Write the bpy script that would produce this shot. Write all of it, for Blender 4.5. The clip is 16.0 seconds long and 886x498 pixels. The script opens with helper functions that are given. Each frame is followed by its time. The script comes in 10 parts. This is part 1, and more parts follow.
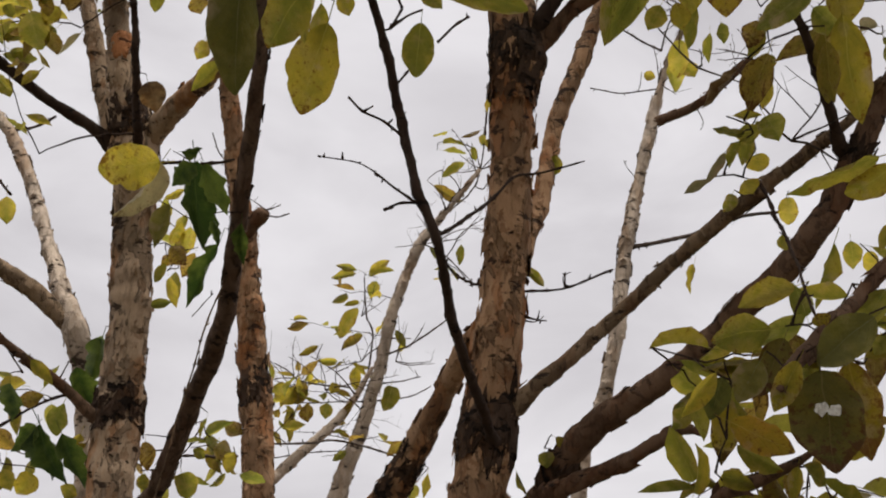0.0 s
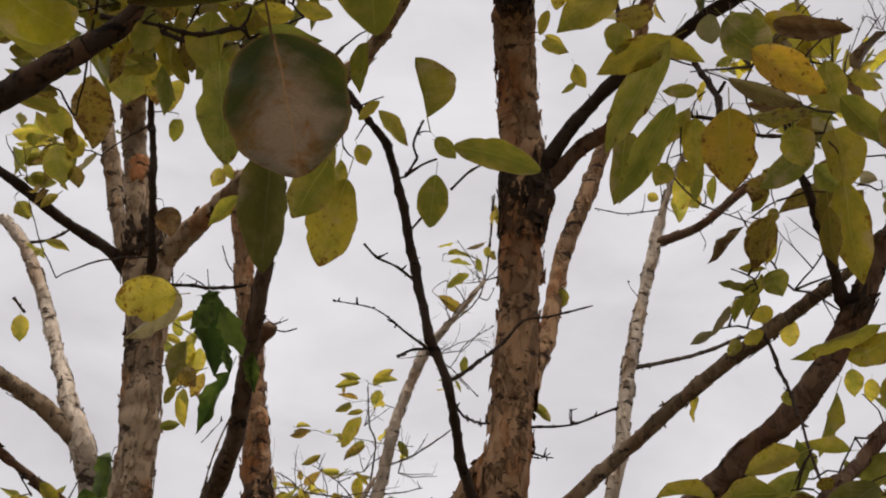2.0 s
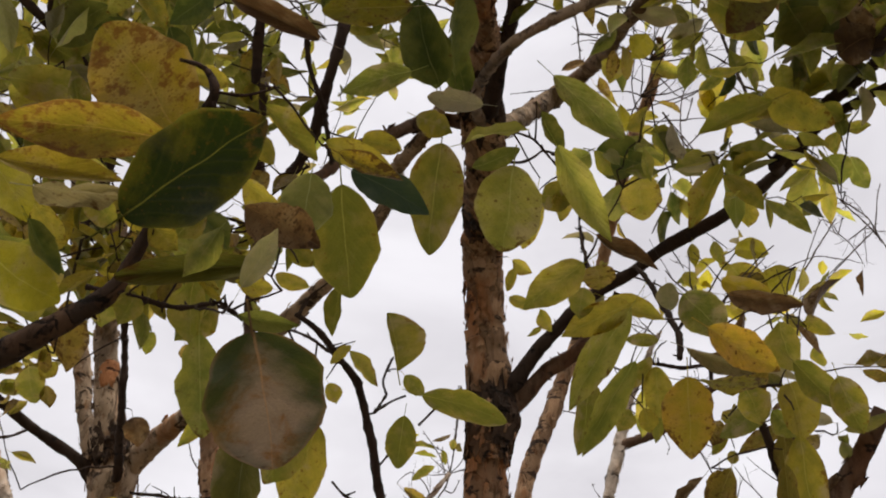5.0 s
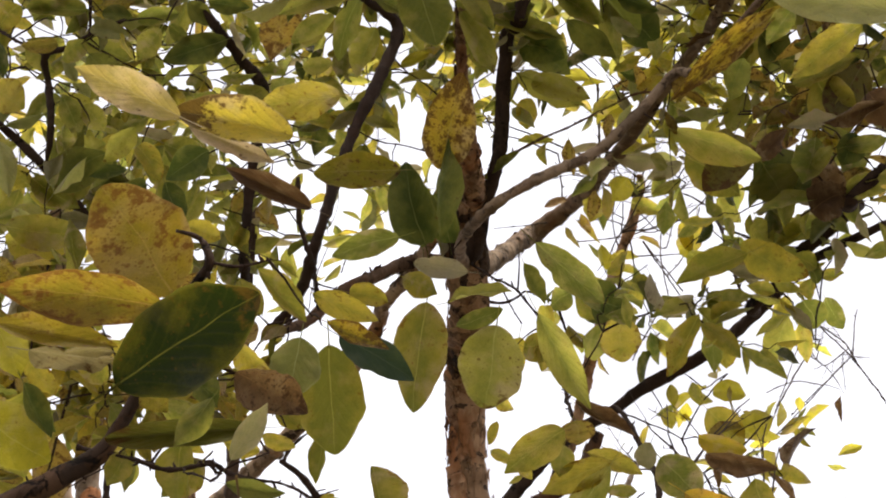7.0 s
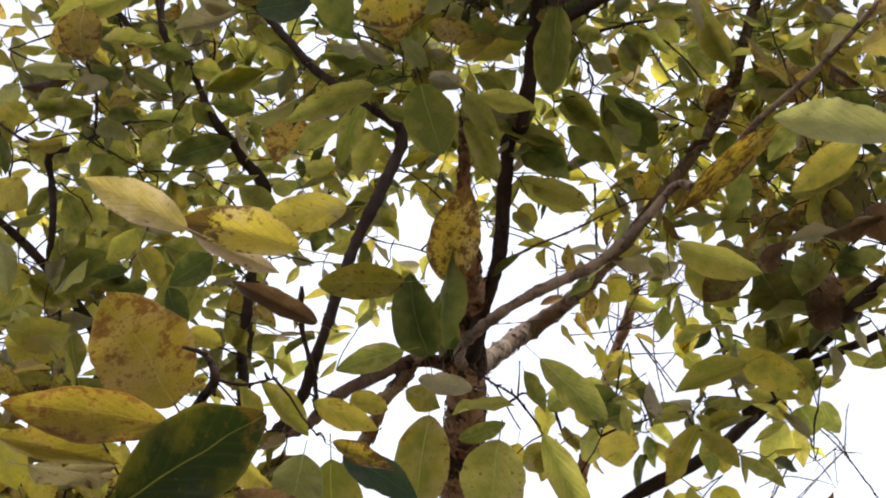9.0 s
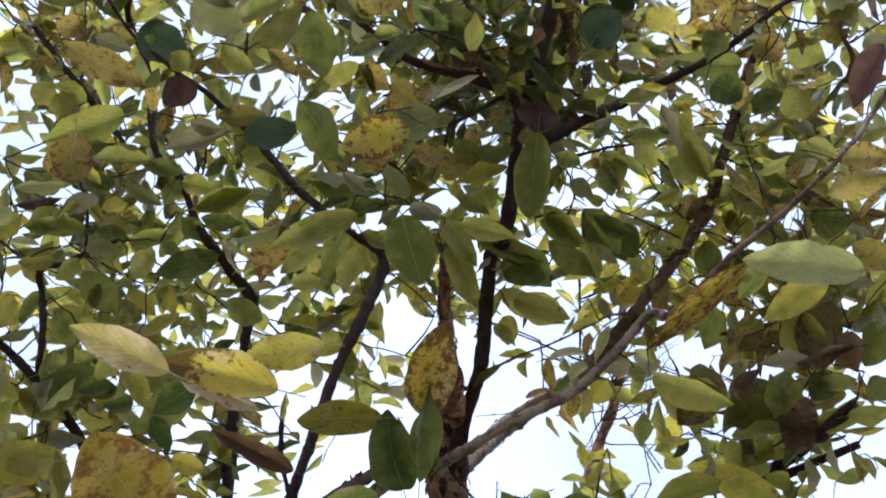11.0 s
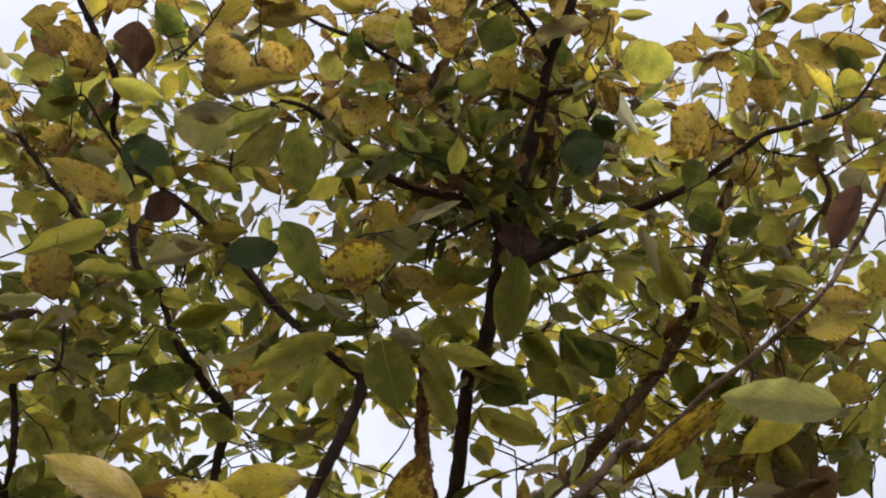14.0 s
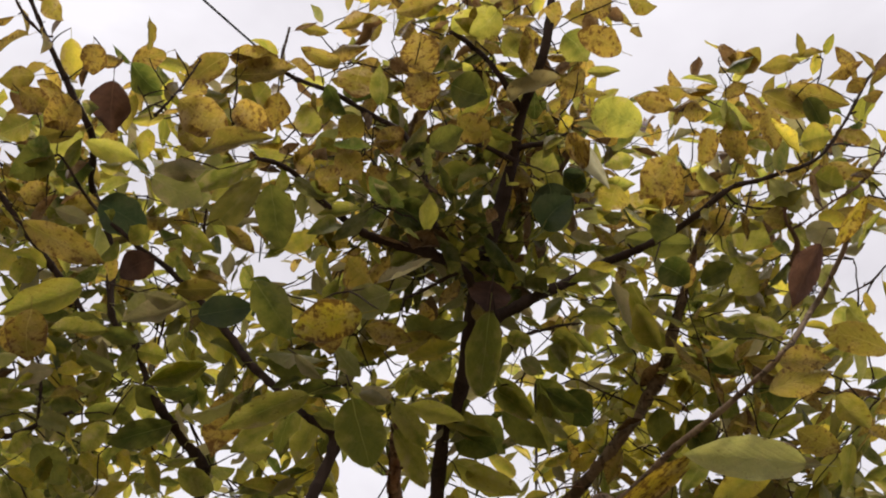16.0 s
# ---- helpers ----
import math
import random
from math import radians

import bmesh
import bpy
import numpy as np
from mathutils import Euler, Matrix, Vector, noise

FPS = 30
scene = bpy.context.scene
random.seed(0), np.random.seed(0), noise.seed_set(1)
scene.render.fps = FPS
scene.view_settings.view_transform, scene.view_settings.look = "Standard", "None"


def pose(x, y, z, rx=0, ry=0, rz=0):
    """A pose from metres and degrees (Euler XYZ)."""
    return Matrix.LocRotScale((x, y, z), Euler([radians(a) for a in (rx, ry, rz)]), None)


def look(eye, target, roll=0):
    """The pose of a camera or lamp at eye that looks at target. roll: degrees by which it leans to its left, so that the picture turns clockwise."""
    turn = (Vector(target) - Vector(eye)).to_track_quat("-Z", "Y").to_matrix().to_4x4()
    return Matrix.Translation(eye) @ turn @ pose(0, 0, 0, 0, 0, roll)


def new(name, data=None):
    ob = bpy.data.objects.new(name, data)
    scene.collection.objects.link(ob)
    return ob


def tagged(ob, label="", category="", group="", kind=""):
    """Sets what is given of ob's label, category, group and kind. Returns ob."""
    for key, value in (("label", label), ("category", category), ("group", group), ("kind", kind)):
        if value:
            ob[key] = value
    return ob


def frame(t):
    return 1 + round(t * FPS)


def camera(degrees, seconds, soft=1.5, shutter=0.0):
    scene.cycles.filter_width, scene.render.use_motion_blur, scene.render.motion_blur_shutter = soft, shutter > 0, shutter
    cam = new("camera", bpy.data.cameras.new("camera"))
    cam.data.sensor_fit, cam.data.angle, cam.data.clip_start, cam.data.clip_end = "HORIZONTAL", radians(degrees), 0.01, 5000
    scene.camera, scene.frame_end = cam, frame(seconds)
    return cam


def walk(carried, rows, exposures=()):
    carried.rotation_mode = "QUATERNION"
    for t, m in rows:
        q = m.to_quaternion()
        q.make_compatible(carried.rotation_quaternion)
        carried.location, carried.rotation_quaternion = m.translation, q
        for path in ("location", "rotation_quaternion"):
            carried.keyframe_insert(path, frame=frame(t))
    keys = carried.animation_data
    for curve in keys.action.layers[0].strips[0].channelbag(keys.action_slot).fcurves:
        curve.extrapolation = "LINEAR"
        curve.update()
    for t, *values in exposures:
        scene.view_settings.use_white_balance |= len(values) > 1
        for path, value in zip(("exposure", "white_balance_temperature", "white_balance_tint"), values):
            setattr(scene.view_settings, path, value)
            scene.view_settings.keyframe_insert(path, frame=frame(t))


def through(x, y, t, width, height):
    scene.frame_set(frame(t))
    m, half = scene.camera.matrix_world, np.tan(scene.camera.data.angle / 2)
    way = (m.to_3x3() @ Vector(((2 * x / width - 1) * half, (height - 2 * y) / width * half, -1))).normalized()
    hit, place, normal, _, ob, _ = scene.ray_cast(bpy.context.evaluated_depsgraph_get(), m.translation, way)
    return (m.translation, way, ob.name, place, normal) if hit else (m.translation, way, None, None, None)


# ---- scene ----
cam = camera(40.065, 16.0, soft=2.0)
PATH = [
    (0.0, pose(0.0000, 0.0000, 1.6000, 115.001, -0.001, 0.001)),
    (0.5, pose(-0.0220, -0.0264, 1.6165, 116.170, -0.275, -0.124)),
    (1.0, pose(-0.0171, -0.0263, 1.6227, 116.661, -0.525, -0.186)),
    (1.5, pose(-0.0088, -0.0404, 1.6369, 117.537, -0.767, -0.251)),
    (2.0, pose(-0.0187, -0.0771, 1.6577, 119.030, -0.758, -0.423)),
    (2.5, pose(-0.0108, -0.0879, 1.6747, 119.753, -0.635, -0.437)),
    (3.0, pose(-0.0048, -0.1012, 1.6809, 120.883, -0.442, -0.497)),
    (3.5, pose(-0.0112, -0.1121, 1.6916, 122.306, -0.490, -0.828)),
    (4.0, pose(-0.0139, -0.1358, 1.7082, 124.012, -0.689, -1.444)),
    (4.5, pose(-0.0205, -0.1614, 1.7241, 125.198, -0.739, -1.978)),
    (5.0, pose(-0.0258, -0.1854, 1.7361, 126.402, -0.775, -2.305)),
    (5.2, pose(-0.0247, -0.1952, 1.7429, 126.911, -0.797, -2.399)),
    (7.3, pose(-0.0377, -0.2717, 1.7676, 131.779, -0.890, -3.646)),
    (7.5, pose(-0.0415, -0.2743, 1.7673, 132.193, -0.890, -3.742)),
    (8.0, pose(-0.0236, -0.2923, 1.7823, 132.522, -1.020, -3.696)),
    (8.5, pose(-0.0513, -0.3033, 1.7888, 133.619, -1.112, -4.123)),
    (8.7, pose(-0.0598, -0.2976, 1.7939, 134.118, -1.036, -4.345)),
    (10.8, pose(-0.0331, -0.4088, 1.8614, 135.764, -1.645, -4.796)),
    (11.0, pose(-0.0395, -0.4322, 1.8712, 136.168, -1.543, -4.915)),
    (11.5, pose(-0.0409, -0.4525, 1.8817, 136.931, -1.516, -5.046)),
    (12.0, pose(-0.0546, -0.4534, 1.8787, 138.684, -1.643, -5.647)),
    (12.5, pose(-0.0593, -0.4432, 1.8792, 138.895, -1.762, -6.158)),
    (13.0, pose(-0.0594, -0.4387, 1.8839, 139.164, -1.645, -6.516)),
    (13.5, pose(-0.0523, -0.4570, 1.9021, 139.399, -1.584, -6.563)),
    (14.0, pose(-0.0565, -0.4860, 1.9156, 139.920, -1.524, -6.765)),
    (14.5, pose(-0.0445, -0.5164, 1.9316, 140.398, -1.469, -6.642)),
    (15.0, pose(-0.0415, -0.5335, 1.9352, 140.440, -1.312, -6.605)),
    (15.5, pose(-0.0330, -0.5424, 1.9336, 140.627, -1.209, -6.516)),
    (16.0, pose(-0.0151, -0.5484, 1.9346, 140.956, -1.231, -6.329)),
]
# the clip's camera brightens while it looks into the crown, then darkens again
EXPOSURES = [
    (0.0, 0.02, 6650, 10.5), (3.5, 0.02, 6650, 11.5), (5.2, 0.30, 6550, 11), (7.3, 0.92, 6350, 11), (8.7, 0.88, 6000, 11.5),
    (10.8, 0.86, 4950, 12), (12.0, 0.68, 4900, 13.5), (12.5, 0.60, 5350, 13), (13.0, 0.58, 5450, 11), (13.5, 0.54, 5650, 11), (14.0, 0.39, 6000, 11), (14.5, 0.29, 6550, 12), (16.0, 0.34, 6550, 12.5),
]
walk(cam, PATH, EXPOSURES)
SKY_LOW, SKY_HIGH, SUN_POWER = (0.60, 0.585, 0.62), (0.83, 0.82, 0.86), 3.3


# ---- world, sun, exposure ----
world = bpy.data.worlds.new("overcast_sky")
scene.world = world
world.use_nodes = True
wn, wl = world.node_tree.nodes, world.node_tree.links
wn.clear()
w_out = wn.new("ShaderNodeOutputWorld")
w_bg = wn.new("ShaderNodeBackground")
w_sky = wn.new("ShaderNodeTexSky")
w_sky.sky_type = "NISHITA"
w_sky.sun_disc = False
w_sky.sun_elevation = radians(80)
w_sky.sun_rotation = radians(151)
w_sky.air_density, w_sky.dust_density = 1.0, 4.0
w_dim = wn.new("ShaderNodeMix")
w_dim.data_type = "RGBA"
w_dim.inputs[0].default_value = 1.0
w_dim.blend_type = "MULTIPLY"
w_dim.inputs[7].default_value = (0.06, 0.06, 0.06, 1)
w_tex = wn.new("ShaderNodeTexCoord")
w_map = wn.new("ShaderNodeMapping")
w_map.inputs["Scale"].default_value = (1.0, 1.0, 2.2)
w_noise = wn.new("ShaderNodeTexNoise")
w_noise.inputs["Scale"].default_value = 4.5
w_noise.inputs["Detail"].default_value = 5.0
w_noise.inputs["Roughness"].default_value = 0.5
w_noise.inputs["Distortion"].default_value = 0.4
w_ramp = wn.new("ShaderNodeValToRGB")
w_ramp.color_ramp.elements[0].position, w_ramp.color_ramp.elements[0].color = 0.3, (SKY_LOW[0], SKY_LOW[1], SKY_LOW[2], 1)
w_ramp.color_ramp.elements[1].position, w_ramp.color_ramp.elements[1].color = 0.7, (SKY_HIGH[0], SKY_HIGH[1], SKY_HIGH[2], 1)
w_mix = wn.new("ShaderNodeMix")
w_mix.data_type = "RGBA"
w_mix.inputs[0].default_value = 0.93
wl.new(w_tex.outputs["Generated"], w_map.inputs["Vector"])
wl.new(w_map.outputs["Vector"], w_noise.inputs["Vector"])
wl.new(w_noise.outputs["Fac"], w_ramp.inputs["Fac"])
wl.new(w_sky.outputs["Color"], w_dim.inputs[6])
wl.new(w_dim.outputs[2], w_mix.inputs[6])
wl.new(w_ramp.outputs["Color"], w_mix.inputs[7])
wl.new(w_mix.outputs[2], w_bg.inputs["Color"])
wl.new(w_bg.outputs["Background"], w_out.inputs["Surface"])
w_bg.inputs["Strength"].default_value = 1.0

sun = new("sun", bpy.data.lights.new("sun", "SUN"))
sun.data.energy = SUN_POWER
sun.data.angle = radians(28)
sun.data.color = (1.0, 0.96, 0.9)
sun.matrix_world = look((0, 0, 8), (-0.12, 0.22, 6.6))


# ---- materials ----
def material(name):
    m = bpy.data.materials.new(name)
    m.use_nodes = True
    m.node_tree.nodes.clear()
    return m, m.node_tree.nodes, m.node_tree.links


def ramp(nodes, stops):
    r = nodes.new("ShaderNodeValToRGB")
    while len(r.color_ramp.elements) < len(stops):
        r.color_ramp.elements.new(0.5)
    for e, (p, c) in zip(r.color_ramp.elements, stops):
        e.position, e.color = p, (*c, 1)
    return r


def mix(nodes, links, fac, a, b, blend="MIX"):
    m = nodes.new("ShaderNodeMix")
    m.data_type, m.blend_type = "RGBA", blend
    for sock, v in ((m.inputs[0], fac), (m.inputs[6], a), (m.inputs[7], b)):
        if isinstance(v, (int, float)):
            sock.default_value = v
        elif isinstance(v, tuple):
            sock.default_value = (*v, 1)
        else:
            links.new(v, sock)
    return m.outputs[2]


def math_node(nodes, links, op, a, b=None, c=None):
    m = nodes.new("ShaderNodeMath")
    m.operation = op
    for sock, v in zip(m.inputs, (a, b, c)):
        if v is None:
            continue
        if isinstance(v, (int, float)):
            sock.default_value = v
        else:
            links.new(v, sock)
    return m.outputs[0]


def noise_tex(n, l, vec, scale, detail, rough=0.55, distort=0.0):
    t = n.new("ShaderNodeTexNoise")
    t.inputs["Scale"].default_value, t.inputs["Detail"].default_value = scale, detail
    t.inputs["Roughness"].default_value, t.inputs["Distortion"].default_value = rough, distort
    l.new(vec, t.inputs["Vector"])
    return t.outputs["Fac"]


def bark_material(name, light, warm, dark, plates, scars):
    """Flaking bark: pale skin in tall patches, rusty where a plate has just fallen, older brown plates with
    shade painted under their edges, gashes across and fine fissures. plates: how strong the plates show; scars: how
    many gashes."""
    m, n, l = material(name)
    tc = n.new("ShaderNodeTexCoord")

    def stretched(x, y, z):
        mp = n.new("ShaderNodeMapping")
        mp.inputs["Scale"].default_value = (x, y, z)
        l.new(tc.outputs["Object"], mp.inputs["Vector"])
        return mp.outputs["Vector"]

    def band(value, low, high):
        r = n.new("ShaderNodeMapRange")
        l.new(value, r.inputs["Value"])
        r.inputs["From Min"].default_value, r.inputs["From Max"].default_value = low, high
        return r.outputs["Result"]

    tall = stretched(1, 1, 0.38)
    patch = noise_tex(n, l, tall, 13, 5, 0.6, 0.3)
    peel = noise_tex(n, l, stretched(1, 1, 0.5), 23, 6, 0.60, 0.6)
    chip = noise_tex(n, l, stretched(1, 1, 0.62), 46, 5, 0.60, 0.5)
    gash = noise_tex(n, l, stretched(0.55, 0.55, 1.3), 36, 4, 0.6)
    mid = noise_tex(n, l, tall, 90, 5, 0.7)
    fine = noise_tex(n, l, tall, 300, 4, 0.7)
    stain = noise_tex(n, l, tc.outputs["Object"], 4.5, 6, 0.62)
    tone = ramp(n, ((0.34, warm), (0.45, tuple(0.5 * (a + b) for a, b in zip(light, warm))), (0.50, light), (0.70, tuple(min(1.0, 1.12 * v) for v in light))))
    l.new(patch, tone.inputs["Fac"])
    c = tone.outputs["Color"]
    # older plates: browner, with a hard edge
    old = band(peel, 0.475, 0.455)
    brown = tuple(0.42 * q + 0.25 * d for q, d in zip(light, dark))
    c = mix(n, l, math_node(n, l, "MULTIPLY", old, 0.72 * plates), c, brown)
    small = band(chip, 0.43, 0.41)
    c = mix(n, l, math_node(n, l, "MULTIPLY", small, 0.55 * plates), c, tuple(0.55 * q for q in warm))
    # shade in the step under a plate's edge, painted into the bark colour
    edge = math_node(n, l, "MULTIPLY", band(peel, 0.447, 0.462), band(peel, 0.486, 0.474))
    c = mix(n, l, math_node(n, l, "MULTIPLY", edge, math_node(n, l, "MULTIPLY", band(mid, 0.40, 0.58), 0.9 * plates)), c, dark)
    cut = band(math_node(n, l, "MULTIPLY_ADD", mid, 0.12, math_node(n, l, "MULTIPLY", gash, 0.92)), 0.665 - 0.05 * scars, 0.695 - 0.05 * scars)
    c = mix(n, l, math_node(n, l, "MULTIPLY", cut, 0.88), c, dark)
    worn = band(math_node(n, l, "MULTIPLY_ADD", mid, 0.16, math_node(n, l, "MULTIPLY", stain, 0.86)), 0.57, 0.70)
    c = mix(n, l, math_node(n, l, "MULTIPLY", worn, 0.55), c, tuple(0.9 * v for v in dark))
    crack = band(noise_tex(n, l, stretched(1, 1, 0.10), 95, 3, 0.6), 0.42, 0.36)
    c = mix(n, l, math_node(n, l, "MULTIPLY", crack, 0.28 * plates), c, dark)
    dirt = ramp(n, ((0.30, (0.72, 0.70, 0.68)), (0.52, (1.0, 1.0, 1.0)), (0.75, (1.12, 1.12, 1.12))))
    l.new(mid, dirt.inputs["Fac"])
    c = mix(n, l, 0.6, c, dirt.outputs["Color"], "MULTIPLY")
    grain = ramp(n, ((0.3, (0.82, 0.82, 0.82)), (0.7, (1.12, 1.12, 1.12))))
    l.new(fine, grain.inputs["Fac"])
    c = mix(n, l, 0.5, c, grain.outputs["Color"], "MULTIPLY")
    h = math_node(n, l, "MULTIPLY_ADD", old, 0.9 * plates, math_node(n, l, "MULTIPLY", fine, 0.2))
    h = math_node(n, l, "MULTIPLY_ADD", small, -0.35 * plates, h)
    h = math_node(n, l, "MULTIPLY_ADD", cut, -0.6, h)
    h = math_node(n, l, "MULTIPLY_ADD", crack, -0.4 * plates, h)
    h = math_node(n, l, "MULTIPLY_ADD", mid, 0.6, h)
    bump = n.new("ShaderNodeBump")
    bump.inputs["Strength"].default_value, bump.inputs["Distance"].default_value = 1.0, 0.0042
    l.new(h, bump.inputs["Height"])
    b = n.new("ShaderNodeBsdfPrincipled")
    b.inputs["Roughness"].default_value = 0.88
    b.inputs["Specular IOR Level"].default_value = 0.12
    l.new(c, b.inputs["Base Color"])
    l.new(bump.outputs["Normal"], b.inputs["Normal"])
    o = n.new("ShaderNodeOutputMaterial")
    l.new(b.outputs["BSDF"], o.inputs["Surface"])
    return m


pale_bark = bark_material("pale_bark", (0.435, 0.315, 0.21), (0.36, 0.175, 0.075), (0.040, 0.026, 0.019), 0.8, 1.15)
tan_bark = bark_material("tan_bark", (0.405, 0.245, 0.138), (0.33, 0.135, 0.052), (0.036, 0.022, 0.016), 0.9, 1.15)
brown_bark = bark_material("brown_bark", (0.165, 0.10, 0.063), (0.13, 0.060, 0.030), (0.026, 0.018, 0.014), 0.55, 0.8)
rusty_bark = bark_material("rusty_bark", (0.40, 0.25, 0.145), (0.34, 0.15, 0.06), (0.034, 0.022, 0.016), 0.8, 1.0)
umber_bark = bark_material("umber_bark", (0.135, 0.09, 0.064), (0.10, 0.056, 0.034), (0.02, 0.014, 0.011), 0.6, 0.7)
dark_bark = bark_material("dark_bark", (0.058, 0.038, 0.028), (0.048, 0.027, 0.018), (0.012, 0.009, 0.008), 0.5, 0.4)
grey_bark = bark_material("grey_bark", (0.27, 0.19, 0.12), (0.20, 0.12, 0.07), (0.04, 0.028, 0.021), 0.8, 0.8)
black_bark = bark_material("black_bark", (0.075, 0.048, 0.033), (0.13, 0.068, 0.035), (0.012, 0.009, 0.007), 1.0, 1.7)
white_bark = bark_material("white_bark", (0.55, 0.45, 0.355), (0.44, 0.31, 0.21), (0.050, 0.034, 0.026), 0.4, 1.1)
raw_bark = bark_material("raw_bark", (0.46, 0.20, 0.085), (0.36, 0.12, 0.04), (0.07, 0.030, 0.018), 0.5, 0.9)
twig_bark = bark_material("twig_bark", (0.10, 0.075, 0.06), (0.09, 0.065, 0.05), (0.03, 0.022, 0.018), 0.4, 0.4)


def leaf_material(name, heart, rim, rib, spots, spot_colour, through, island=False, cloud=None, burn=0.0, bleach=0.5):
    """A leaf blade that turns from heart to rim colour: pale tapering midrib, curved side veins,
    soft brown blotches, freckles and a burnt margin. spots: how far the decay has gone."""
    m, n, l = material(name)
    uv = n.new("ShaderNodeUVMap")
    sep = n.new("ShaderNodeSeparateXYZ")
    l.new(uv.outputs["UV"], sep.inputs["Vector"])
    if island:
        geo = n.new("ShaderNodeNewGeometry")
        rnd = geo.outputs["Random Per Island"]
    else:
        info = n.new("ShaderNodeObjectInfo")
        rnd = info.outputs["Random"]

    def chance(k):
        return math_node(n, l, "FRACT", math_node(n, l, "MULTIPLY", rnd, k))

    off = n.new("ShaderNodeCombineXYZ")
    l.new(math_node(n, l, "MULTIPLY", rnd, 97.0), off.inputs["Z"])
    add = n.new("ShaderNodeVectorMath")
    add.operation = "ADD"
    l.new(uv.outputs["UV"], add.inputs[0])
    l.new(off.outputs["Vector"], add.inputs[1])
    tall = n.new("ShaderNodeVectorMath")
    tall.operation = "MULTIPLY"
    tall.inputs[1].default_value = (1.0, 1.8, 1.0)
    l.new(add.outputs["Vector"], tall.inputs[0])
    where = tall.outputs["Vector"]
    mott = noise_tex(n, l, where, 2.6, 4, 0.55)
    dots = noise_tex(n, l, where, 5.5, 5, 0.66)
    fine = noise_tex(n, l, where, 46, 3, 0.6)
    u = math_node(n, l, "ABSOLUTE", math_node(n, l, "SUBTRACT", sep.outputs["X"], 0.5))
    v = sep.outputs["Y"]
    # how near a point is to the margin
    reach = math_node(n, l, "POWER", math_node(n, l, "SINE", math_node(n, l, "MULTIPLY", math_node(n, l, "POWER", v, 0.88), math.pi)), 0.64)
    margin = math_node(n, l, "DIVIDE", u, math_node(n, l, "MULTIPLY_ADD", reach, 0.5, 0.01))
    # from the heart of the blade to its rim
    turn = math_node(n, l, "MULTIPLY_ADD", u, 0.75, math_node(n, l, "MULTIPLY_ADD", chance(1.0), 0.5, -0.36))
    mf = math_node(n, l, "ADD", mott, turn)
    mr = ramp(n, ((0.30, heart), (0.78, rim)))
    l.new(mf, mr.inputs["Fac"])
    c = mr.outputs["Color"]
    pt = ramp(n, ((0.38, (0.84, 0.88, 0.84)), (0.56, (1.03, 1.03, 1.0)), (0.72, (1.08, 1.02, 0.94))))
    l.new(noise_tex(n, l, where, 4.2, 5, 0.6, 0.4), pt.inputs["Fac"])
    c = mix(n, l, 0.7, c, pt.outputs["Color"], "MULTIPLY")
    br = math_node(n, l, "MULTIPLY_ADD", chance(7.31), 0.86 if island else 0.46, 0.60 if island else 0.78)
    comb = n.new("ShaderNodeCombineXYZ")
    for k in range(3):
        l.new(br, comb.inputs[k])
    c = mix(n, l, 1.0, c, comb.outputs["Vector"], "MULTIPLY")
    # a pinkish-grey bloom on some blades
    bl = ramp(n, ((0.52, (0, 0, 0)), (0.72, (1, 1, 1))))
    l.new(math_node(n, l, "MULTIPLY_ADD", chance(3.7), 0.16, math_node(n, l, "MULTIPLY", mott, 0.95)), bl.inputs["Fac"])
    c = mix(n, l, math_node(n, l, "MULTIPLY", bl.outputs["Color"], 0.5 * bleach), c, (0.34, 0.27, 0.17))
    # side veins and the cells between them
    vv = math_node(n, l, "MULTIPLY_ADD", math_node(n, l, "POWER", u, 0.8), -0.75, v)
    vv = math_node(n, l, "MULTIPLY_ADD", mott, 0.10, vv)
    wave = math_node(n, l, "SINE", math_node(n, l, "MULTIPLY", vv, 48.0))
    vein = math_node(n, l, "MULTIPLY", math_node(n, l, "POWER", math_node(n, l, "MULTIPLY_ADD", wave, 0.5, 0.5), 10.0), 0.035)
    c = mix(n, l, vein, c, rib)
    if cloud:
        # a grey mouldy bloom over the middle of the blade
        dv = math_node(n, l, "SUBTRACT", v, 0.64)
        rr = math_node(n, l, "ADD", math_node(n, l, "MULTIPLY", u, 2.0), math_node(n, l, "MULTIPLY", math_node(n, l, "ABSOLUTE", dv), 1.7))
        rr = math_node(n, l, "MULTIPLY_ADD", mott, 0.8, rr)
        rr = math_node(n, l, "MULTIPLY_ADD", dots, 0.4, rr)
        rust = ramp(n, ((0.40, cloud), (0.50, tuple(0.85 * q for q in cloud)), (0.60, (0.36, 0.17, 0.06)), (0.68, (0.30, 0.20, 0.12))))
        l.new(noise_tex(n, l, where, 2.4, 5, 0.6, 0.4), rust.inputs["Fac"])
        bloom = rust.outputs["Color"]
        cr = ramp(n, ((0.52, (1, 1, 1)), (0.86, (0, 0, 0))))
        l.new(math_node(n, l, "MULTIPLY", rr, 0.5), cr.inputs["Fac"])
        c = mix(n, l, math_node(n, l, "MULTIPLY", cr.outputs["Color"], 0.9), c, bloom)
    # blotches, freckles and burnt edges
    sf = math_node(n, l, "MULTIPLY_ADD", u, 0.10, dots)
    sf = math_node(n, l, "MULTIPLY_ADD", math_node(n, l, "POWER", margin, 6.0), math_node(n, l, "MULTIPLY", chance(2.3), 0.10 + 0.9 * spots), sf)
    sf = math_node(n, l, "MULTIPLY_ADD", chance(1.0), 0.08, sf)
    tipburn = math_node(n, l, "POWER", v, 5.0)
    seam = math_node(n, l, "POWER", margin, 5.0)
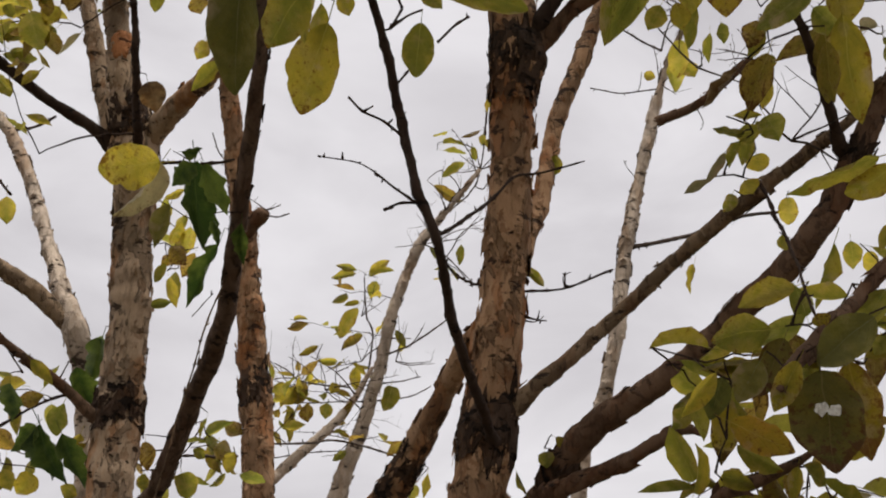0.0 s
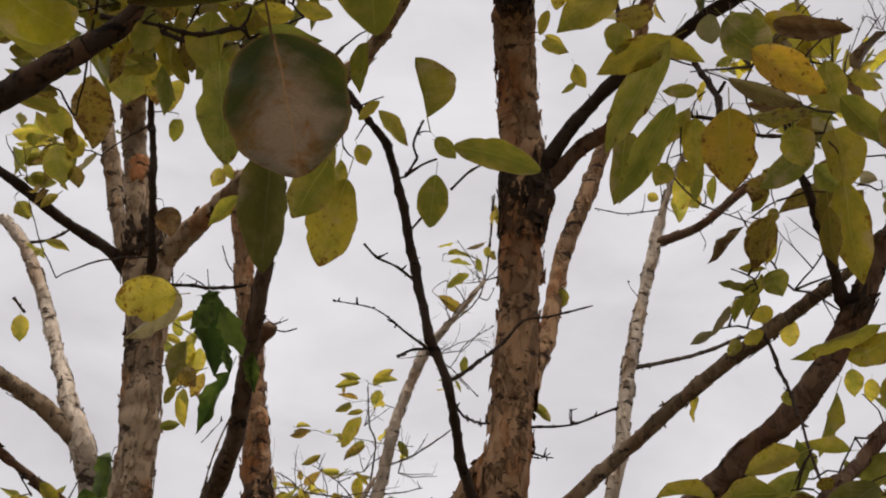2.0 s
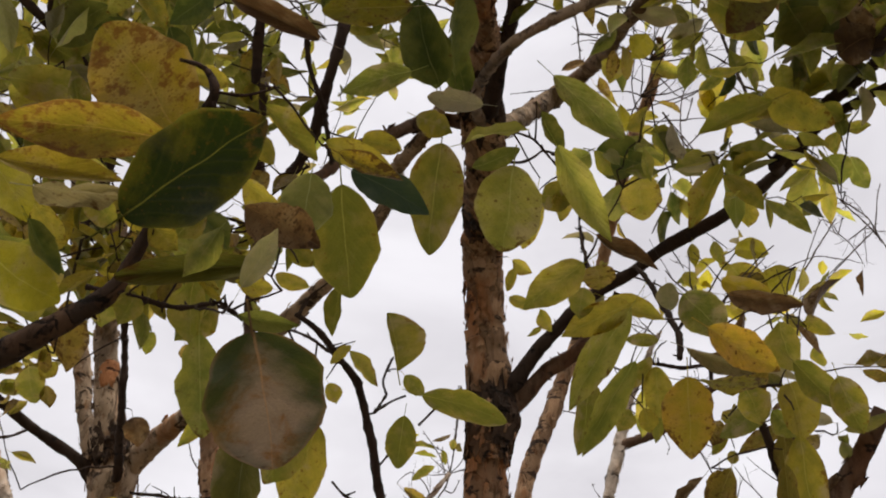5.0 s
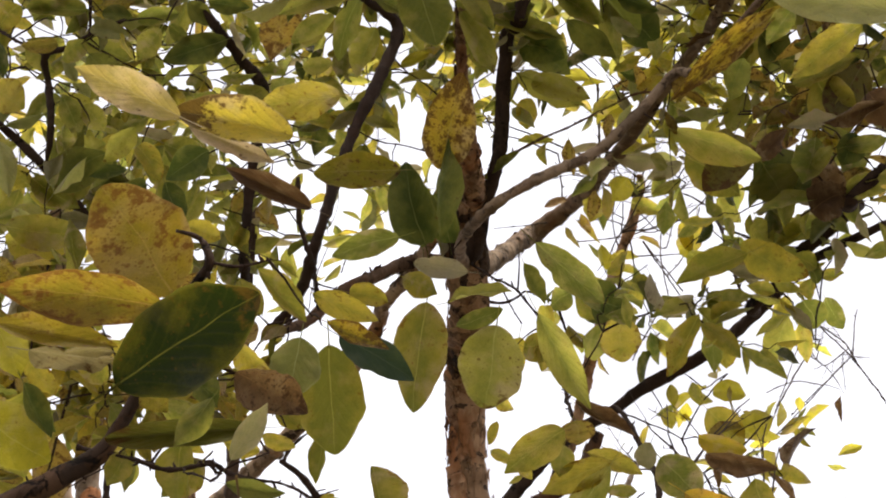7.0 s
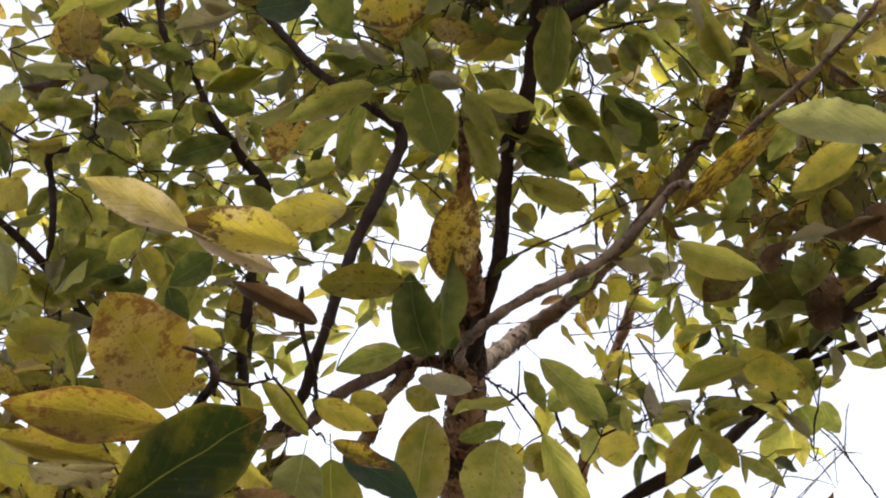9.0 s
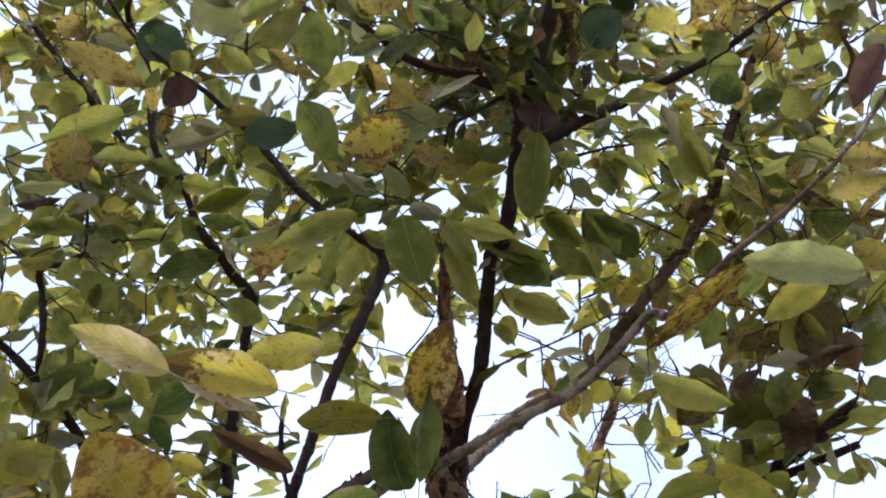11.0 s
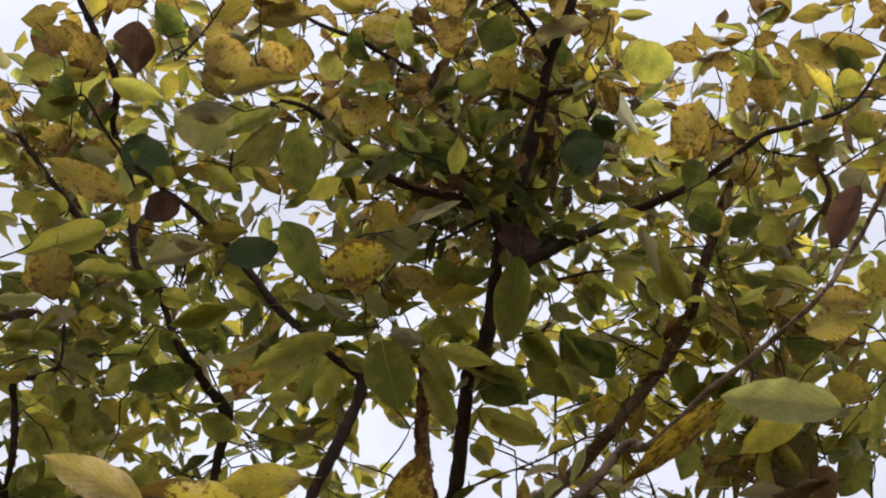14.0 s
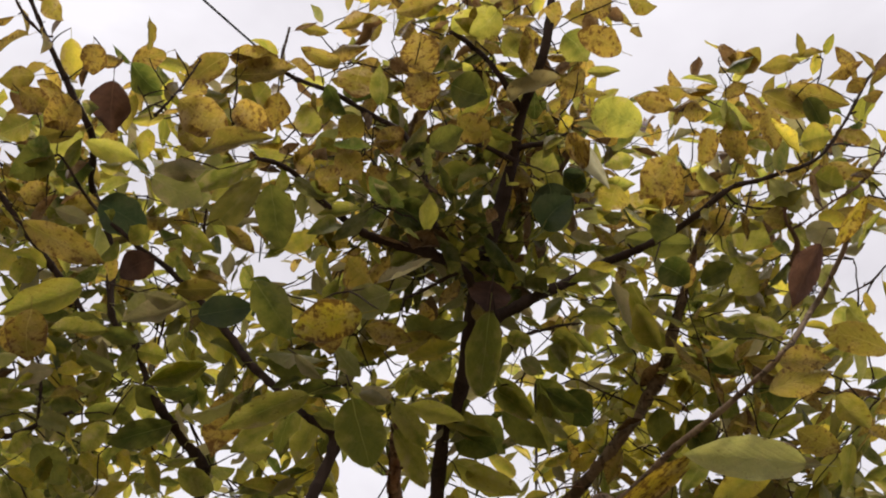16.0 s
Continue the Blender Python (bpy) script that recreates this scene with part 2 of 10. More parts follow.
    # bleached pinkish skin beside the burnt margin, on some blades
    pale = n.new("ShaderNodeMapRange")
    l.new(math_node(n, l, "MULTIPLY_ADD", seam, 0.16, math_node(n, l, "MULTIPLY_ADD", chance(11.9), 0.30, noise_tex(n, l, where, 1.7, 3))), pale.inputs["Value"])
    pale.inputs["From Min"].default_value, pale.inputs["From Max"].default_value = 0.80, 0.95
    c = mix(n, l, math_node(n, l, "MULTIPLY", pale.outputs["Result"], bleach), c, (0.50, 0.36, 0.24))
    if burn:
        sf = math_node(n, l, "MULTIPLY_ADD", tipburn, burn, sf)
    sf = math_node(n, l, "MULTIPLY_ADD", tipburn, math_node(n, l, "MULTIPLY", chance(5.3), 0.14 + 1.3 * spots), sf)
    sr = ramp(n, ((0.77 - spots, (0, 0, 0)), (0.87 - spots, (1, 1, 1))))
    l.new(sf, sr.inputs["Fac"])
    c = mix(n, l, math_node(n, l, "MULTIPLY", sr.outputs["Color"], 0.85), c, spot_colour)
    # round freckles of many sizes, in patches
    for cells, reach in ((10.0, 0.22), (21.0, 0.25)):
        vor = n.new("ShaderNodeTexVoronoi")
        vor.inputs["Scale"].default_value = cells
        l.new(where, vor.inputs["Vector"])
        sepc = n.new("ShaderNodeSeparateColor")
        l.new(vor.outputs["Color"], sepc.inputs["Color"])
        size = math_node(n, l, "MULTIPLY_ADD", sepc.outputs["Red"], reach, math_node(n, l, "MULTIPLY_ADD", mott, 0.70, 1.15 * spots - 0.53))
        size = math_node(n, l, "MULTIPLY_ADD", chance(5.3), 0.12, size)
        dot = n.new("ShaderNodeMapRange")
        l.new(math_node(n, l, "SUBTRACT", size, vor.outputs["Distance"]), dot.inputs["Value"])
        dot.inputs["From Min"].default_value, dot.inputs["From Max"].default_value = -0.02, 0.10
        c = mix(n, l, math_node(n, l, "MULTIPLY", dot.outputs["Result"], 0.62), c, spot_colour)
    # midrib, tapering to the tip
    half = math_node(n, l, "MULTIPLY_ADD", v, -0.010, 0.012)
    rb = n.new("ShaderNodeMapRange")
    rb.interpolation_type = "SMOOTHSTEP"
    bent = math_node(n, l, "ADD", sep.outputs["X"], math_node(n, l, "MULTIPLY_ADD", noise_tex(n, l, where, 1.6, 1), 0.09, -0.545))
    l.new(math_node(n, l, "SUBTRACT", half, math_node(n, l, "ABSOLUTE", bent)), rb.inputs["Value"])
    rb.inputs["From Min"].default_value, rb.inputs["From Max"].default_value = -0.006, 0.006
    c = mix(n, l, math_node(n, l, "MULTIPLY", rb.outputs["Result"], math_node(n, l, "MULTIPLY_ADD", dots, 0.9, 0.02)), c, rib)
    g = ramp(n, ((0.3, (0.84, 0.84, 0.84)), (0.7, (1.12, 1.12, 1.12))))
    l.new(fine, g.inputs["Fac"])
    c = mix(n, l, 0.8, c, g.outputs["Color"], "MULTIPLY")
    # a thin pale rim
    lip = n.new("ShaderNodeMapRange")
    l.new(margin, lip.inputs["Value"])
    lip.inputs["From Min"].default_value, lip.inputs["From Max"].default_value = 0.90, 1.0
    c = mix(n, l, math_node(n, l, "MULTIPLY", lip.outputs["Result"], 0.30), c, rib)
    bump = n.new("ShaderNodeBump")
    bump.inputs["Strength"].default_value, bump.inputs["Distance"].default_value = 0.5, 0.002
    l.new(math_node(n, l, "MULTIPLY_ADD", math_node(n, l, "POWER", math_node(n, l, "MULTIPLY_ADD", wave, 0.5, 0.5), 3.0), 0.4, math_node(n, l, "MULTIPLY_ADD", dots, 1.2, fine)), bump.inputs["Height"])
    d = n.new("ShaderNodeBsdfPrincipled")
    d.inputs["Roughness"].default_value = 0.42
    d.inputs["Specular IOR Level"].default_value = 0.27
    t = n.new("ShaderNodeBsdfTranslucent")
    l.new(mix(n, l, 1.0, c, (0.54, 0.55, 0.58), "MULTIPLY"), d.inputs["Base Color"])
    # light that comes through the blade is warmer and more saturated
    l.new(mix(n, l, 1.0, c, (1.09, 1.07, 0.84), "MULTIPLY"), t.inputs["Color"])
    for s in (d.inputs["Normal"], t.inputs["Normal"]):
        l.new(bump.outputs["Normal"], s)
    ms = n.new("ShaderNodeMixShader")
    ms.inputs["Fac"].default_value = through
    l.new(d.outputs["BSDF"], ms.inputs[1])
    l.new(t.outputs["BSDF"], ms.inputs[2])
    o = n.new("ShaderNodeOutputMaterial")
    l.new(ms.outputs["Shader"], o.inputs["Surface"])
    return m


RUST = (0.115, 0.045, 0.014)
LEAF_COLOURS = {
    "green": ((0.214, 0.226, 0.044), (0.458, 0.408, 0.076), (0.52, 0.50, 0.16), 0.05, RUST, 0.70),
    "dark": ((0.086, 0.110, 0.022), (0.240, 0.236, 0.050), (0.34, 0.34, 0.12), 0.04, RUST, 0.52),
    "deep": ((0.024, 0.036, 0.005), (0.17, 0.145, 0.012), (0.36, 0.33, 0.06), 0.09, (0.13, 0.075, 0.012), 0.4),
    "vine": ((0.052, 0.092, 0.022), (0.20, 0.265, 0.055), (0.14, 0.19, 0.06), 0.0, RUST, 0.4),
    "yellow": ((0.282, 0.272, 0.044), (0.575, 0.446, 0.060), (0.62, 0.53, 0.13), 0.08, (0.21, 0.09, 0.016), 0.68),
    "spotted": ((0.30, 0.235, 0.042), (0.50, 0.325, 0.066), (0.60, 0.46, 0.15), 0.16, (0.13, 0.056, 0.020), 0.54),
    "rusty": ((0.30, 0.25, 0.024), (0.52, 0.345, 0.036), (0.46, 0.36, 0.11), 0.19, (0.105, 0.042, 0.013), 0.5),
    "brown": ((0.12, 0.062, 0.028), (0.25, 0.142, 0.062), (0.34, 0.20, 0.09), 0.12, (0.065, 0.028, 0.012), 0.4),
    "pale": ((0.34, 0.30, 0.14), (0.47, 0.39, 0.23), (0.54, 0.47, 0.32), 0.06, (0.20, 0.11, 0.055), 0.4),
    "blushed": ((0.46, 0.35, 0.10), (0.66, 0.48, 0.30), (0.68, 0.56, 0.34), 0.07, RUST, 0.45),
    "silver": ((0.300, 0.298, 0.092), (0.460, 0.432, 0.150), (0.55, 0.53, 0.26), 0.05, (0.18, 0.10, 0.035), 0.45),
    "bright": ((0.42, 0.36, 0.030), (0.56, 0.47, 0.060), (0.66, 0.58, 0.15), 0.05, (0.20, 0.09, 0.018), 0.6),
    "white": ((0.55, 0.52, 0.40), (0.62, 0.58, 0.46), (0.62, 0.58, 0.46), 0.0, (0.3, 0.2, 0.1), 0.4),
    "orange": ((0.46, 0.34, 0.035), (0.66, 0.38, 0.050), (0.66, 0.50, 0.14), 0.10, (0.16, 0.055, 0.014), 0.62),
    "scorched": ((0.54, 0.42, 0.040), (0.62, 0.46, 0.070), (0.52, 0.42, 0.12), 0.07, (0.085, 0.030, 0.012), 0.6),
    "teal": ((0.050, 0.082, 0.036), (0.105, 0.130, 0.060), (0.20, 0.23, 0.12), 0.02, RUST, 0.35),
    "amber": ((0.36, 0.265, 0.028), (0.53, 0.335, 0.044), (0.55, 0.36, 0.09), 0.18, (0.19, 0.08, 0.018), 0.55),
    "plum": ((0.075, 0.036, 0.026), (0.17, 0.085, 0.062), (0.24, 0.13, 0.09), 0.06, (0.05, 0.02, 0.014), 0.35),
    "tan": ((0.38, 0.30, 0.12), (0.44, 0.35, 0.17), (0.48, 0.42, 0.25), 0.09, RUST, 0.4),
    "olive": ((0.13, 0.125, 0.022), (0.24, 0.19, 0.035), (0.30, 0.23, 0.09), 0.12, RUST, 0.4),
    "moss": ((0.155, 0.145, 0.030), (0.28, 0.24, 0.06), (0.30, 0.30, 0.15), 0.03, RUST, 0.4),
    "mouldy": ((0.05, 0.062, 0.016), (0.085, 0.09, 0.022), (0.62, 0.33, 0.15), 0.05, RUST, 0.3),
}
leaf_mats = {k: leaf_material(k + "_leaf", *v, cloud=(0.48, 0.335, 0.235) if k == "mouldy" else None, burn={"scorched": 0.7, "deep": 0.18, "olive": 0.2}.get(k, 0.0), bleach=0.0 if k in ("deep", "dark", "vine", "teal", "mouldy", "olive", "plum") else 0.5) for k, v in LEAF_COLOURS.items()}
spray_mats = {k: leaf_material(k + "_spray", *LEAF_COLOURS[k], island=True) for k in ("green", "dark", "yellow", "spotted", "bright", "brown", "pale", "silver")}


def plain_material(name, c1, c2, scale, rough=0.9):
    m, n, l = material(name)
    tc = n.new("ShaderNodeTexCoord")
    a = n.new("ShaderNodeTexNoise")
    a.inputs["Scale"].default_value, a.inputs["Detail"].default_value = scale, 8
    l.new(tc.outputs["Object"], a.inputs["Vector"])
    r = ramp(n, ((0.35, c1), (0.65, c2)))
    l.new(a.outputs["Fac"], r.inputs["Fac"])
    bump = n.new("ShaderNodeBump")
    bump.inputs["Distance"].default_value = 0.03
    l.new(a.outputs["Fac"], bump.inputs["Height"])
    b = n.new("ShaderNodeBsdfPrincipled")
    b.inputs["Roughness"].default_value = rough
    l.new(r.outputs["Color"], b.inputs["Base Color"])
    l.new(bump.outputs["Normal"], b.inputs["Normal"])
    o = n.new("ShaderNodeOutputMaterial")
    l.new(b.outputs["BSDF"], o.inputs["Surface"])
    return m


soil = plain_material("autumn_ground", (0.04, 0.034, 0.02), (0.10, 0.078, 0.045), 3.0)
fluff_white = plain_material("fluff_white", (0.58, 0.55, 0.46), (0.72, 0.69, 0.60), 60)
cable_black = plain_material("cable_black", (0.02, 0.02, 0.022), (0.03, 0.03, 0.03), 40, 0.6)


# ---- ground ----
def mesh_object(name, verts, faces, mat, smooth=True):
    me = bpy.data.meshes.new(name)
    me.from_pydata(verts, [], faces)
    me.materials.append(mat)
    if smooth:
        me.polygons.foreach_set("use_smooth", [True] * len(me.polygons))
    me.update()
    return new(name, me)


def build_ground():
    steps = [-1500, -300, -60, -20, -8, -4, -2, 0, 1, 2, 3, 4, 6, 10, 25, 70, 300, 1500]
    verts = [(x, y, 0.03 * noise.noise((x * 0.5, y * 0.5, 0)) if abs(x) < 9 and abs(y) < 9 else 0.0) for y in steps for x in steps]
    k = len(steps)
    faces = [(j * k + i, j * k + i + 1, (j + 1) * k + i + 1, (j + 1) * k + i) for j in range(k - 1) for i in range(k - 1)]
    g = mesh_object("ground", verts, faces, soil)
    tagged(g, "autumn ground covered with fallen yellow-brown leaves", "ground", kind="structure")


build_ground()


# ---- trees ----
class Tree:
    """A tree: an Empty at its foot, with trunk, limbs, twigs and leaves as parts."""

    def __init__(self, x, y, label):
        self.ob = new("tree")
        self.foot = Vector((x, y, 0))
        self.ob.location = self.foot
        tagged(self.ob, label, "tree", "fruit trees")
        self.woods = []
        self.tips = []
        self.shoots = []
        self.sprays = {}
        self.twigs = ([], [])


def adopt(child, owner, tree):
    child.parent = owner
    child.matrix_parent_inverse = Matrix.Translation(-tree.foot) if owner is tree.ob else Matrix.Identity(4)
    return child


def spline(nodes, step):
    """Even points on a smooth curve through the nodes, each with a radius."""
    pts = [Vector(n[:3]) for n in nodes]
    rad = [n[3] for n in nodes]
    out = []
    for i in range(len(pts) - 1):
        p0, p1, p2, p3 = pts[max(i - 1, 0)], pts[i], pts[i + 1], pts[min(i + 2, len(pts) - 1)]
        length = (p2 - p1).length
        m1, m2 = (p2 - p0) * 0.5, (p3 - p1) * 0.5
        for m in (m1, m2):
            if m.length > length:
                m *= length / m.length
        count = max(2, min(90, int(length / step)))
        for k in range(count + (i == len(pts) - 2)):
            s = k / count
            h = (2 * s ** 3 - 3 * s ** 2 + 1) * p1 + (s ** 3 - 2 * s ** 2 + s) * m1 + (3 * s ** 2 - 2 * s ** 3) * p2 + (s ** 3 - s ** 2) * m2
            out.append((h, rad[i] + (rad[i + 1] - rad[i]) * s))
    return out


def tube(path, sides, rough, seed, verts, faces):
    """A round, uneven stem along a path, closed at both ends."""
    first = len(verts)
    t_old = (path[1][0] - path[0][0]).normalized()
    side = t_old.orthogonal().normalized()
    for i, (p, r) in enumerate(path):
        a, b = path[max(i - 1, 0)][0], path[min(i + 1, len(path) - 1)][0]
        t = (b - a).normalized() if (b - a).length > 1e-7 else t_old
        side = (side - t * side.dot(t)).normalized()
        up = t.cross(side)
        for k in range(sides):
            w = 2 * math.pi * k / sides
            v = side * math.cos(w) + up * math.sin(w)
            q = p + v * r
            bump = 1 + rough * (noise.noise(q * 22 + Vector((seed, 0, 0))) + 0.6 * noise.noise(q * 70 + Vector((0, seed, 0))))
            verts.append(tuple(p + v * r * bump))
        if i:
            s = first + i * sides
            for k in range(sides):
                k2 = (k + 1) % sides
                faces.append((s - sides + k, s - sides + k2, s + k2, s + k))
    faces.append(tuple(first + k for k in reversed(range(sides))))
    last = first + (len(path) - 1) * sides
    faces.append(tuple(last + k for k in range(sides)))


def spurs(path, rng, chance, size, verts, faces):
    """Short buds and broken spurs along a stem."""
    for p, r in path[2:-1]:
        if rng.random() > chance:
            continue
        t = Vector((rng.gauss(0, 1), rng.gauss(0, 1), rng.gauss(0.3, 1))).normalized()
        ln = size * rng.uniform(0.5, 1.5)
        a = p + t * r * 0.7
        tube([(a, ln * 0.26), (a + t * ln * 0.5, ln * 0.2), (a + t * ln + Vector((0, 0, ln * 0.2)), ln * 0.11)], 5, 0.1, 3, verts, faces)


def flakes(path, rng, count, tree, owner, mat):
    """Thin plates of old bark that cling round a trunk and lift along one ragged edge."""
    verts, faces = [], []
    for _ in range(count):
        i = rng.randrange(1, len(path) - 1)
        p, r = path[i]
        t = (path[i + 1][0] - path[i - 1][0]).normalized()
        side = t.orthogonal().normalized()
        w = rng.uniform(0, 2 * math.pi)
        span = min(0.9, rng.uniform(0.004, 0.011) / r)
        hh = rng.uniform(0.006, 0.020)
        lift, turn = rng.uniform(0.001, 0.0045), rng.choice((-1, 1))
        along = rng.random() < 0.5
        base, n = len(verts), 4
        ragged = [1 + 0.4 * rng.uniform(-1, 1) for _ in range(4 * (n + 1))]
        for a in range(n + 1):
            for b in range(n + 1):
                ka, kb = 2 * a / n - 1, 2 * b / n - 1
                free = max(0.0, (kb if along else ka) * turn)
                e = 0.0007 + lift * free ** 2 + 0.0006 * rng.random()
                ang = w + ka * span * ragged[b]
                out = side * math.cos(ang) + t.cross(side) * math.sin(ang)
                verts.append(tuple(p + out * (r * 1.05 + e) + t * kb * hh * ragged[n + 1 + a]))
        for a in range(n):
            for b in range(n):
                q = base + a * (n + 1) + b
                faces.append((q, q + 1, q + n + 2, q + n + 1))
    ob = mesh_object("loose_bark", verts, faces, mat)
    adopt(ob, owner, tree)
    tagged(ob, "curling flakes of peeling bark", kind="stuff")


count_of = {"wood": 0, "leaf": 0}


def knuckles(path, rng, much):
    """Swollen leaf scars along a stem, and a slight change of direction at each."""
    run, marks = 0.0, [(0.0, Vector())]
    total = sum((b[0] - a[0]).length for a, b in zip(path[:-1], path[1:]))
    while run < total:
        run += rng.uniform(0.016, 0.05)
        marks.append((run, Vector((rng.uniform(-1, 1), rng.uniform(-1, 1), rng.uniform(-1, 1)))))
    out, gone, k = [], 0.0, 0
    for i, (p, r) in enumerate(path):
        if i:
            gone += (p - path[i - 1][0]).length
        while k < len(marks) - 2 and marks[k + 1][0] < gone:
            k += 1
        (s0, v0), (s1, v1) = marks[k], marks[k + 1]
        f = min(1.0, max(0.0, (gone - s0) / (s1 - s0)))
        near = min(gone - s0, s1 - gone)
        swell = 1 - 0.12 * much + 0.55 * much * math.exp(-(near / (0.0035 + 0.25 * r)) ** 2)
        fade = min(1.0, gone / 0.03, (total - gone) / 0.03)
        out.append((p + v0.lerp(v1, f) * min(0.0035, 0.8 * r) * much * max(0.0, fade), r * swell))
    return out


def branch(tree, name, mat, *nodes):
    """A trunk, limb or twig through nodes of x, y, z and radius."""
    count_of["wood"] += 1
    seed = count_of["wood"] * 1.7
    rng = random.Random(count_of["wood"])
    thick = max(n[3] for n in nodes)
    step = {"trunk": 0.010, "limb": 0.007, "twig": 0.006}[name]
    path = spline(nodes, step)
    # a little natural crookedness
    path = [(p + Vector((noise.noise(p * 9 + Vector((seed, 0, 0))), noise.noise(p * 9 + Vector((0, seed, 0))), 0)) * min(0.004, r * 0.35), r * (1 + 0.10 * noise.noise(p * 30))) for p, r in path]
    if name != "trunk":
        path = knuckles(path, rng, 0.75 if thick < 0.006 else 0.4 if thick < 0.012 else 0.12)
    verts, faces = [], []
    sides = 28 if name == "trunk" else 14 if thick > 0.01 else 8 if thick > 0.004 else 6
    tube(path, sides, 0.16 if thick > 0.008 else 0.12, seed, verts, faces)
    spurs(path, rng, 0.03 if name == "trunk" else 0.13 if name == "limb" else 0.26, 0.008 if thick > 0.01 else 0.006, verts, faces)
    ob = mesh_object(name, verts, faces, mat)
    adopt(ob, tree.ob, tree)
    tree.woods.append((ob, path))
    if name == "trunk" or (mat in (pale_bark, white_bark, tan_bark, brown_bark, grey_bark, rusty_bark) and thick > 0.012):
        seen = [q for q in path if q[0].z > 1.5]
        if len(seen) > 8:
            flakes(seen, rng, int(len(seen) * (0.3 if name != "trunk" or mat == umber_bark else 1.5)), tree, ob, mat)
    return ob


def collar(tree, at, length, thick=1.05):
    """A rough blackened ring of old bark round the stem nearest to a point, with ragged ends."""
    at = Vector(at)
    ob, path = min(tree.woods, key=lambda w: min((q[0] - at).length - 3 * q[1] for q in w[1]))
    c = min(range(len(path)), key=lambda i: (path[i][0] - at).length)
    ring = [q for q in path[max(0, c - 40):c + 40] if (q[0] - path[c][0]).length < length]
    last, sides, rows = len(ring) - 1, 64, 24
    axis = (ring[-1][0] - ring[0][0]).normalized()
    side = axis.orthogonal().normalized()
    up = axis.cross(side)
    verts, faces = [], []
    for i in range(rows + 1):
        for k in range(sides):
            w = 2 * math.pi * k / sides
            v = side * math.cos(w) + up * math.sin(w)
            q = v * 1.2 + at * 7
            low = 0.27 + 0.30 * noise.noise(q) + 0.24 * noise.noise(q * 4.1) + 0.12 * noise.noise(q * 13)
            high = 0.73 + 0.30 * noise.noise(q + Vector((9, 0, 0))) + 0.24 * noise.noise(q * 3.7) + 0.12 * noise.noise(q * 12)
            s = max(0.0, min(1.0, low + (max(high, low + 0.04) - low) * i / rows)) * last
            a = min(int(s), last - 1)
            p = ring[a][0].lerp(ring[a + 1][0], s - a)
            r = ring[a][1] + (ring[a + 1][1] - ring[a][1]) * (s - a)
            edge = min(1.0, 5 * i / rows, 5 * (rows - i) / rows)
            lump = 1 + 0.10 * noise.noise(p * 40 + v * 3) + 0.09 * noise.noise(p * 110 + v * 7)
            verts.append(tuple(p + v * r * (0.86 + (thick * 1.06 * lump - 0.86) * edge)))
    for i in range(rows):
        for k in range(sides):
            k2 = (k + 1) % sides
            faces.append((i * sides + k, i * sides + k2, (i + 1) * sides + k2, (i + 1) * sides + k))
    piece = mesh_object("bark_collar", verts, faces, black_bark, smooth=False)
    adopt(piece, ob, tree)
    tagged(piece, "blackened rough ring of old bark")
    flakes([q for q in ring[last // 4:-last // 4]] if last > 12 else ring, random.Random(c), len(ring) * 3, tree, ob, black_bark)


def peeled(tree, at, length, spread):
    """A torn patch where the outer bark has come away and shows rusty under-bark, facing out from the stem."""
    at = Vector(at)
    ob, path = min((w for w in tree.woods if "trunk" in w[0].name), key=lambda w: min((q[0] - at).length for q in w[1]))
    c = min(range(len(path)), key=lambda i: (path[i][0] - at).length)
    ring = [q for q in path if (q[0] - path[c][0]).length < length]
    axis = (ring[-1][0] - ring[0][0]).normalized()
    face = at - path[c][0]
    face = (face - axis * face.dot(axis)).normalized()
    side = axis.cross(face)
    rows, cols, last = 28, 16, len(ring) - 1
    verts, faces = [], []
    for i in range(rows + 1):
        s = last * i / rows
        a = min(int(s), last - 1)
        p = ring[a][0].lerp(ring[a + 1][0], s - a)
        r = ring[a][1] + (ring[a + 1][1] - ring[a][1]) * (s - a)
        wide = math.sin(math.pi * i / rows) ** 0.4
        for j in range(cols + 1):
            k = 2 * j / cols - 1
            q = p * 23 + Vector((0, 0, 5 if k > 0 else 0))
            w = k * spread * wide * (0.75 + 0.55 * noise.noise(q) + 0.35 * noise.noise(q * 3.3))
            v = face * math.cos(w) + side * math.sin(w)
            rim = min(1.0, 4 * (1 - abs(k)), 6 * i / rows, 6 * (rows - i) / rows)
            lump = 1 + 0.05 * noise.noise(p * 60 + v * 4) + 0.05 * noise.noise(p * 150 + v * 9)
            verts.append(tuple(p + v * r * (0.9 + (1.14 * lump - 0.9) * rim)))
    w = cols + 1
    for i in range(rows):
        for j in range(cols):
            faces.append((i * w + j, i * w + j + 1, (i + 1) * w + j + 1, (i + 1) * w + j))
    piece = mesh_object("bark_patch", verts, faces, raw_bark)
    adopt(piece, ob, tree)
    tagged(piece, "torn rusty-orange patch of under-bark")


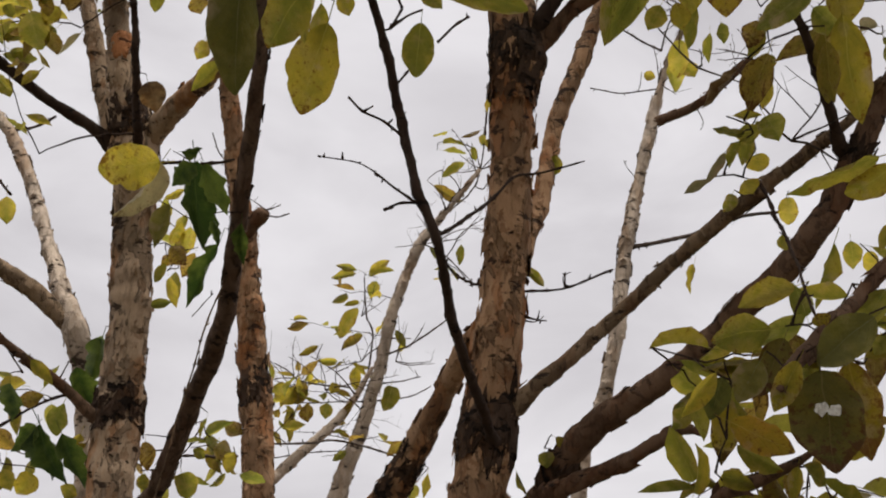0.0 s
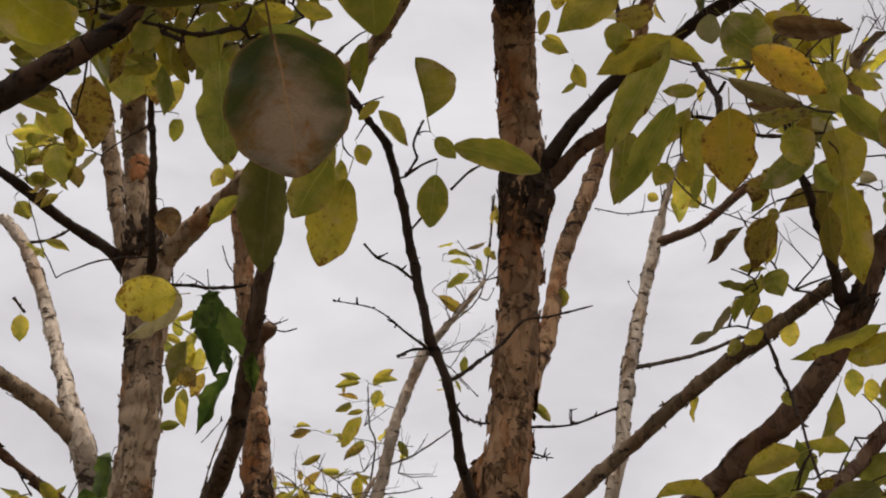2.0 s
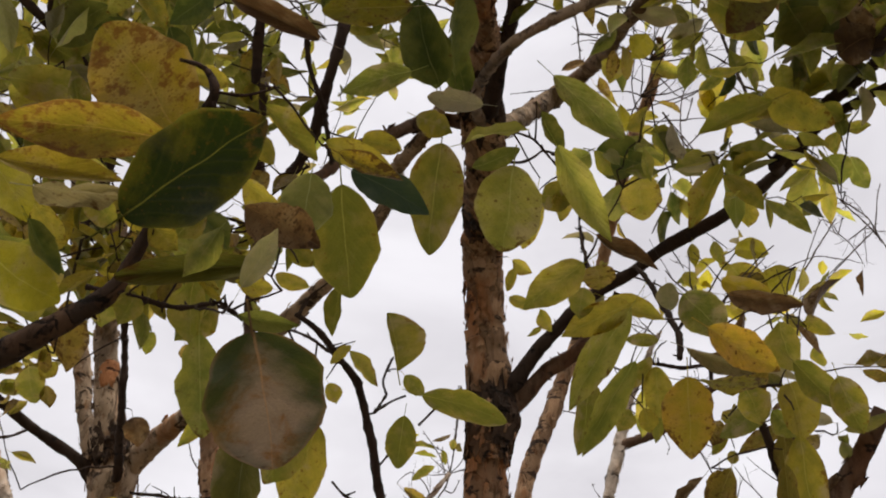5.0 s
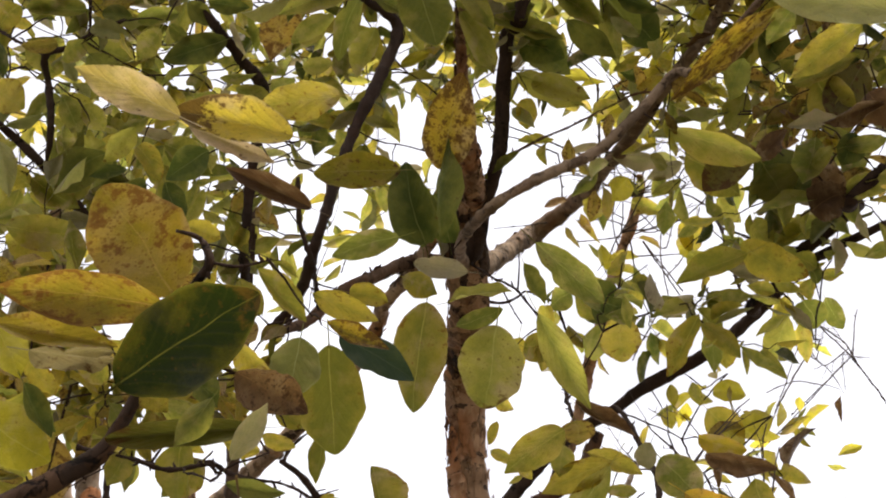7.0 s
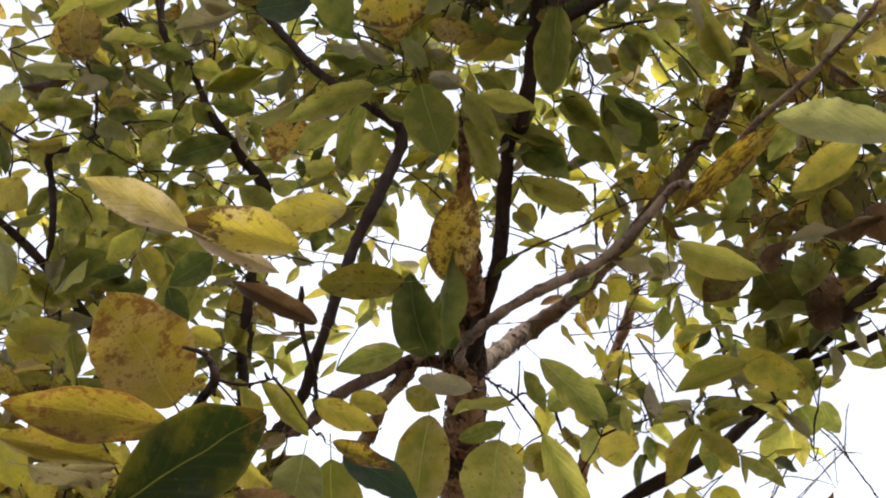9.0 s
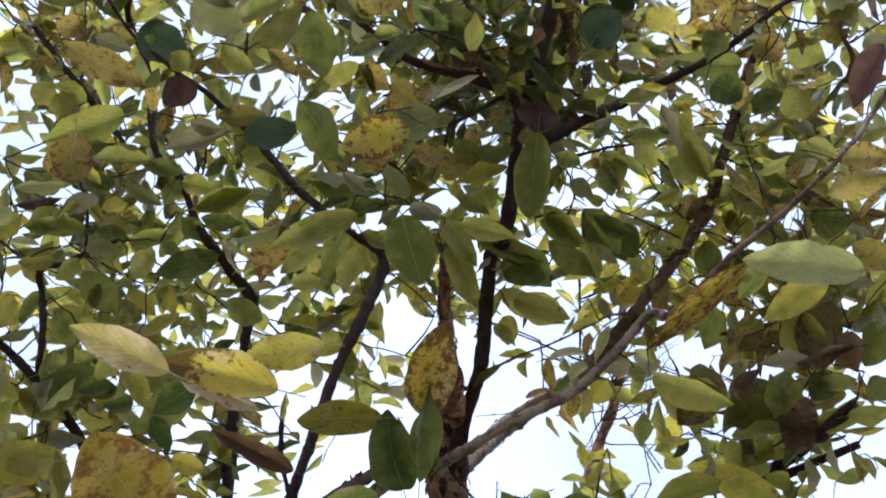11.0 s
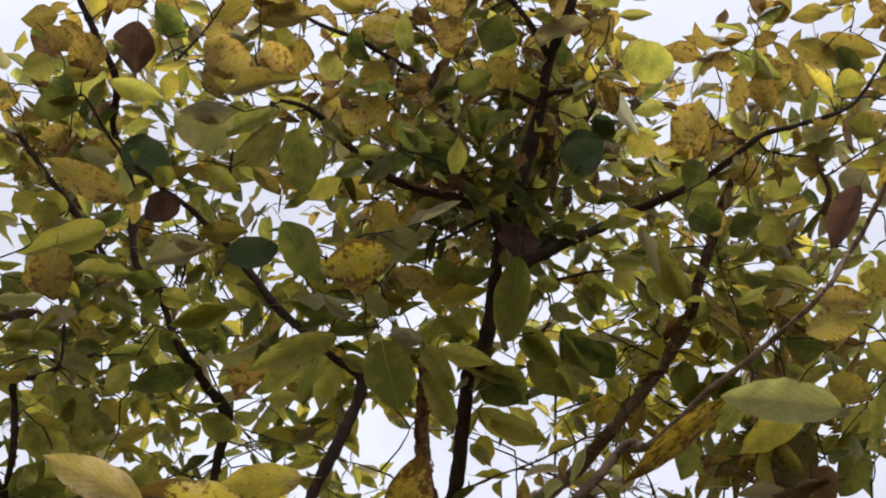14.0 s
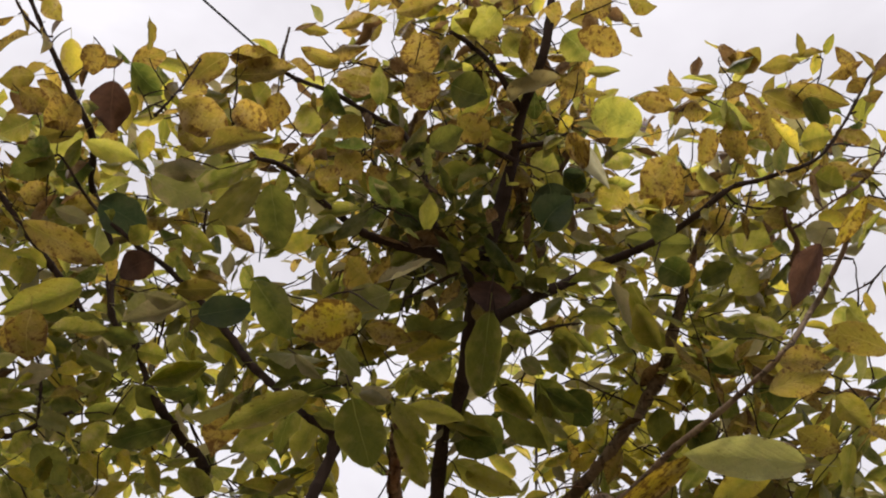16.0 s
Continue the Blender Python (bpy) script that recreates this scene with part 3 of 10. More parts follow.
def lint(tree, at, size):
    """Two scraps of white fluff stuck to a leaf."""
    at = Vector(at)
    rng = random.Random(5)
    verts, faces = [], []
    for dx in (-0.5, 0.5):
        k = len(verts)
        c = at + Vector((dx * size, rng.uniform(-0.002, 0.002), -dx * size * 0.15))
        verts.append(tuple(c + Vector((0, -0.004, 0))))
        for q in range(12):
            a = 2 * math.pi * q / 12
            r = size * rng.uniform(0.40, 0.68)
            verts.append(tuple(c + Vector((math.cos(a) * r, rng.uniform(-0.003, 0.001), math.sin(a) * r * 0.9))))
        verts.append(tuple(c + Vector((0, 0.003, 0))))
        for q in range(12):
            q2 = (q + 1) % 12
            faces.append((k, k + 1 + q, k + 1 + q2))
            faces.append((k + 13, k + 1 + q2, k + 1 + q))
    ob = mesh_object("fluff", verts, faces, fluff_white, smooth=False)
    near = min(tree.woods, key=lambda w: min((q[0] - at).length for q in w[1]))
    adopt(ob, near[0], tree)
    tagged(ob, "scraps of white fluff stuck to a leaf")


def leaf_shape(kind, rng, rows=9, cols=2, wave=0.10, lobes=0.0):
    """Vertices (x across, y along 0 to 1, z), faces and UVs of a blade with its stalk.
    kind: how far each half is folded up and its margin curled (radians), how far the blade bends and
    twists along its length, the bow of the midrib in the plane, and the outline (skew, fullness, point)."""
    fold_l, fold_r, curl, bend, twist, sway, skew, full, point = kind
    ph = [rng.uniform(0, 6.28) for _ in range(6)]
    # torn or eaten nicks in the margin of some of the larger leaves: side, place, width, depth
    nicks = [(rng.choice((0, 1)), rng.uniform(0.25, 0.95), rng.uniform(0.03, 0.07), rng.uniform(0.08, 0.24)) for _ in range(rng.choice((0, 0, 1)))] if rows > 12 else []
    spine = []
    for i in range(rows + 1):
        v = 0.5 - 0.5 * math.cos(math.pi * i / rows)
        spine.append((v, bend * (v - 0.5)))
    ys, zs, y, z = [0.0], [0.0], 0.0, 0.0
    for (v0, a0), (v1, a1) in zip(spine[:-1], spine[1:]):
        y += (v1 - v0) * math.cos((a0 + a1) / 2)
        z += (v1 - v0) * math.sin((a0 + a1) / 2)
        ys.append(y)
        zs.append(z)
    grid = []
    widest = 0.0
    for i, (v, ang) in enumerate(spine):
        h = math.sin(math.pi * v ** skew) ** full if 0 < i < rows else 0.0
        h *= 1 - point * max(0.0, (v - 0.74) / 0.26) ** 1.3
        h = max(0.5 * h, 0.004)
        turn = twist * (v - 0.45)
        row = []
        for j in range(-cols, cols + 1):
            s = j / cols
            side = 1 if s > 0 else -1
            k = 0 if s > 0 else 1
            edge = 1 + 0.050 * math.sin(v * 6 + ph[k]) + 0.032 * math.sin(v * 17 + ph[2 + k]) + 0.014 * math.sin(v * 47 + ph[4])
            for nk, at, wide, deep in nicks:
                if nk == k:
                    edge *= 1 - deep * math.exp(-((v - at) / wide) ** 2)
            edge *= 1 + lobes * (0.8 * math.sin(v * 15 + ph[k]) + 0.5 * math.sin(v * 31 + ph[2 + k]))
            fold = fold_r if s > 0 else fold_l
            bow = fold + curl * abs(s) * 0.5
            out = abs(s) * h * edge * math.cos(bow)
            up = abs(s) * h * edge * math.sin(bow)
            up += wave * abs(s) ** 2 * h * (math.sin(v * 9 + ph[4] + k * 2) + 0.5 * math.sin(v * 21 + ph[5] + k))
            x, q = side * out, up
            x, q = x * math.cos(turn) - q * math.sin(turn), x * math.sin(turn) + q * math.cos(turn)
            row.append((x, q, 0.5 + s * h, v))
            widest = max(widest, abs(x))
        grid.append(row)
    verts, faces, uvs = [], [], []
    grow = 0.5 / max(widest, 0.2)
    for i, (v, ang) in enumerate(spine):
        for x, q, tu, tv in grid[i]:
            verts.append((x * grow + sway * math.sin(v * math.pi), (ys[i] - q * math.sin(ang)) / ys[-1], zs[i] / ys[-1] + q * math.cos(ang)))
            uvs.append((tu, tv))
    w = 2 * cols + 1
    for i in range(rows):
        for j in range(w - 1):
            faces.append((i * w + j, i * w + j + 1, (i + 1) * w + j + 1, (i + 1) * w + j))
    # stalk
    k = len(verts)
    slope = -bend * 0.5
    for y, z, r in ((0.03, 0.0, 0.015), (-0.12, 0.012 - 0.12 * slope, 0.012), (-0.24, 0.035 - 0.24 * slope, 0.014)):
        for q in range(3):
            a = 2 * math.pi * q / 3
            verts.append((r * math.cos(a), y, z + r * math.sin(a)))
            uvs.append((0.5, 0.02))
    for i in range(2):
        for q in range(3):
            q2 = (q + 1) % 3
            faces.append((k + i * 3 + q, k + i * 3 + q2, k + i * 3 + 3 + q2, k + i * 3 + 3 + q))
    return verts, faces, uvs


shape_rng = random.Random(11)
# fold of each half, curl of the margin, bend, twist, bow of the midrib, outline
LEAF_KINDS = (
    (0.15, 0.25, 0.35, 0.50, 0.2, 0.03, 0.84, 0.72, 0.35),
    (0.45, 0.55, -0.30, -0.60, -0.3, -0.05, 0.80, 0.80, 0.50),
    (0.10, 0.75, 0.30, 0.75, 0.4, 0.06, 0.86, 0.66, 0.20),
    (-0.25, -0.15, -0.50, -0.50, 0.3, -0.04, 0.82, 0.78, 0.45),
    (0.80, 0.20, 0.20, 0.40, -0.5, 0.05, 0.88, 0.70, 0.30),
    (0.35, 0.35, 0.60, -0.90, 0.2, -0.07, 0.80, 0.74, 0.40),
    (0.05, 0.10, -0.20, 0.85, -0.4, 0.08, 0.92, 0.66, 0.15),
)
SPRAY_KINDS = (
    (0.50, 0.60, 0.20, 0.7, 0.3, 0.04, 0.82, 0.80, 0.45),
    (0.80, 0.70, -0.30, -0.8, -0.4, -0.06, 0.80, 0.86, 0.55),
    (0.10, 0.80, 0.40, 1.0, 0.6, 0.06, 0.86, 0.72, 0.30),
    (-0.40, -0.20, -0.50, -0.7, 0.5, -0.05, 0.82, 0.80, 0.50),
    (0.95, 0.30, 0.20, 0.6, -0.7, 0.06, 0.88, 0.78, 0.40),
    (0.30, 0.30, 0.70, -1.1, 0.3, -0.08, 0.80, 0.80, 0.45),
    (0.15, 0.20, -0.20, 1.1, -0.5, 0.09, 0.90, 0.72, 0.25),
)
DRY_KINDS = (
    (0.6, 0.9, 0.8, 0.9, 0.9, 0.06, 0.84, 0.75, 0.4),
    (0.9, 0.3, -0.9, -0.8, -0.9, -0.06, 0.82, 0.72, 0.4),
    (0.4, 1.0, 1.0, 0.6, 0.7, 0.08, 0.86, 0.75, 0.5),
)
VINE_KINDS = (
    (0.5, 0.9, 0.4, 0.6, 0.7, 0.05, 0.62, 0.70, 0.6),
    (-0.8, -0.3, -0.4, -0.6, -0.9, -0.08, 0.60, 0.75, 0.8),
    (1.0, 0.6, 0.3, 0.7, 0.6, 0.10, 0.64, 0.85, 0.7),
)
leaf_meshes = {}


def leaf_mesh(colour, k, shape=None):
    key = (colour, shape or k)
    if key not in leaf_meshes:
        kinds = {"brown": DRY_KINDS, "vine": VINE_KINDS}.get(colour, LEAF_KINDS)
        crisp = colour in ("brown", "vine")
        rows, cols = (26, 5) if shape or colour == "vine" else (16, 4)
        verts, faces, uvs = leaf_shape(shape or kinds[k % len(kinds)], shape_rng, rows, cols, 0.24 if crisp else 0.17, 0.20 if colour == "vine" else 0.05 if crisp else 0.0)
        me = bpy.data.meshes.new("leaf")
        me.from_pydata(verts, [], faces)
        layer = me.uv_layers.new(name="UVMap")
        for lp in me.loops:
            layer.data[lp.index].uv = uvs[lp.vertex_index]
        me.polygons.foreach_set("use_smooth", [True] * len(me.polygons))
        me.materials.append(leaf_mats[colour])
        me.update()
        leaf_meshes[key] = me
    return leaf_meshes[key]


def leaf_frame(base, tip, width, roll):
    a = (tip - base)
    length = a.length
    a = a / length
    up = Vector((0, 0, 1)) if abs(a.z) < 0.97 else Vector((0, 1, 0))
    r0 = (up - a * up.dot(a)).normalized()
    s0 = a.cross(r0)
    n = r0 * math.cos(radians(roll)) + s0 * math.sin(radians(roll))
    x = a.cross(n)
    m = Matrix((x, a, n)).transposed().to_4x4()
    return Matrix.Translation(base) @ m @ Matrix.Diagonal((width, length, (width + length) * 0.4, 1))


def leaf(tree, colour, base, tip, width, roll, bare=False, shape=None):
    """One leaf from the foot of its blade to its tip; bare: its stalk is hidden by other leaves;
    shape: its own folds, bends and outline, as in LEAF_KINDS."""
    count_of["leaf"] += 1
    base, tip = Vector(base), Vector(tip)
    ob = new("leaf", leaf_mesh(colour, (count_of["leaf"] * 5) % 7, shape))
    m = leaf_frame(base, tip, width, roll)
    near = min(tree.woods, key=lambda w: min((q[0] - base).length_squared for q in w[1][::3]))
    adopt(ob, near[0], tree)
    ob.matrix_basis = m
    if not bare:
        tree.tips.append(m @ Vector((0, -0.24, 0.035)))
    return ob


SPRAY_MIX = {
    "S": ("spotted", "spotted", "yellow", "spotted", "brown", "green"),
    "M": ("spotted", "green", "yellow", "dark", "green", "spotted", "pale", "silver"),
    "G": ("green", "green", "yellow", "dark", "yellow", "silver", "green", "pale", "green"),
    # dark and brown leaves; their colour also stands in for shade inside the crown
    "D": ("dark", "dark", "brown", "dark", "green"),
    "L": ("bright", "yellow", "bright", "green"),
    "Y": ("yellow", "yellow", "spotted", "green"),
}


def add_blade(tree, colour, foot, way, ln, rng):
    """One of the smaller leaves that are joined by colour."""
    m = leaf_frame(foot, foot + way * ln, ln * rng.uniform(0.36, 0.52), rng.gauss(0, 50))
    verts, faces, uvs = leaf_shape(SPRAY_KINDS[rng.randrange(7)], rng, 8, 2)
    bag = tree.sprays.setdefault(colour, ([], [], []))
    k = len(bag[0])
    bag[0].extend(tuple(m @ Vector(v)) for v in verts)
    bag[1].extend(tuple(k + q for q in f) for f in faces)
    bag[2].extend(uvs)


def clothe(tree, low, every, thickest=0.02):
    """Leaves on short spurs along the upper limbs and twigs."""
    for index, (ob, path) in enumerate(tree.woods):
        rng = random.Random(index + 50)
        walked = 0.0
        for (p, r), (q, _) in zip(path[:-1], path[1:]):
            walked += (q - p).length
            if p.z < low or r > thickest or walked < every:
                continue
            walked = rng.uniform(-0.3, 0.3) * every
            away = Vector((rng.gauss(0, 1), rng.gauss(0, 1), rng.gauss(-0.5, 0.8))).normalized()
            ln = rng.uniform(0.05, 0.085)
            foot = p + away * (r + ln * 0.24)
            add_blade(tree, rng.choice(SPRAY_MIX["S" if p.z > 3.65 else "M"]), foot, away, ln, rng)


def spray(tree, blend, centre, radius, count):
    """A leafy shoot through a point: a thin crooked stem with leaves set alternately along it."""
    seed = int(abs(centre[0] * 7919 + centre[1] * 104729 + centre[2] * 1299709))
    rng = random.Random(seed)
    centre = Vector(centre)
    way = Vector((rng.gauss(0, 1), rng.gauss(0, 1), rng.gauss(0.15, 0.5))).normalized()
    side = way.orthogonal().normalized()
    side = side * math.cos(seed) + way.cross(side) * math.sin(seed)
    bend = rng.uniform(-0.35, 0.35)
    stem = []
    for i in range(count + 1):
        s = 2 * i / count - 1
        jag = Vector((rng.uniform(-1, 1), rng.uniform(-1, 1), rng.uniform(-1, 1))) * 0.006
        stem.append(centre + (way * s + side * bend * s * s) * radius * 1.25 + jag)
    tree.shoots.append(stem[0])
    tube([(p, 0.0017 - 0.0009 * i / count) for i, p in enumerate(stem)], 4, 0.1, 1, tree.twigs[0], tree.twigs[1])
    for i in range(count):
        colour = rng.choice(SPRAY_MIX[blend])
        d = (Vector((rng.gauss(0, 1), rng.gauss(0, 1), rng.gauss(-0.3, 0.7))).normalized() + way * 0.5).normalized()
        ln = rng.uniform(0.047, 0.088)
        foot = stem[i + 1] + d * ln * 0.24
        add_blade(tree, colour, foot, d, ln, rng)


def twiggery(tree, at, count, length, seed):
    """Fine bare twigs that fork from the end of a limb."""
    rng = random.Random(seed)
    verts, faces = [], []

    def grow(start, way, ln, r, depth):
        steps = max(3, int(ln / 0.022))
        path, p, d = [], start, way
        for k in range(steps + 1):
            path.append((p, r * (1 - 0.55 * k / steps)))
            d = (d + Vector((rng.gauss(0, 0.13), rng.gauss(0, 0.13), rng.gauss(0.02, 0.13)))).normalized()
            p = p + d * ln / steps
        tube(path, 4, 0.15, seed, verts, faces)
        spurs(path, rng, 0.3, 0.0035, verts, faces)
        if depth:
            for k in range(2, steps, 2 if depth > 1 else 3):
                if rng.random() < 0.75:
                    side = Vector((rng.gauss(0, 1), rng.gauss(0, 1), rng.gauss(0.2, 1))).normalized()
                    grow(path[k][0], (d * 0.6 + side).normalized(), ln * rng.uniform(0.3, 0.6), path[k][1] * 0.7, depth - 1)

    for _ in range(count):
        way = Vector((rng.gauss(0, 1), rng.gauss(-0.1, 0.8), rng.gauss(0.5, 0.7))).normalized()
        grow(Vector(at), way, length * rng.uniform(0.6, 1.2), 0.0021, 2)
    ob = mesh_object("brushwood", verts, faces, twig_bark)
    adopt(ob, tree.ob, tree)
    tagged(ob, "fine bare forking twigs", kind="stuff")


def finish(tree):
    """Grow thin shoots from the wood to every leaf stalk, and close the sprays."""
    verts, faces = tree.twigs
    web = np.array([tuple(q[0]) for _, path in tree.woods for q in path[::2]])
    todo = list(tree.tips) + list(tree.shoots)
    reach = [0.09] * len(tree.tips) + [0.32] * len(tree.shoots)
    best = []
    for p in todo:
        d = ((web - np.array(p)) ** 2).sum(1)
        best.append((float(d.min()), int(d.argmin())))
    order = sorted(range(len(todo)), key=lambda i: best[i][0])
    for i in order:
        p = todo[i]
        d = ((web - np.array(p)) ** 2).sum(1)
        j = int(d.argmin())
        gap = math.sqrt(d[j])
        if gap < 0.004 or gap > reach[i]:
            continue
        q = Vector(web[j])
        rng = random.Random(i)
        count = max(3, min(12, int(gap / 0.02)))
        path = []
        bow = Vector((rng.uniform(-1, 1), rng.uniform(-1, 1), rng.uniform(0.2, 1))) * gap * 0.06
        for k in range(count + 1):
            s = k / count
            jag = Vector((rng.uniform(-1, 1), rng.uniform(-1, 1), rng.uniform(-1, 1))) * 0.0015
            path.append((q.lerp(p, s) + bow * (4 * s * (1 - s)) + (jag if 0 < k < count else Vector()), (0.0019 - 0.0008 * s) * min(1.4, 0.7 + gap * 3)))
        tube(path, 5, 0.15, i, verts, faces)
        if gap > 0.05:
            spurs(path, rng, 0.25, 0.004, verts, faces)
        web = np.vstack([web, [tuple(v[0]) for v in path[1:]]])
    if verts:
        ob = mesh_object("brushwood", verts, faces, dark_bark)
        adopt(ob, tree.ob, tree)
        tagged(ob, "thin dark leafy shoots", kind="stuff")
    for colour, (v, f, uvs) in tree.sprays.items():
        ob = mesh_object("leaf_spray", v, f, spray_mats[colour])
        layer = ob.data.uv_layers.new(name="UVMap")
        idx = np.empty(len(ob.data.loops), dtype=np.int32)
        ob.data.loops.foreach_get("vertex_index", idx)
        layer.data.foreach_set("uv", np.array(uvs, dtype=np.float32)[idx].ravel())
        adopt(ob, tree.ob, tree)
        tagged(ob, "small " + colour + " leaves in sprays", kind="stuff")


pear = Tree(0.05, 1.98, "fruit tree with flaking tan trunk, dark limbs and yellowing leaves")
leaning = Tree(-0.63, 2.4, "forked tree with pale peeling bark, dark limbs and yellow leaves")
slim = Tree(-0.45, 3.15, "slim upright tree with pale pinkish-tan flaking bark")
pale = Tree(0.34, 3.0, "slender tree with pale knobbly bark and sparse bare twigs")
white = Tree(-0.8, 2.75, "bent tree with whitish bark and leaning limbs")
far = Tree(-0.42, 3.95, "thin pale tree with sparse yellow leaves on bare twigs")
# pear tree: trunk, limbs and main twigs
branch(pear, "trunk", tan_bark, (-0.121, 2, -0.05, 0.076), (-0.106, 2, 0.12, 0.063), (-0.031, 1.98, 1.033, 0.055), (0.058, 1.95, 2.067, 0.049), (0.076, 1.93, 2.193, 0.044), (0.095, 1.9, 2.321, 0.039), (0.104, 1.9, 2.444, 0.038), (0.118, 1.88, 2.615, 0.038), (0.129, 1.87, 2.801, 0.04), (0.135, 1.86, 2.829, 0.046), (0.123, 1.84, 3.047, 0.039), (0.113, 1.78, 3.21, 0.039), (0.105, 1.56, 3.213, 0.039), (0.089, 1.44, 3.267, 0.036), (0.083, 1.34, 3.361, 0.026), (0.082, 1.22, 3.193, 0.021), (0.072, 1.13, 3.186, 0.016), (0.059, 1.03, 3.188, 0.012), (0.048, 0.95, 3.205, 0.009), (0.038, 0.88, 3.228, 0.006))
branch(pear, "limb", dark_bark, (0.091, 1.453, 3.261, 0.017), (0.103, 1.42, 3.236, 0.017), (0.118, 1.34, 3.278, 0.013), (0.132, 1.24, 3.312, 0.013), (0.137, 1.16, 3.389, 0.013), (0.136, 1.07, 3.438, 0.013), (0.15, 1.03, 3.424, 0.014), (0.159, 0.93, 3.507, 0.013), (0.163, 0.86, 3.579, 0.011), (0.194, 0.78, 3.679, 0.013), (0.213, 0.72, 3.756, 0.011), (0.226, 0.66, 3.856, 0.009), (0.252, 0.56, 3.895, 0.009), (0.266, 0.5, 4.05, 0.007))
branch(pear, "limb", grey_bark, (0.094, 1.48, 3.249, 0.021), (0.137, 1.65, 3.393, 0.021), (0.269, 1.88, 3.694, 0.022), (0.363, 1.78, 3.712, 0.019), (0.396, 1.45, 3.541, 0.015), (0.435, 1.3, 3.521, 0.012), (0.489, 1.2, 3.555, 0.011), (0.572, 1.16, 3.683, 0.014), (0.582, 1.05, 3.703, 0.01), (0.604, 0.93, 3.793, 0.008), (0.622, 0.85, 3.839, 0.005), (0.649, 0.8, 3.948, 0.003))
branch(pear, "limb", grey_bark, (0.094, 1.48, 3.249, 0.01), (0.062, 1.2, 3.062, 0.008), (0.092, 0.97, 2.928, 0.008), (0.147, 0.95, 2.961, 0.008), (0.24, 0.95, 3.027, 0.008), (0.299, 0.93, 3.083, 0.008), (0.36, 0.9, 3.155, 0.007), (0.381, 0.87, 3.126, 0.007), (0.446, 0.75, 3.136, 0.005), (0.514, 0.64, 3.147, 0.004), (0.542, 0.54, 3.131, 0.004), (0.618, 0.56, 3.255, 0.004), (0.64, 0.5, 3.283, 0.004), (0.651, 0.42, 3.307, 0.003), (0.662, 0.4, 3.322, 0.001))
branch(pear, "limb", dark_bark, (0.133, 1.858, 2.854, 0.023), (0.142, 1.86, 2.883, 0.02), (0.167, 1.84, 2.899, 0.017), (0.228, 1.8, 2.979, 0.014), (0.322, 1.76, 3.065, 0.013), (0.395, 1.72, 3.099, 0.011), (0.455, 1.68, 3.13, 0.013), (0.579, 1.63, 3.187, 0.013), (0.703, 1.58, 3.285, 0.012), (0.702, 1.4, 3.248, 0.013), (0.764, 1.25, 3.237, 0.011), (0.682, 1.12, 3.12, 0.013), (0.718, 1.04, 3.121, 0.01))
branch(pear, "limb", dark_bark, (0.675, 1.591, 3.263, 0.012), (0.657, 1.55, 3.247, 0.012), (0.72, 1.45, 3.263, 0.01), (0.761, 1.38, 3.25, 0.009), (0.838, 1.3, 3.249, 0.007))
branch(pear, "limb", brown_bark, (0.135, 1.86, 2.829, 0.015), (0.189, 1.84, 2.88, 0.016), (0.237, 1.82, 2.931, 0.015), (0.301, 1.8, 2.97, 0.015), (0.344, 1.78, 3.009, 0.014), (0.376, 1.75, 3.068, 0.009))
branch(pear, "limb", tan_bark, (0.098, 1.9, 2.362, 0.012), (0.111, 1.92, 2.369, 0.012), (0.14, 1.94, 2.484, 0.014), (0.179, 2, 2.626, 0.016), (0.208, 2.03, 2.776, 0.017), (0.254, 2.05, 2.916, 0.018), (0.324, 2.08, 3.116, 0.016), (0.381, 2.05, 3.273, 0.014), (0.422, 2, 3.424, 0.013), (0.448, 1.95, 3.53, 0.012), (0.499, 1.95, 3.698, 0.013), (0.539, 1.9, 3.801, 0.014), (0.55, 1.85, 3.866, 0.009), (0.532, 1.8, 3.837, 0.005))
branch(pear, "limb", grey_bark, (0.074, 1.932, 2.179, 0.016), (0.112, 1.92, 2.205, 0.016), (0.158, 1.9, 2.242, 0.0144), (0.211, 1.9, 2.286, 0.012), (0.289, 1.89, 2.357, 0.012), (0.408, 1.78, 2.441, 0.012), (0.483, 1.69, 2.477, 0.0128), (0.558, 1.62, 2.518, 0.0104), (0.607, 1.56, 2.54, 0.0072), (0.627, 1.54, 2.563, 0.0088), (0.641, 1.5, 2.574, 0.0048))
branch(pear, "limb", brown_bark, (0.048, 1.953, 1.952, 0.0317), (0.157, 1.97, 2.062, 0.0282), (0.195, 1.9, 2.114, 0.0246), (0.244, 1.84, 2.156, 0.0211), (0.341, 1.76, 2.205, 0.0185), (0.434, 1.68, 2.273, 0.0194), (0.529, 1.62, 2.356, 0.0202), (0.597, 1.58, 2.457, 0.0185), (0.655, 1.53, 2.568, 0.0167), (0.676, 1.51, 2.597, 0.0167), (0.716, 1.46, 2.669, 0.0141))
branch(pear, "limb", brown_bark, (0.17, 1.947, 2.079, 0.015), (0.175, 1.9, 2.062, 0.015), (0.225, 1.86, 2.076, 0.013), (0.282, 1.82, 2.092, 0.012), (0.328, 1.78, 2.112, 0.01), (0.36, 1.74, 2.119, 0.008), (0.376, 1.72, 2.103, 0.003))
branch(pear, "limb", dark_bark, (0.61, 1.569, 2.482, 0.011), (0.592, 1.57, 2.488, 0.011), (0.565, 1.52, 2.528, 0.008), (0.537, 1.48, 2.589, 0.008), (0.499, 1.42, 2.644, 0.006), (0.487, 1.4, 2.713, 0.005))
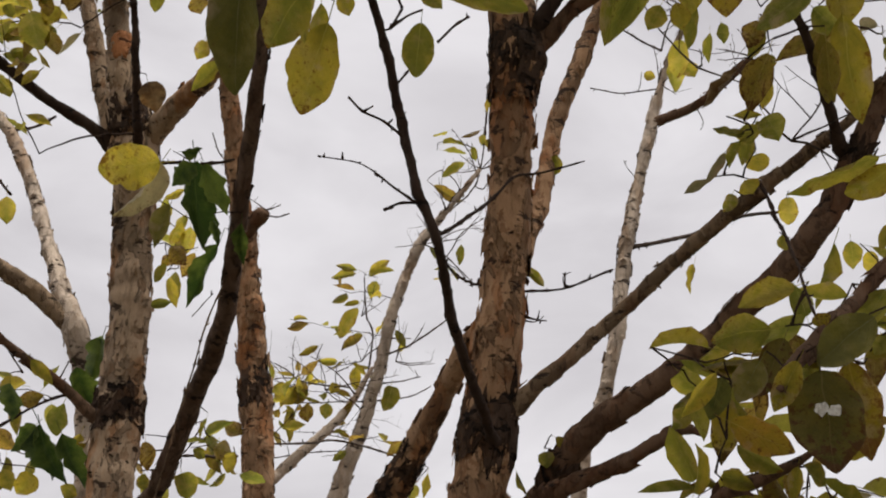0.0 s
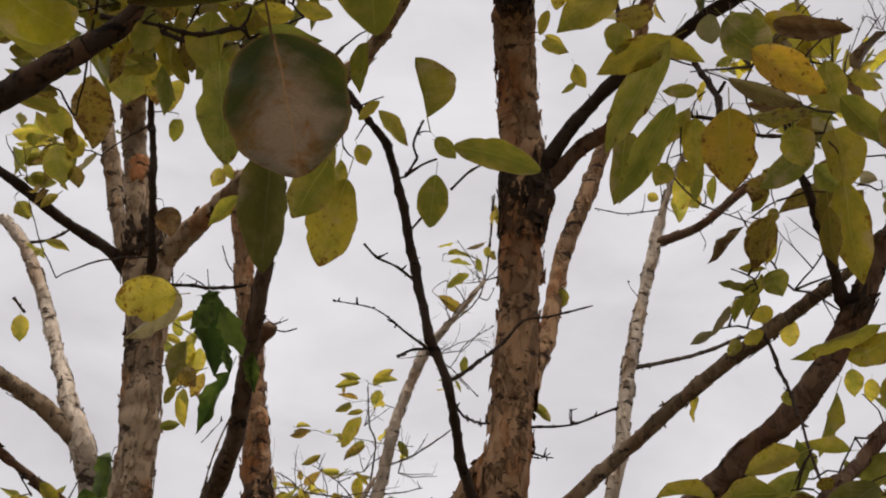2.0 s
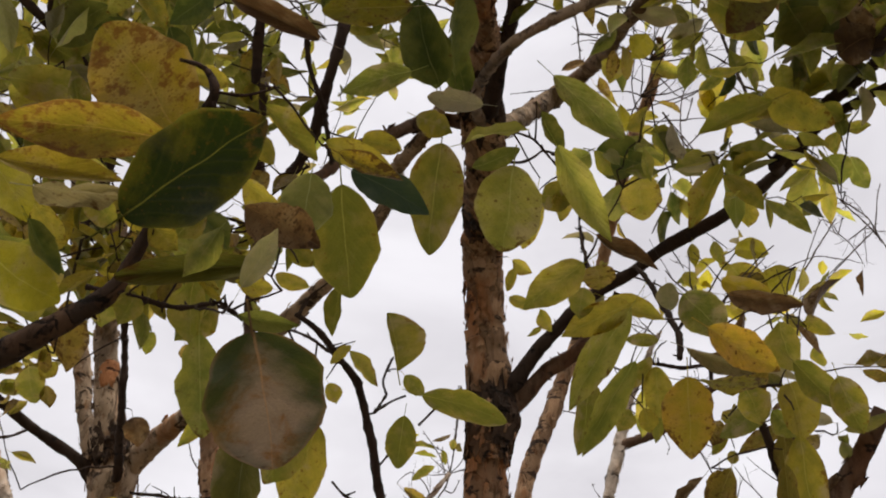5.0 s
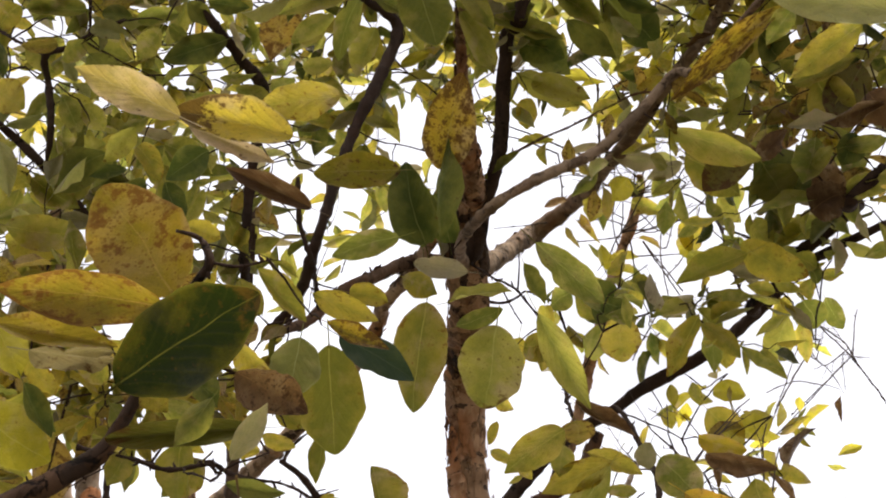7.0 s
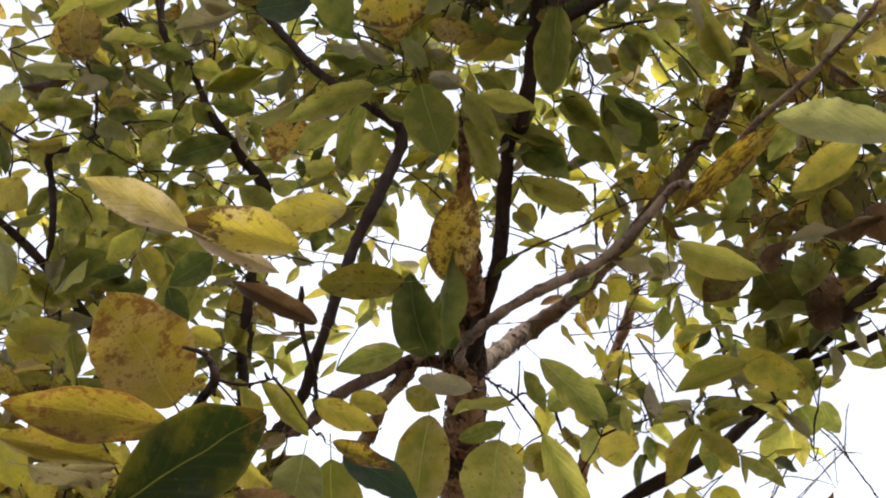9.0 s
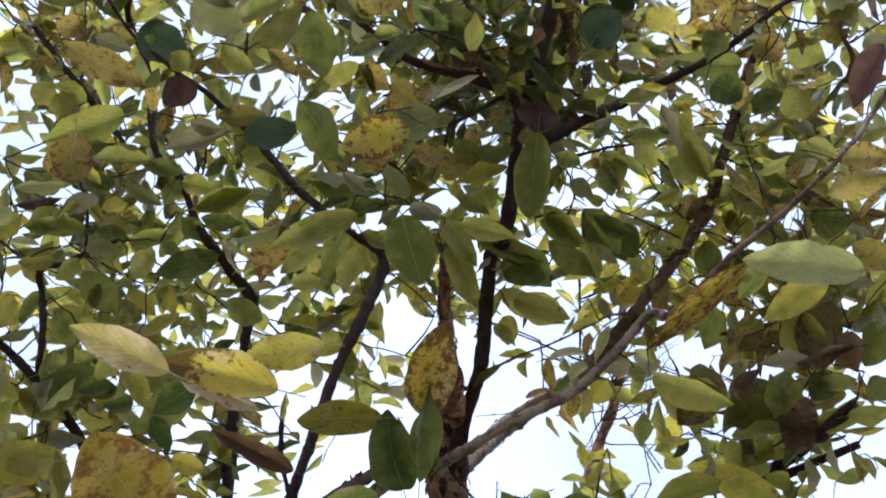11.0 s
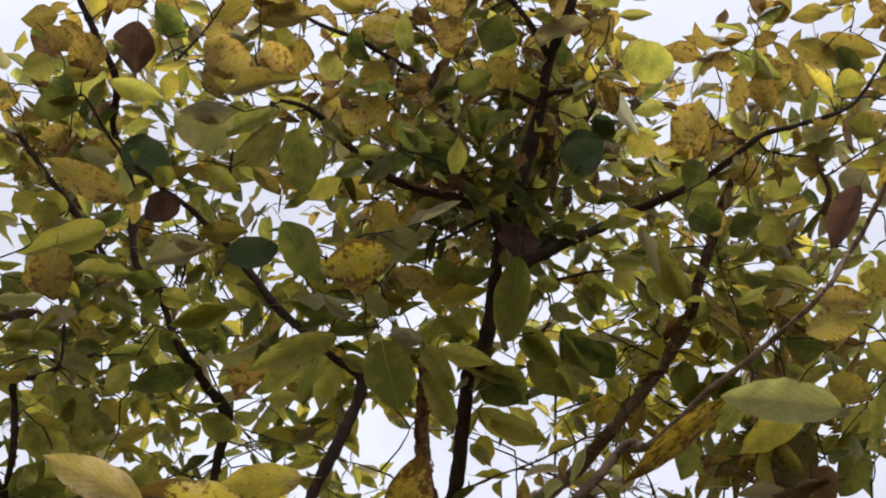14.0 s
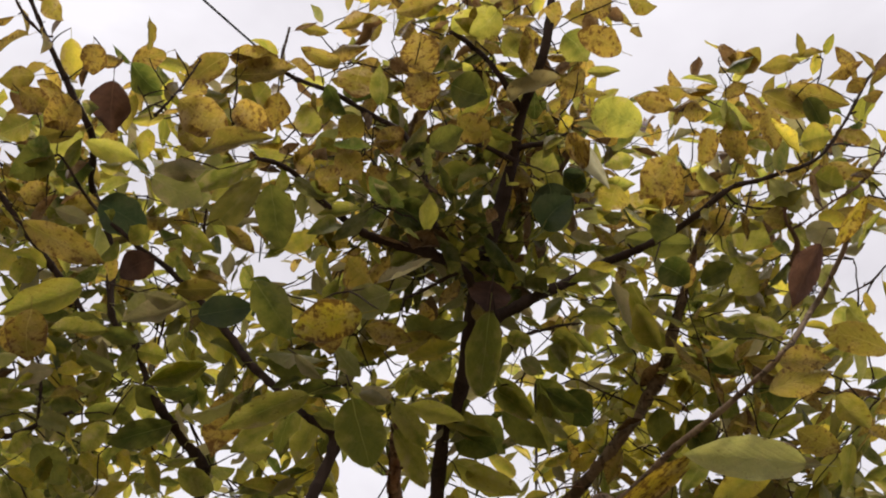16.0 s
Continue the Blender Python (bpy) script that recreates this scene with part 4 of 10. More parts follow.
branch(pear, "limb", brown_bark, (0.17, 1.9, 1.85, 0.02), (0.42, 1.82, 1.86, 0.018), (0.72, 1.55, 2, 0.016), (0.534, 1.32, 2.185, 0.01), (0.482, 1.3, 2.142, 0.009), (0.424, 1.27, 2.088, 0.009), (0.378, 1.24, 2.038, 0.007), (0.354, 1.22, 2.006, 0.004))
branch(pear, "limb", brown_bark, (0.12, 1.93, 1.7, 0.014), (0.27, 1.7, 1.78, 0.012), (0.341, 1.5, 1.956, 0.007), (0.375, 1.46, 1.965, 0.008), (0.423, 1.42, 1.982, 0.006), (0.437, 1.4, 1.989, 0.003))
branch(pear, "twig", dark_bark, (0.424, 1.27, 2.088, 0.002), (0.43, 1.346, 2.206, 0.002), (0.446, 1.445, 2.308, 0.003), (0.447, 1.515, 2.409, 0.003))
branch(pear, "limb", dark_bark, (0.068, 1.939, 2.137, 0.009), (0.088, 1.93, 2.136, 0.009), (0.067, 1.84, 2.161, 0.009), (0.039, 1.75, 2.213, 0.008), (0.013, 1.65, 2.261, 0.008), (-0.007, 1.52, 2.318, 0.007), (-0.035, 1.5, 2.387, 0.007), (-0.056, 1.52, 2.494, 0.007), (-0.078, 1.5, 2.597, 0.007), (-0.102, 1.45, 2.671, 0.006), (-0.106, 1.42, 2.669, 0.007), (-0.126, 1.4, 2.686, 0.005), (-0.128, 1.38, 2.679, 0.006), (-0.161, 1.34, 2.701, 0.005), (-0.193, 1.3, 2.705, 0.004))
branch(pear, "trunk", rusty_bark, (-0.326, 2.3, -0.05, 0.044), (-0.311, 2.3, 0.12, 0.037), (-0.233, 2.28, 1.038, 0.032), (-0.14, 2.25, 2.076, 0.029), (-0.097, 2.2, 2.137, 0.026), (-0.045, 2.13, 2.207, 0.022), (0.006, 2.08, 2.292, 0.02), (0.045, 2.0, 2.345, 0.019), (0.085, 1.93, 2.37, 0.014))
branch(pear, "twig", dark_bark, (-0.235, 0.735, 2.606, 0.002), (-0.204, 0.731, 2.599, 0.002), (-0.168, 0.721, 2.603, 0.001))
branch(pear, "twig", dark_bark, (-0.38, 0.92, 2.483, 0.003), (-0.321, 0.914, 2.469, 0.002), (-0.272, 0.914, 2.456, 0.003), (-0.231, 0.914, 2.465, 0.002), (-0.223, 0.924, 2.46, 0.002))
branch(pear, "twig", dark_bark, (-0.341, 0.916, 2.474, 0.003), (-0.301, 0.992, 2.507, 0.003), (-0.254, 1.051, 2.55, 0.003), (-0.231, 1.091, 2.556, 0.003), (-0.176, 1.17, 2.592, 0.002), (-0.14, 1.309, 2.649, 0.003))
branch(pear, "twig", dark_bark, (-0.189, 1.304, 2.705, 0.003), (-0.182, 1.306, 2.731, 0.003), (-0.161, 1.286, 2.741, 0.002))
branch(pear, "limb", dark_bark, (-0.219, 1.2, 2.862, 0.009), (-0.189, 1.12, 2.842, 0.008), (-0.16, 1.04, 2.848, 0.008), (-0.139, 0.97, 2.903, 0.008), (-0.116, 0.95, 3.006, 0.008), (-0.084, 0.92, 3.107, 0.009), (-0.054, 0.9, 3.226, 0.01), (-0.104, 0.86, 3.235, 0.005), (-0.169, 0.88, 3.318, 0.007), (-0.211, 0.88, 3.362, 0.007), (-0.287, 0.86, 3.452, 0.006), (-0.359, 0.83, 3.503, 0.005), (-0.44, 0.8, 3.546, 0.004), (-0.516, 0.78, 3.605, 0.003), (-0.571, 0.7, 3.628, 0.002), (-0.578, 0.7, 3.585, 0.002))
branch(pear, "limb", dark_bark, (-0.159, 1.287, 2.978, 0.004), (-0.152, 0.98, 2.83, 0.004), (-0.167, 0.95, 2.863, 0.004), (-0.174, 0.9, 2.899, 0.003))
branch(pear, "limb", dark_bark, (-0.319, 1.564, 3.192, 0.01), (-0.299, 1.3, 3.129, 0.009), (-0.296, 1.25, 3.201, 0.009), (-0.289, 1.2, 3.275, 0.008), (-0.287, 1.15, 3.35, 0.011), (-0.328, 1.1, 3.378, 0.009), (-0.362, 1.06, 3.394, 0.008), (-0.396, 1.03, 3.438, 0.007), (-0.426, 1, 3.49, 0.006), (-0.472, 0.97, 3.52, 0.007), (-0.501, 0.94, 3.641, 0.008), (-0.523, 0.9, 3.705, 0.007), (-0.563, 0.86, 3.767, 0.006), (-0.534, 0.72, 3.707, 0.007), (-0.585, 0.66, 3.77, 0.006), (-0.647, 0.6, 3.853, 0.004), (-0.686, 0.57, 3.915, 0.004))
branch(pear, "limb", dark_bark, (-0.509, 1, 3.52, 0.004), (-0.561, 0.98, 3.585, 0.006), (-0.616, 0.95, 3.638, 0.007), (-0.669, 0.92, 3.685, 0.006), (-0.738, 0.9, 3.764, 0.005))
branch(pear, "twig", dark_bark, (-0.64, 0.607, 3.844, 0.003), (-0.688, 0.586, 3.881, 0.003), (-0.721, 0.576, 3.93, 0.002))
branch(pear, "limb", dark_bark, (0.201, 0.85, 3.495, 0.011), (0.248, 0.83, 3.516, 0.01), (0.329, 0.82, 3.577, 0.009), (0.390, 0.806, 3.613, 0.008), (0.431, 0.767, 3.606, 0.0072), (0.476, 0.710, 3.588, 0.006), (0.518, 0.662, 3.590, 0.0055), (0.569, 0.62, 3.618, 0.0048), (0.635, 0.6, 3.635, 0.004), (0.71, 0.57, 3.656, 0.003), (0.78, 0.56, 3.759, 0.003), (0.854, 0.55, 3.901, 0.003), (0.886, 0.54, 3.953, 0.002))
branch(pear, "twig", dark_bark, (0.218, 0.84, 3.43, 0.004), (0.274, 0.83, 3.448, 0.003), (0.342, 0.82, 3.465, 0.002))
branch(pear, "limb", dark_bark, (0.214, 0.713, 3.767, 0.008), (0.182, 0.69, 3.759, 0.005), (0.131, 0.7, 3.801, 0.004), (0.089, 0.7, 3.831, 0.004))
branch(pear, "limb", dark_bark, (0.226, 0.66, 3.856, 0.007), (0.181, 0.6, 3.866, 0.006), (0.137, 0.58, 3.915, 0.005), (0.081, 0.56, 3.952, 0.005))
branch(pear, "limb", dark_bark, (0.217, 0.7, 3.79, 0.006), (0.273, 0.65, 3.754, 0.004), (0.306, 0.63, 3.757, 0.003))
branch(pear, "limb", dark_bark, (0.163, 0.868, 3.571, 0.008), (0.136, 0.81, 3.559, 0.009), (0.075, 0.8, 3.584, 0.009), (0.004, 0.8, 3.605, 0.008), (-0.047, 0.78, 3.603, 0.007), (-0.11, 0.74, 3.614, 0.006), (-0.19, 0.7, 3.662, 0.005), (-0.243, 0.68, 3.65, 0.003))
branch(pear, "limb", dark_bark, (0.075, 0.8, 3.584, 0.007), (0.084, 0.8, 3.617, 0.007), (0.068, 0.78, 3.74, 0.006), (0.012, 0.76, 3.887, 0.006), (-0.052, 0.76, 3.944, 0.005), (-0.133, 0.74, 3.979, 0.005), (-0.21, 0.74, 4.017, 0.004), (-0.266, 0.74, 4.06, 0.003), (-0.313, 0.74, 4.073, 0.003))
branch(pear, "twig", dark_bark, (-0.299, 0.7, 3.776, 0.003), (-0.316, 0.72, 3.942, 0.002))
branch(pear, "twig", dark_bark, (-0.439, 0.7, 3.777, 0.003), (-0.409, 0.69, 3.864, 0.002), (-0.388, 0.68, 3.954, 0.002))
branch(pear, "twig", dark_bark, (-0.247, 0.74, 4.046, 0.002), (-0.252, 0.757, 4.137, 0.002), (-0.253, 0.767, 4.263, 0.003))
branch(pear, "twig", dark_bark, (-0.305, 0.75, 3.501, 0.003), (-0.308, 0.72, 3.547, 0.002))
branch(pear, "twig", dark_bark, (0.036, 0.855, 3.519, 0.003), (0.11, 0.824, 3.555, 0.004), (0.136, 0.81, 3.559, 0.004))
branch(pear, "limb", brown_bark, (0.094, 1.48, 3.249, 0.016), (0.004, 1.5, 3.278, 0.013), (-0.078, 1.42, 3.164, 0.011), (-0.139, 1.32, 3.034, 0.01), (-0.176, 1.26, 2.932, 0.008), (-0.219, 1.2, 2.862, 0.007))
branch(pear, "twig", dark_bark, (-0.025, 1.507, 2.364, 0.002), (-0.066, 1.506, 2.395, 0.002), (-0.115, 1.506, 2.434, 0.001), (-0.178, 1.506, 2.448, 0.001))
branch(pear, "twig", dark_bark, (-0.029, 1.504, 2.372, 0.002), (-0.061, 1.486, 2.361, 0.002), (-0.08, 1.476, 2.347, 0.002))
branch(pear, "twig", dark_bark, (-0.054, 1.518, 2.482, 0.003), (-0.084, 1.496, 2.499, 0.002), (-0.115, 1.476, 2.505, 0.002), (-0.134, 1.466, 2.521, 0.002))
branch(pear, "twig", dark_bark, (-0.112, 1.478, 2.505, 0.002), (-0.099, 1.468, 2.507, 0.001))
branch(pear, "twig", dark_bark, (-0.071, 1.507, 2.563, 0.002), (-0.051, 1.506, 2.591, 0.002))
branch(pear, "twig", dark_bark, (-0.091, 1.472, 2.639, 0.002), (-0.078, 1.471, 2.64, 0.002), (-0.059, 1.451, 2.662, 0.002))
branch(pear, "twig", dark_bark, (-0.008, 1.5, 2.637, 0.002), (0.018, 1.5, 2.667, 0.002), (0.039, 1.5, 2.683, 0.002))
branch(pear, "twig", dark_bark, (-0.01, 1.518, 2.326, 0.003), (0.037, 1.557, 2.376, 0.003), (0.08, 1.587, 2.428, 0.003), (0.111, 1.607, 2.47, 0.002), (0.15, 1.617, 2.482, 0.002), (0.214, 1.607, 2.496, 0.001))
branch(pear, "twig", dark_bark, (-0.005, 1.534, 2.312, 0.002), (0.022, 1.635, 2.318, 0.002), (0.06, 1.784, 2.368, 0.002))
branch(pear, "twig", dark_bark, (0.101, 1.9, 2.403, 0.003), (0.198, 1.901, 2.411, 0.002), (0.234, 1.881, 2.415, 0.002), (0.285, 1.861, 2.43, 0.002))
branch(pear, "twig", dark_bark, (0.207, 1.9, 2.411, 0.002), (0.209, 1.9, 2.442, 0.001))
branch(pear, "twig", dark_bark, (0.098, 1.9, 2.362, 0.002), (0.153, 1.9, 2.351, 0.001), (0.168, 1.89, 2.357, 0.001))
branch(pear, "twig", dark_bark, (0.138, 3.6, 3.666, 0.003), (0.152, 3.601, 3.798, 0.004), (0.162, 3.601, 3.924, 0.003))
branch(pear, "twig", dark_bark, (-0.667, 2.289, 2.874, 0.003), (-0.537, 2.231, 2.837, 0.004), (-0.466, 2.173, 2.806, 0.004), (-0.422, 2.151, 2.803, 0.003))
branch(pear, "twig", dark_bark, (-0.059, 1.451, 2.662, 0.002), (-0.065, 1.441, 2.679, 0.002), (-0.051, 1.441, 2.723, 0.002))
branch(pear, "twig", dark_bark, (-0.078, 1.471, 2.64, 0.002), (-0.052, 1.457, 2.653, 0.002), (-0.03, 1.457, 2.664, 0.002))
branch(pear, "twig", dark_bark, (0.371, 1.733, 3.088, 0.005), (0.403, 1.702, 3.099, 0.005), (0.423, 1.633, 2.983, 0.005), (0.433, 1.565, 2.868, 0.006), (0.423, 1.531, 2.793, 0.005))
branch(pear, "twig", dark_bark, (0.433, 1.565, 2.868, 0.003), (0.444, 1.542, 2.881, 0.003))
branch(pear, "twig", dark_bark, (0.324, 1.34, 2.666, 0.002), (0.367, 1.321, 2.648, 0.003), (0.405, 1.311, 2.647, 0.003), (0.41, 1.311, 2.618, 0.003), (0.453, 1.301, 2.608, 0.003), (0.498, 1.291, 2.607, 0.002), (0.512, 1.291, 2.598, 0.002))
branch(pear, "twig", dark_bark, (0.29, 1.567, 2.987, 0.002), (0.286, 1.624, 3.114, 0.002), (0.297, 1.677, 3.242, 0.002))
branch(pear, "twig", dark_bark, (0.367, 1.321, 2.648, 0.002), (0.338, 1.331, 2.659, 0.002), (0.318, 1.331, 2.66, 0.002))
branch(pear, "twig", brown_bark, (0.13, 1.251, 3.308, 0.003), (0.194, 1.212, 3.318, 0.003), (0.278, 1.161, 3.331, 0.002), (0.355, 1.131, 3.365, 0.002), (0.39, 1.111, 3.354, 0.002))
branch(pear, "twig", dark_bark, (0.101, 1.533, 3.225, 0.003), (0.168, 1.537, 3.214, 0.003), (0.212, 1.537, 3.244, 0.002), (0.291, 1.679, 3.331, 0.003), (0.324, 1.749, 3.314, 0.003))
branch(pear, "twig", dark_bark, (0.092, 1.467, 3.255, 0.003), (0.127, 1.299, 3.075, 0.002), (0.151, 1.199, 2.971, 0.002), (0.186, 1.188, 2.907, 0.002))
branch(pear, "twig", dark_bark, (0.288, 1.636, 3.143, 0.003), (0.314, 1.75, 3.162, 0.004), (0.347, 1.865, 3.174, 0.003))
branch(pear, "twig", dark_bark, (0.392, 1.545, 3.803, 0.002), (0.449, 1.54, 3.831, 0.003), (0.558, 1.54, 3.881, 0.002))
branch(pear, "twig", brown_bark, (0.656, 0.614, 3.574, 0.003), (0.659, 0.631, 3.56, 0.003), (0.689, 0.672, 3.555, 0.005), (0.689, 0.712, 3.543, 0.006))
branch(pear, "twig", brown_bark, (0.672, 0.649, 3.558, 0.002), (0.691, 0.637, 3.566, 0.002), (0.755, 0.637, 3.632, 0.002), (0.836, 0.637, 3.713, 0.003), (0.908, 0.637, 3.834, 0.002))
branch(pear, "twig", dark_bark, (0.797, 0.75, 3.528, 0.002), (0.833, 0.73, 3.541, 0.002), (0.868, 0.72, 3.58, 0.002))
branch(pear, "twig", dark_bark, (0.563, 0.624, 3.614, 0.002), (0.581, 0.637, 3.602, 0.002), (0.628, 0.637, 3.595, 0.002), (0.695, 0.627, 3.6, 0.002))
branch(pear, "twig", dark_bark, (0.099, 1.9, 2.376, 0.002), (0.157, 1.888, 2.35, 0.002), (0.172, 1.877, 2.344, 0.001))
branch(pear, "twig", dark_bark, (0.157, 1.888, 2.35, 0.001), (0.161, 1.877, 2.362, 0.001))
branch(pear, "twig", dark_bark, (0.207, 1.9, 2.411, 0.001), (0.205, 1.9, 2.434, 0.001), (0.218, 1.9, 2.442, 0.001))
# leaning tree: trunk, limbs and main twigs
branch(leaning, "limb", black_bark, (-0.773, 2.68, 1.068, 0.036), (-0.7, 2.35, 1.15, 0.036), (-1.05, 2.2, 1.3, 0.033), (-1.2, 1.6, 1.75, 0.03), (-0.9, 1.15, 2.1, 0.027), (-0.511, 0.98, 2.402, 0.017), (-0.470, 0.956, 2.412, 0.015), (-0.426, 0.933, 2.426, 0.0138), (-0.388, 0.926, 2.451, 0.012), (-0.355, 0.921, 2.475, 0.0098), (-0.338, 0.911, 2.506, 0.0082), (-0.318, 0.892, 2.549, 0.0066), (-0.279, 0.8, 2.553, 0.006), (-0.252, 0.76, 2.594, 0.005), (-0.235, 0.735, 2.606, 0.006), (-0.249, 0.73, 2.634, 0.003), (-0.274, 0.72, 2.635, 0.002))
branch(leaning, "limb", dark_bark, (-0.714, 1.911, 3.313, 0.015), (-0.671, 1.75, 3.213, 0.015), (-0.61, 1.6, 3.202, 0.013), (-0.552, 1.42, 3.157, 0.011), (-0.552, 1.3, 3.133, 0.009), (-0.586, 1.24, 3.153, 0.009), (-0.627, 1.18, 3.17, 0.008), (-0.671, 1.14, 3.191, 0.007), (-0.724, 1.1, 3.211, 0.006))
branch(leaning, "limb", dark_bark, (-0.618, 1.193, 3.166, 0.005), (-0.61, 1.13, 3.2, 0.006), (-0.624, 1.1, 3.275, 0.006), (-0.629, 1.06, 3.3, 0.006), (-0.587, 1.03, 3.287, 0.005), (-0.534, 1, 3.293, 0.005), (-0.489, 0.98, 3.305, 0.003))
branch(leaning, "twig", dark_bark, (-0.629, 1.06, 3.3, 0.003), (-0.684, 1.08, 3.353, 0.003), (-0.751, 1.1, 3.415, 0.002))
branch(leaning, "twig", dark_bark, (-0.546, 1.007, 3.292, 0.003), (-0.552, 0.975, 3.35, 0.003), (-0.577, 0.955, 3.411, 0.002))
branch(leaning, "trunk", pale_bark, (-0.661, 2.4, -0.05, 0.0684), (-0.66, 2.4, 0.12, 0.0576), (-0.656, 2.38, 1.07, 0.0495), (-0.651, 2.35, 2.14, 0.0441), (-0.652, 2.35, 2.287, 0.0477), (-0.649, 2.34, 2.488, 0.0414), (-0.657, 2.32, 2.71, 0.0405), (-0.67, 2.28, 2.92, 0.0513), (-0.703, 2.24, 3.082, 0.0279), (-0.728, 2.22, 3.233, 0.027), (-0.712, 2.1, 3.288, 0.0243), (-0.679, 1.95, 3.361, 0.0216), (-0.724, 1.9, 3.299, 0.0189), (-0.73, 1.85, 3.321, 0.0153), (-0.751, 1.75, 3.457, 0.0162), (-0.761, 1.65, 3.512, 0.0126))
branch(leaning, "limb", pale_bark, (-0.666, 2.293, 2.85, 0.02), (-0.738, 2.45, 2.944, 0.02), (-0.787, 2.42, 3.092, 0.019), (-0.823, 2.4, 3.251, 0.02), (-0.849, 2.38, 3.367, 0.017))
branch(leaning, "limb", pale_bark, (-0.669, 2.284, 2.897, 0.024), (-0.66, 2.3, 2.911, 0.024), (-0.6, 2.25, 2.953, 0.026), (-0.531, 2.18, 2.981, 0.022), (-0.455, 2.1, 3.006, 0.02), (-0.351, 2.02, 3.077, 0.018), (-0.229, 1.9, 3.138, 0.017), (-0.146, 1.8, 3.178, 0.015), (-0.085, 1.7, 3.225, 0.014), (-0.063, 1.64, 3.245, 0.013), (-0.062, 1.6, 3.238, 0.013), (-0.015, 1.52, 3.256, 0.012), (0.024, 1.45, 3.287, 0.011), (0.073, 1.4, 3.32, 0.009))
branch(leaning, "limb", dark_bark, (-0.669, 2.284, 2.897, 0.019), (-0.704, 2.28, 2.895, 0.019), (-0.736, 2.25, 2.924, 0.014), (-0.831, 2.2, 2.971, 0.012), (-0.918, 2.12, 3.014, 0.011), (-0.98, 2.08, 3.045, 0.009))
branch(leaning, "limb", dark_bark, (-0.67, 2.28, 2.92, 0.01), (-0.638, 2.2, 2.874, 0.01), (-0.63, 2.1, 2.99, 0.008), (-0.636, 2.05, 3.108, 0.007), (-0.612, 1.95, 3.068, 0.007), (-0.605, 1.88, 3.144, 0.006), (-0.596, 1.8, 3.24, 0.006), (-0.557, 1.72, 3.184, 0.005), (-0.543, 1.62, 3.274, 0.004))
branch(leaning, "limb", brown_bark, (-0.651, 2.349, 2.31, 0.0122), (-0.693, 2.32, 2.319, 0.0122), (-0.731, 2.3, 2.353, 0.0108), (-0.779, 2.26, 2.386, 0.0094), (-0.856, 2.2, 2.437, 0.0079), (-0.91, 2.15, 2.473, 0.0065))
branch(leaning, "trunk", umber_bark, (-0.869, 2.7, -0.05, 0.0303), (-0.853, 2.7, 0.12, 0.0254), (-0.773, 2.68, 1.068, 0.0221), (-0.677, 2.65, 2.136, 0.0197), (-0.607, 2.6, 2.272, 0.0213), (-0.518, 2.45, 2.415, 0.0213), (-0.427, 2.2, 2.47, 0.0189), (-0.38, 2.02, 2.555, 0.0156), (-0.354, 1.92, 2.653, 0.0139), (-0.329, 1.82, 2.745, 0.0139), (-0.318, 1.78, 2.801, 0.0115), (-0.324, 1.7, 2.994, 0.0115), (-0.318, 1.6, 3.13, 0.0098), (-0.32, 1.52, 3.269, 0.0098), (-0.326, 1.45, 3.377, 0.009))
branch(leaning, "twig", dark_bark, (-1.143, 2.764, 3.231, 0.004), (-1.082, 2.776, 3.249, 0.004), (-1.028, 2.776, 3.284, 0.004))
branch(leaning, "twig", dark_bark, (-0.992, 2.4, 2.888, 0.004), (-0.961, 2.4, 2.852, 0.003))
branch(leaning, "twig", dark_bark, (-0.874, 2.293, 2.282, 0.003), (-0.803, 2.293, 2.328, 0.003), (-0.736, 2.296, 2.357, 0.003))
branch(leaning, "twig", dark_bark, (-0.839, 2.213, 2.426, 0.002), (-0.842, 2.217, 2.418, 0.002), (-0.808, 2.217, 2.371, 0.002))
branch(leaning, "twig", dark_bark, (-0.473, 2.128, 2.452, 0.001), (-0.437, 2.128, 2.499, 0.001))
branch(leaning, "twig", grey_bark, (-0.396, 2.08, 2.526, 0.002), (-0.44, 2.126, 2.452, 0.002), (-0.473, 2.175, 2.357, 0.002), (-0.514, 2.225, 2.234, 0.002), (-0.546, 2.274, 2.123, 0.002))
# slim tree: trunk, limbs and main twigs
branch(slim, "trunk", tan_bark, (-0.324, 3.15, -0.05, 0.061), (-0.337, 3.15, 0.12, 0.051), (-0.398, 3.13, 1.156, 0.044), (-0.472, 3.1, 2.313, 0.039), (-0.5, 3.1, 2.615, 0.042), (-0.527, 3.08, 2.834, 0.036), (-0.553, 3.05, 3.059, 0.034), (-0.576, 3, 3.21, 0.026), (-0.602, 2.95, 3.419, 0.026), (-0.614, 2.9, 3.557, 0.022))
branch(slim, "limb", brown_bark, (-0.556, 3.044, 3.076, 0.02), (-0.533, 3, 3.052, 0.02), (-0.489, 2.95, 3.079, 0.022), (-0.481, 2.94, 3.088, 0.014))
branch(slim, "twig", twig_bark, (-0.488, 2.949, 3.08, 0.003), (-0.447, 2.928, 3.061, 0.002), (-0.413, 2.918, 3.066, 0.002))
branch(slim, "twig", twig_bark, (-0.578, 2.994, 3.233, 0.002), (-0.633, 2.998, 3.299, 0.002), (-0.657, 2.998, 3.364, 0.002))
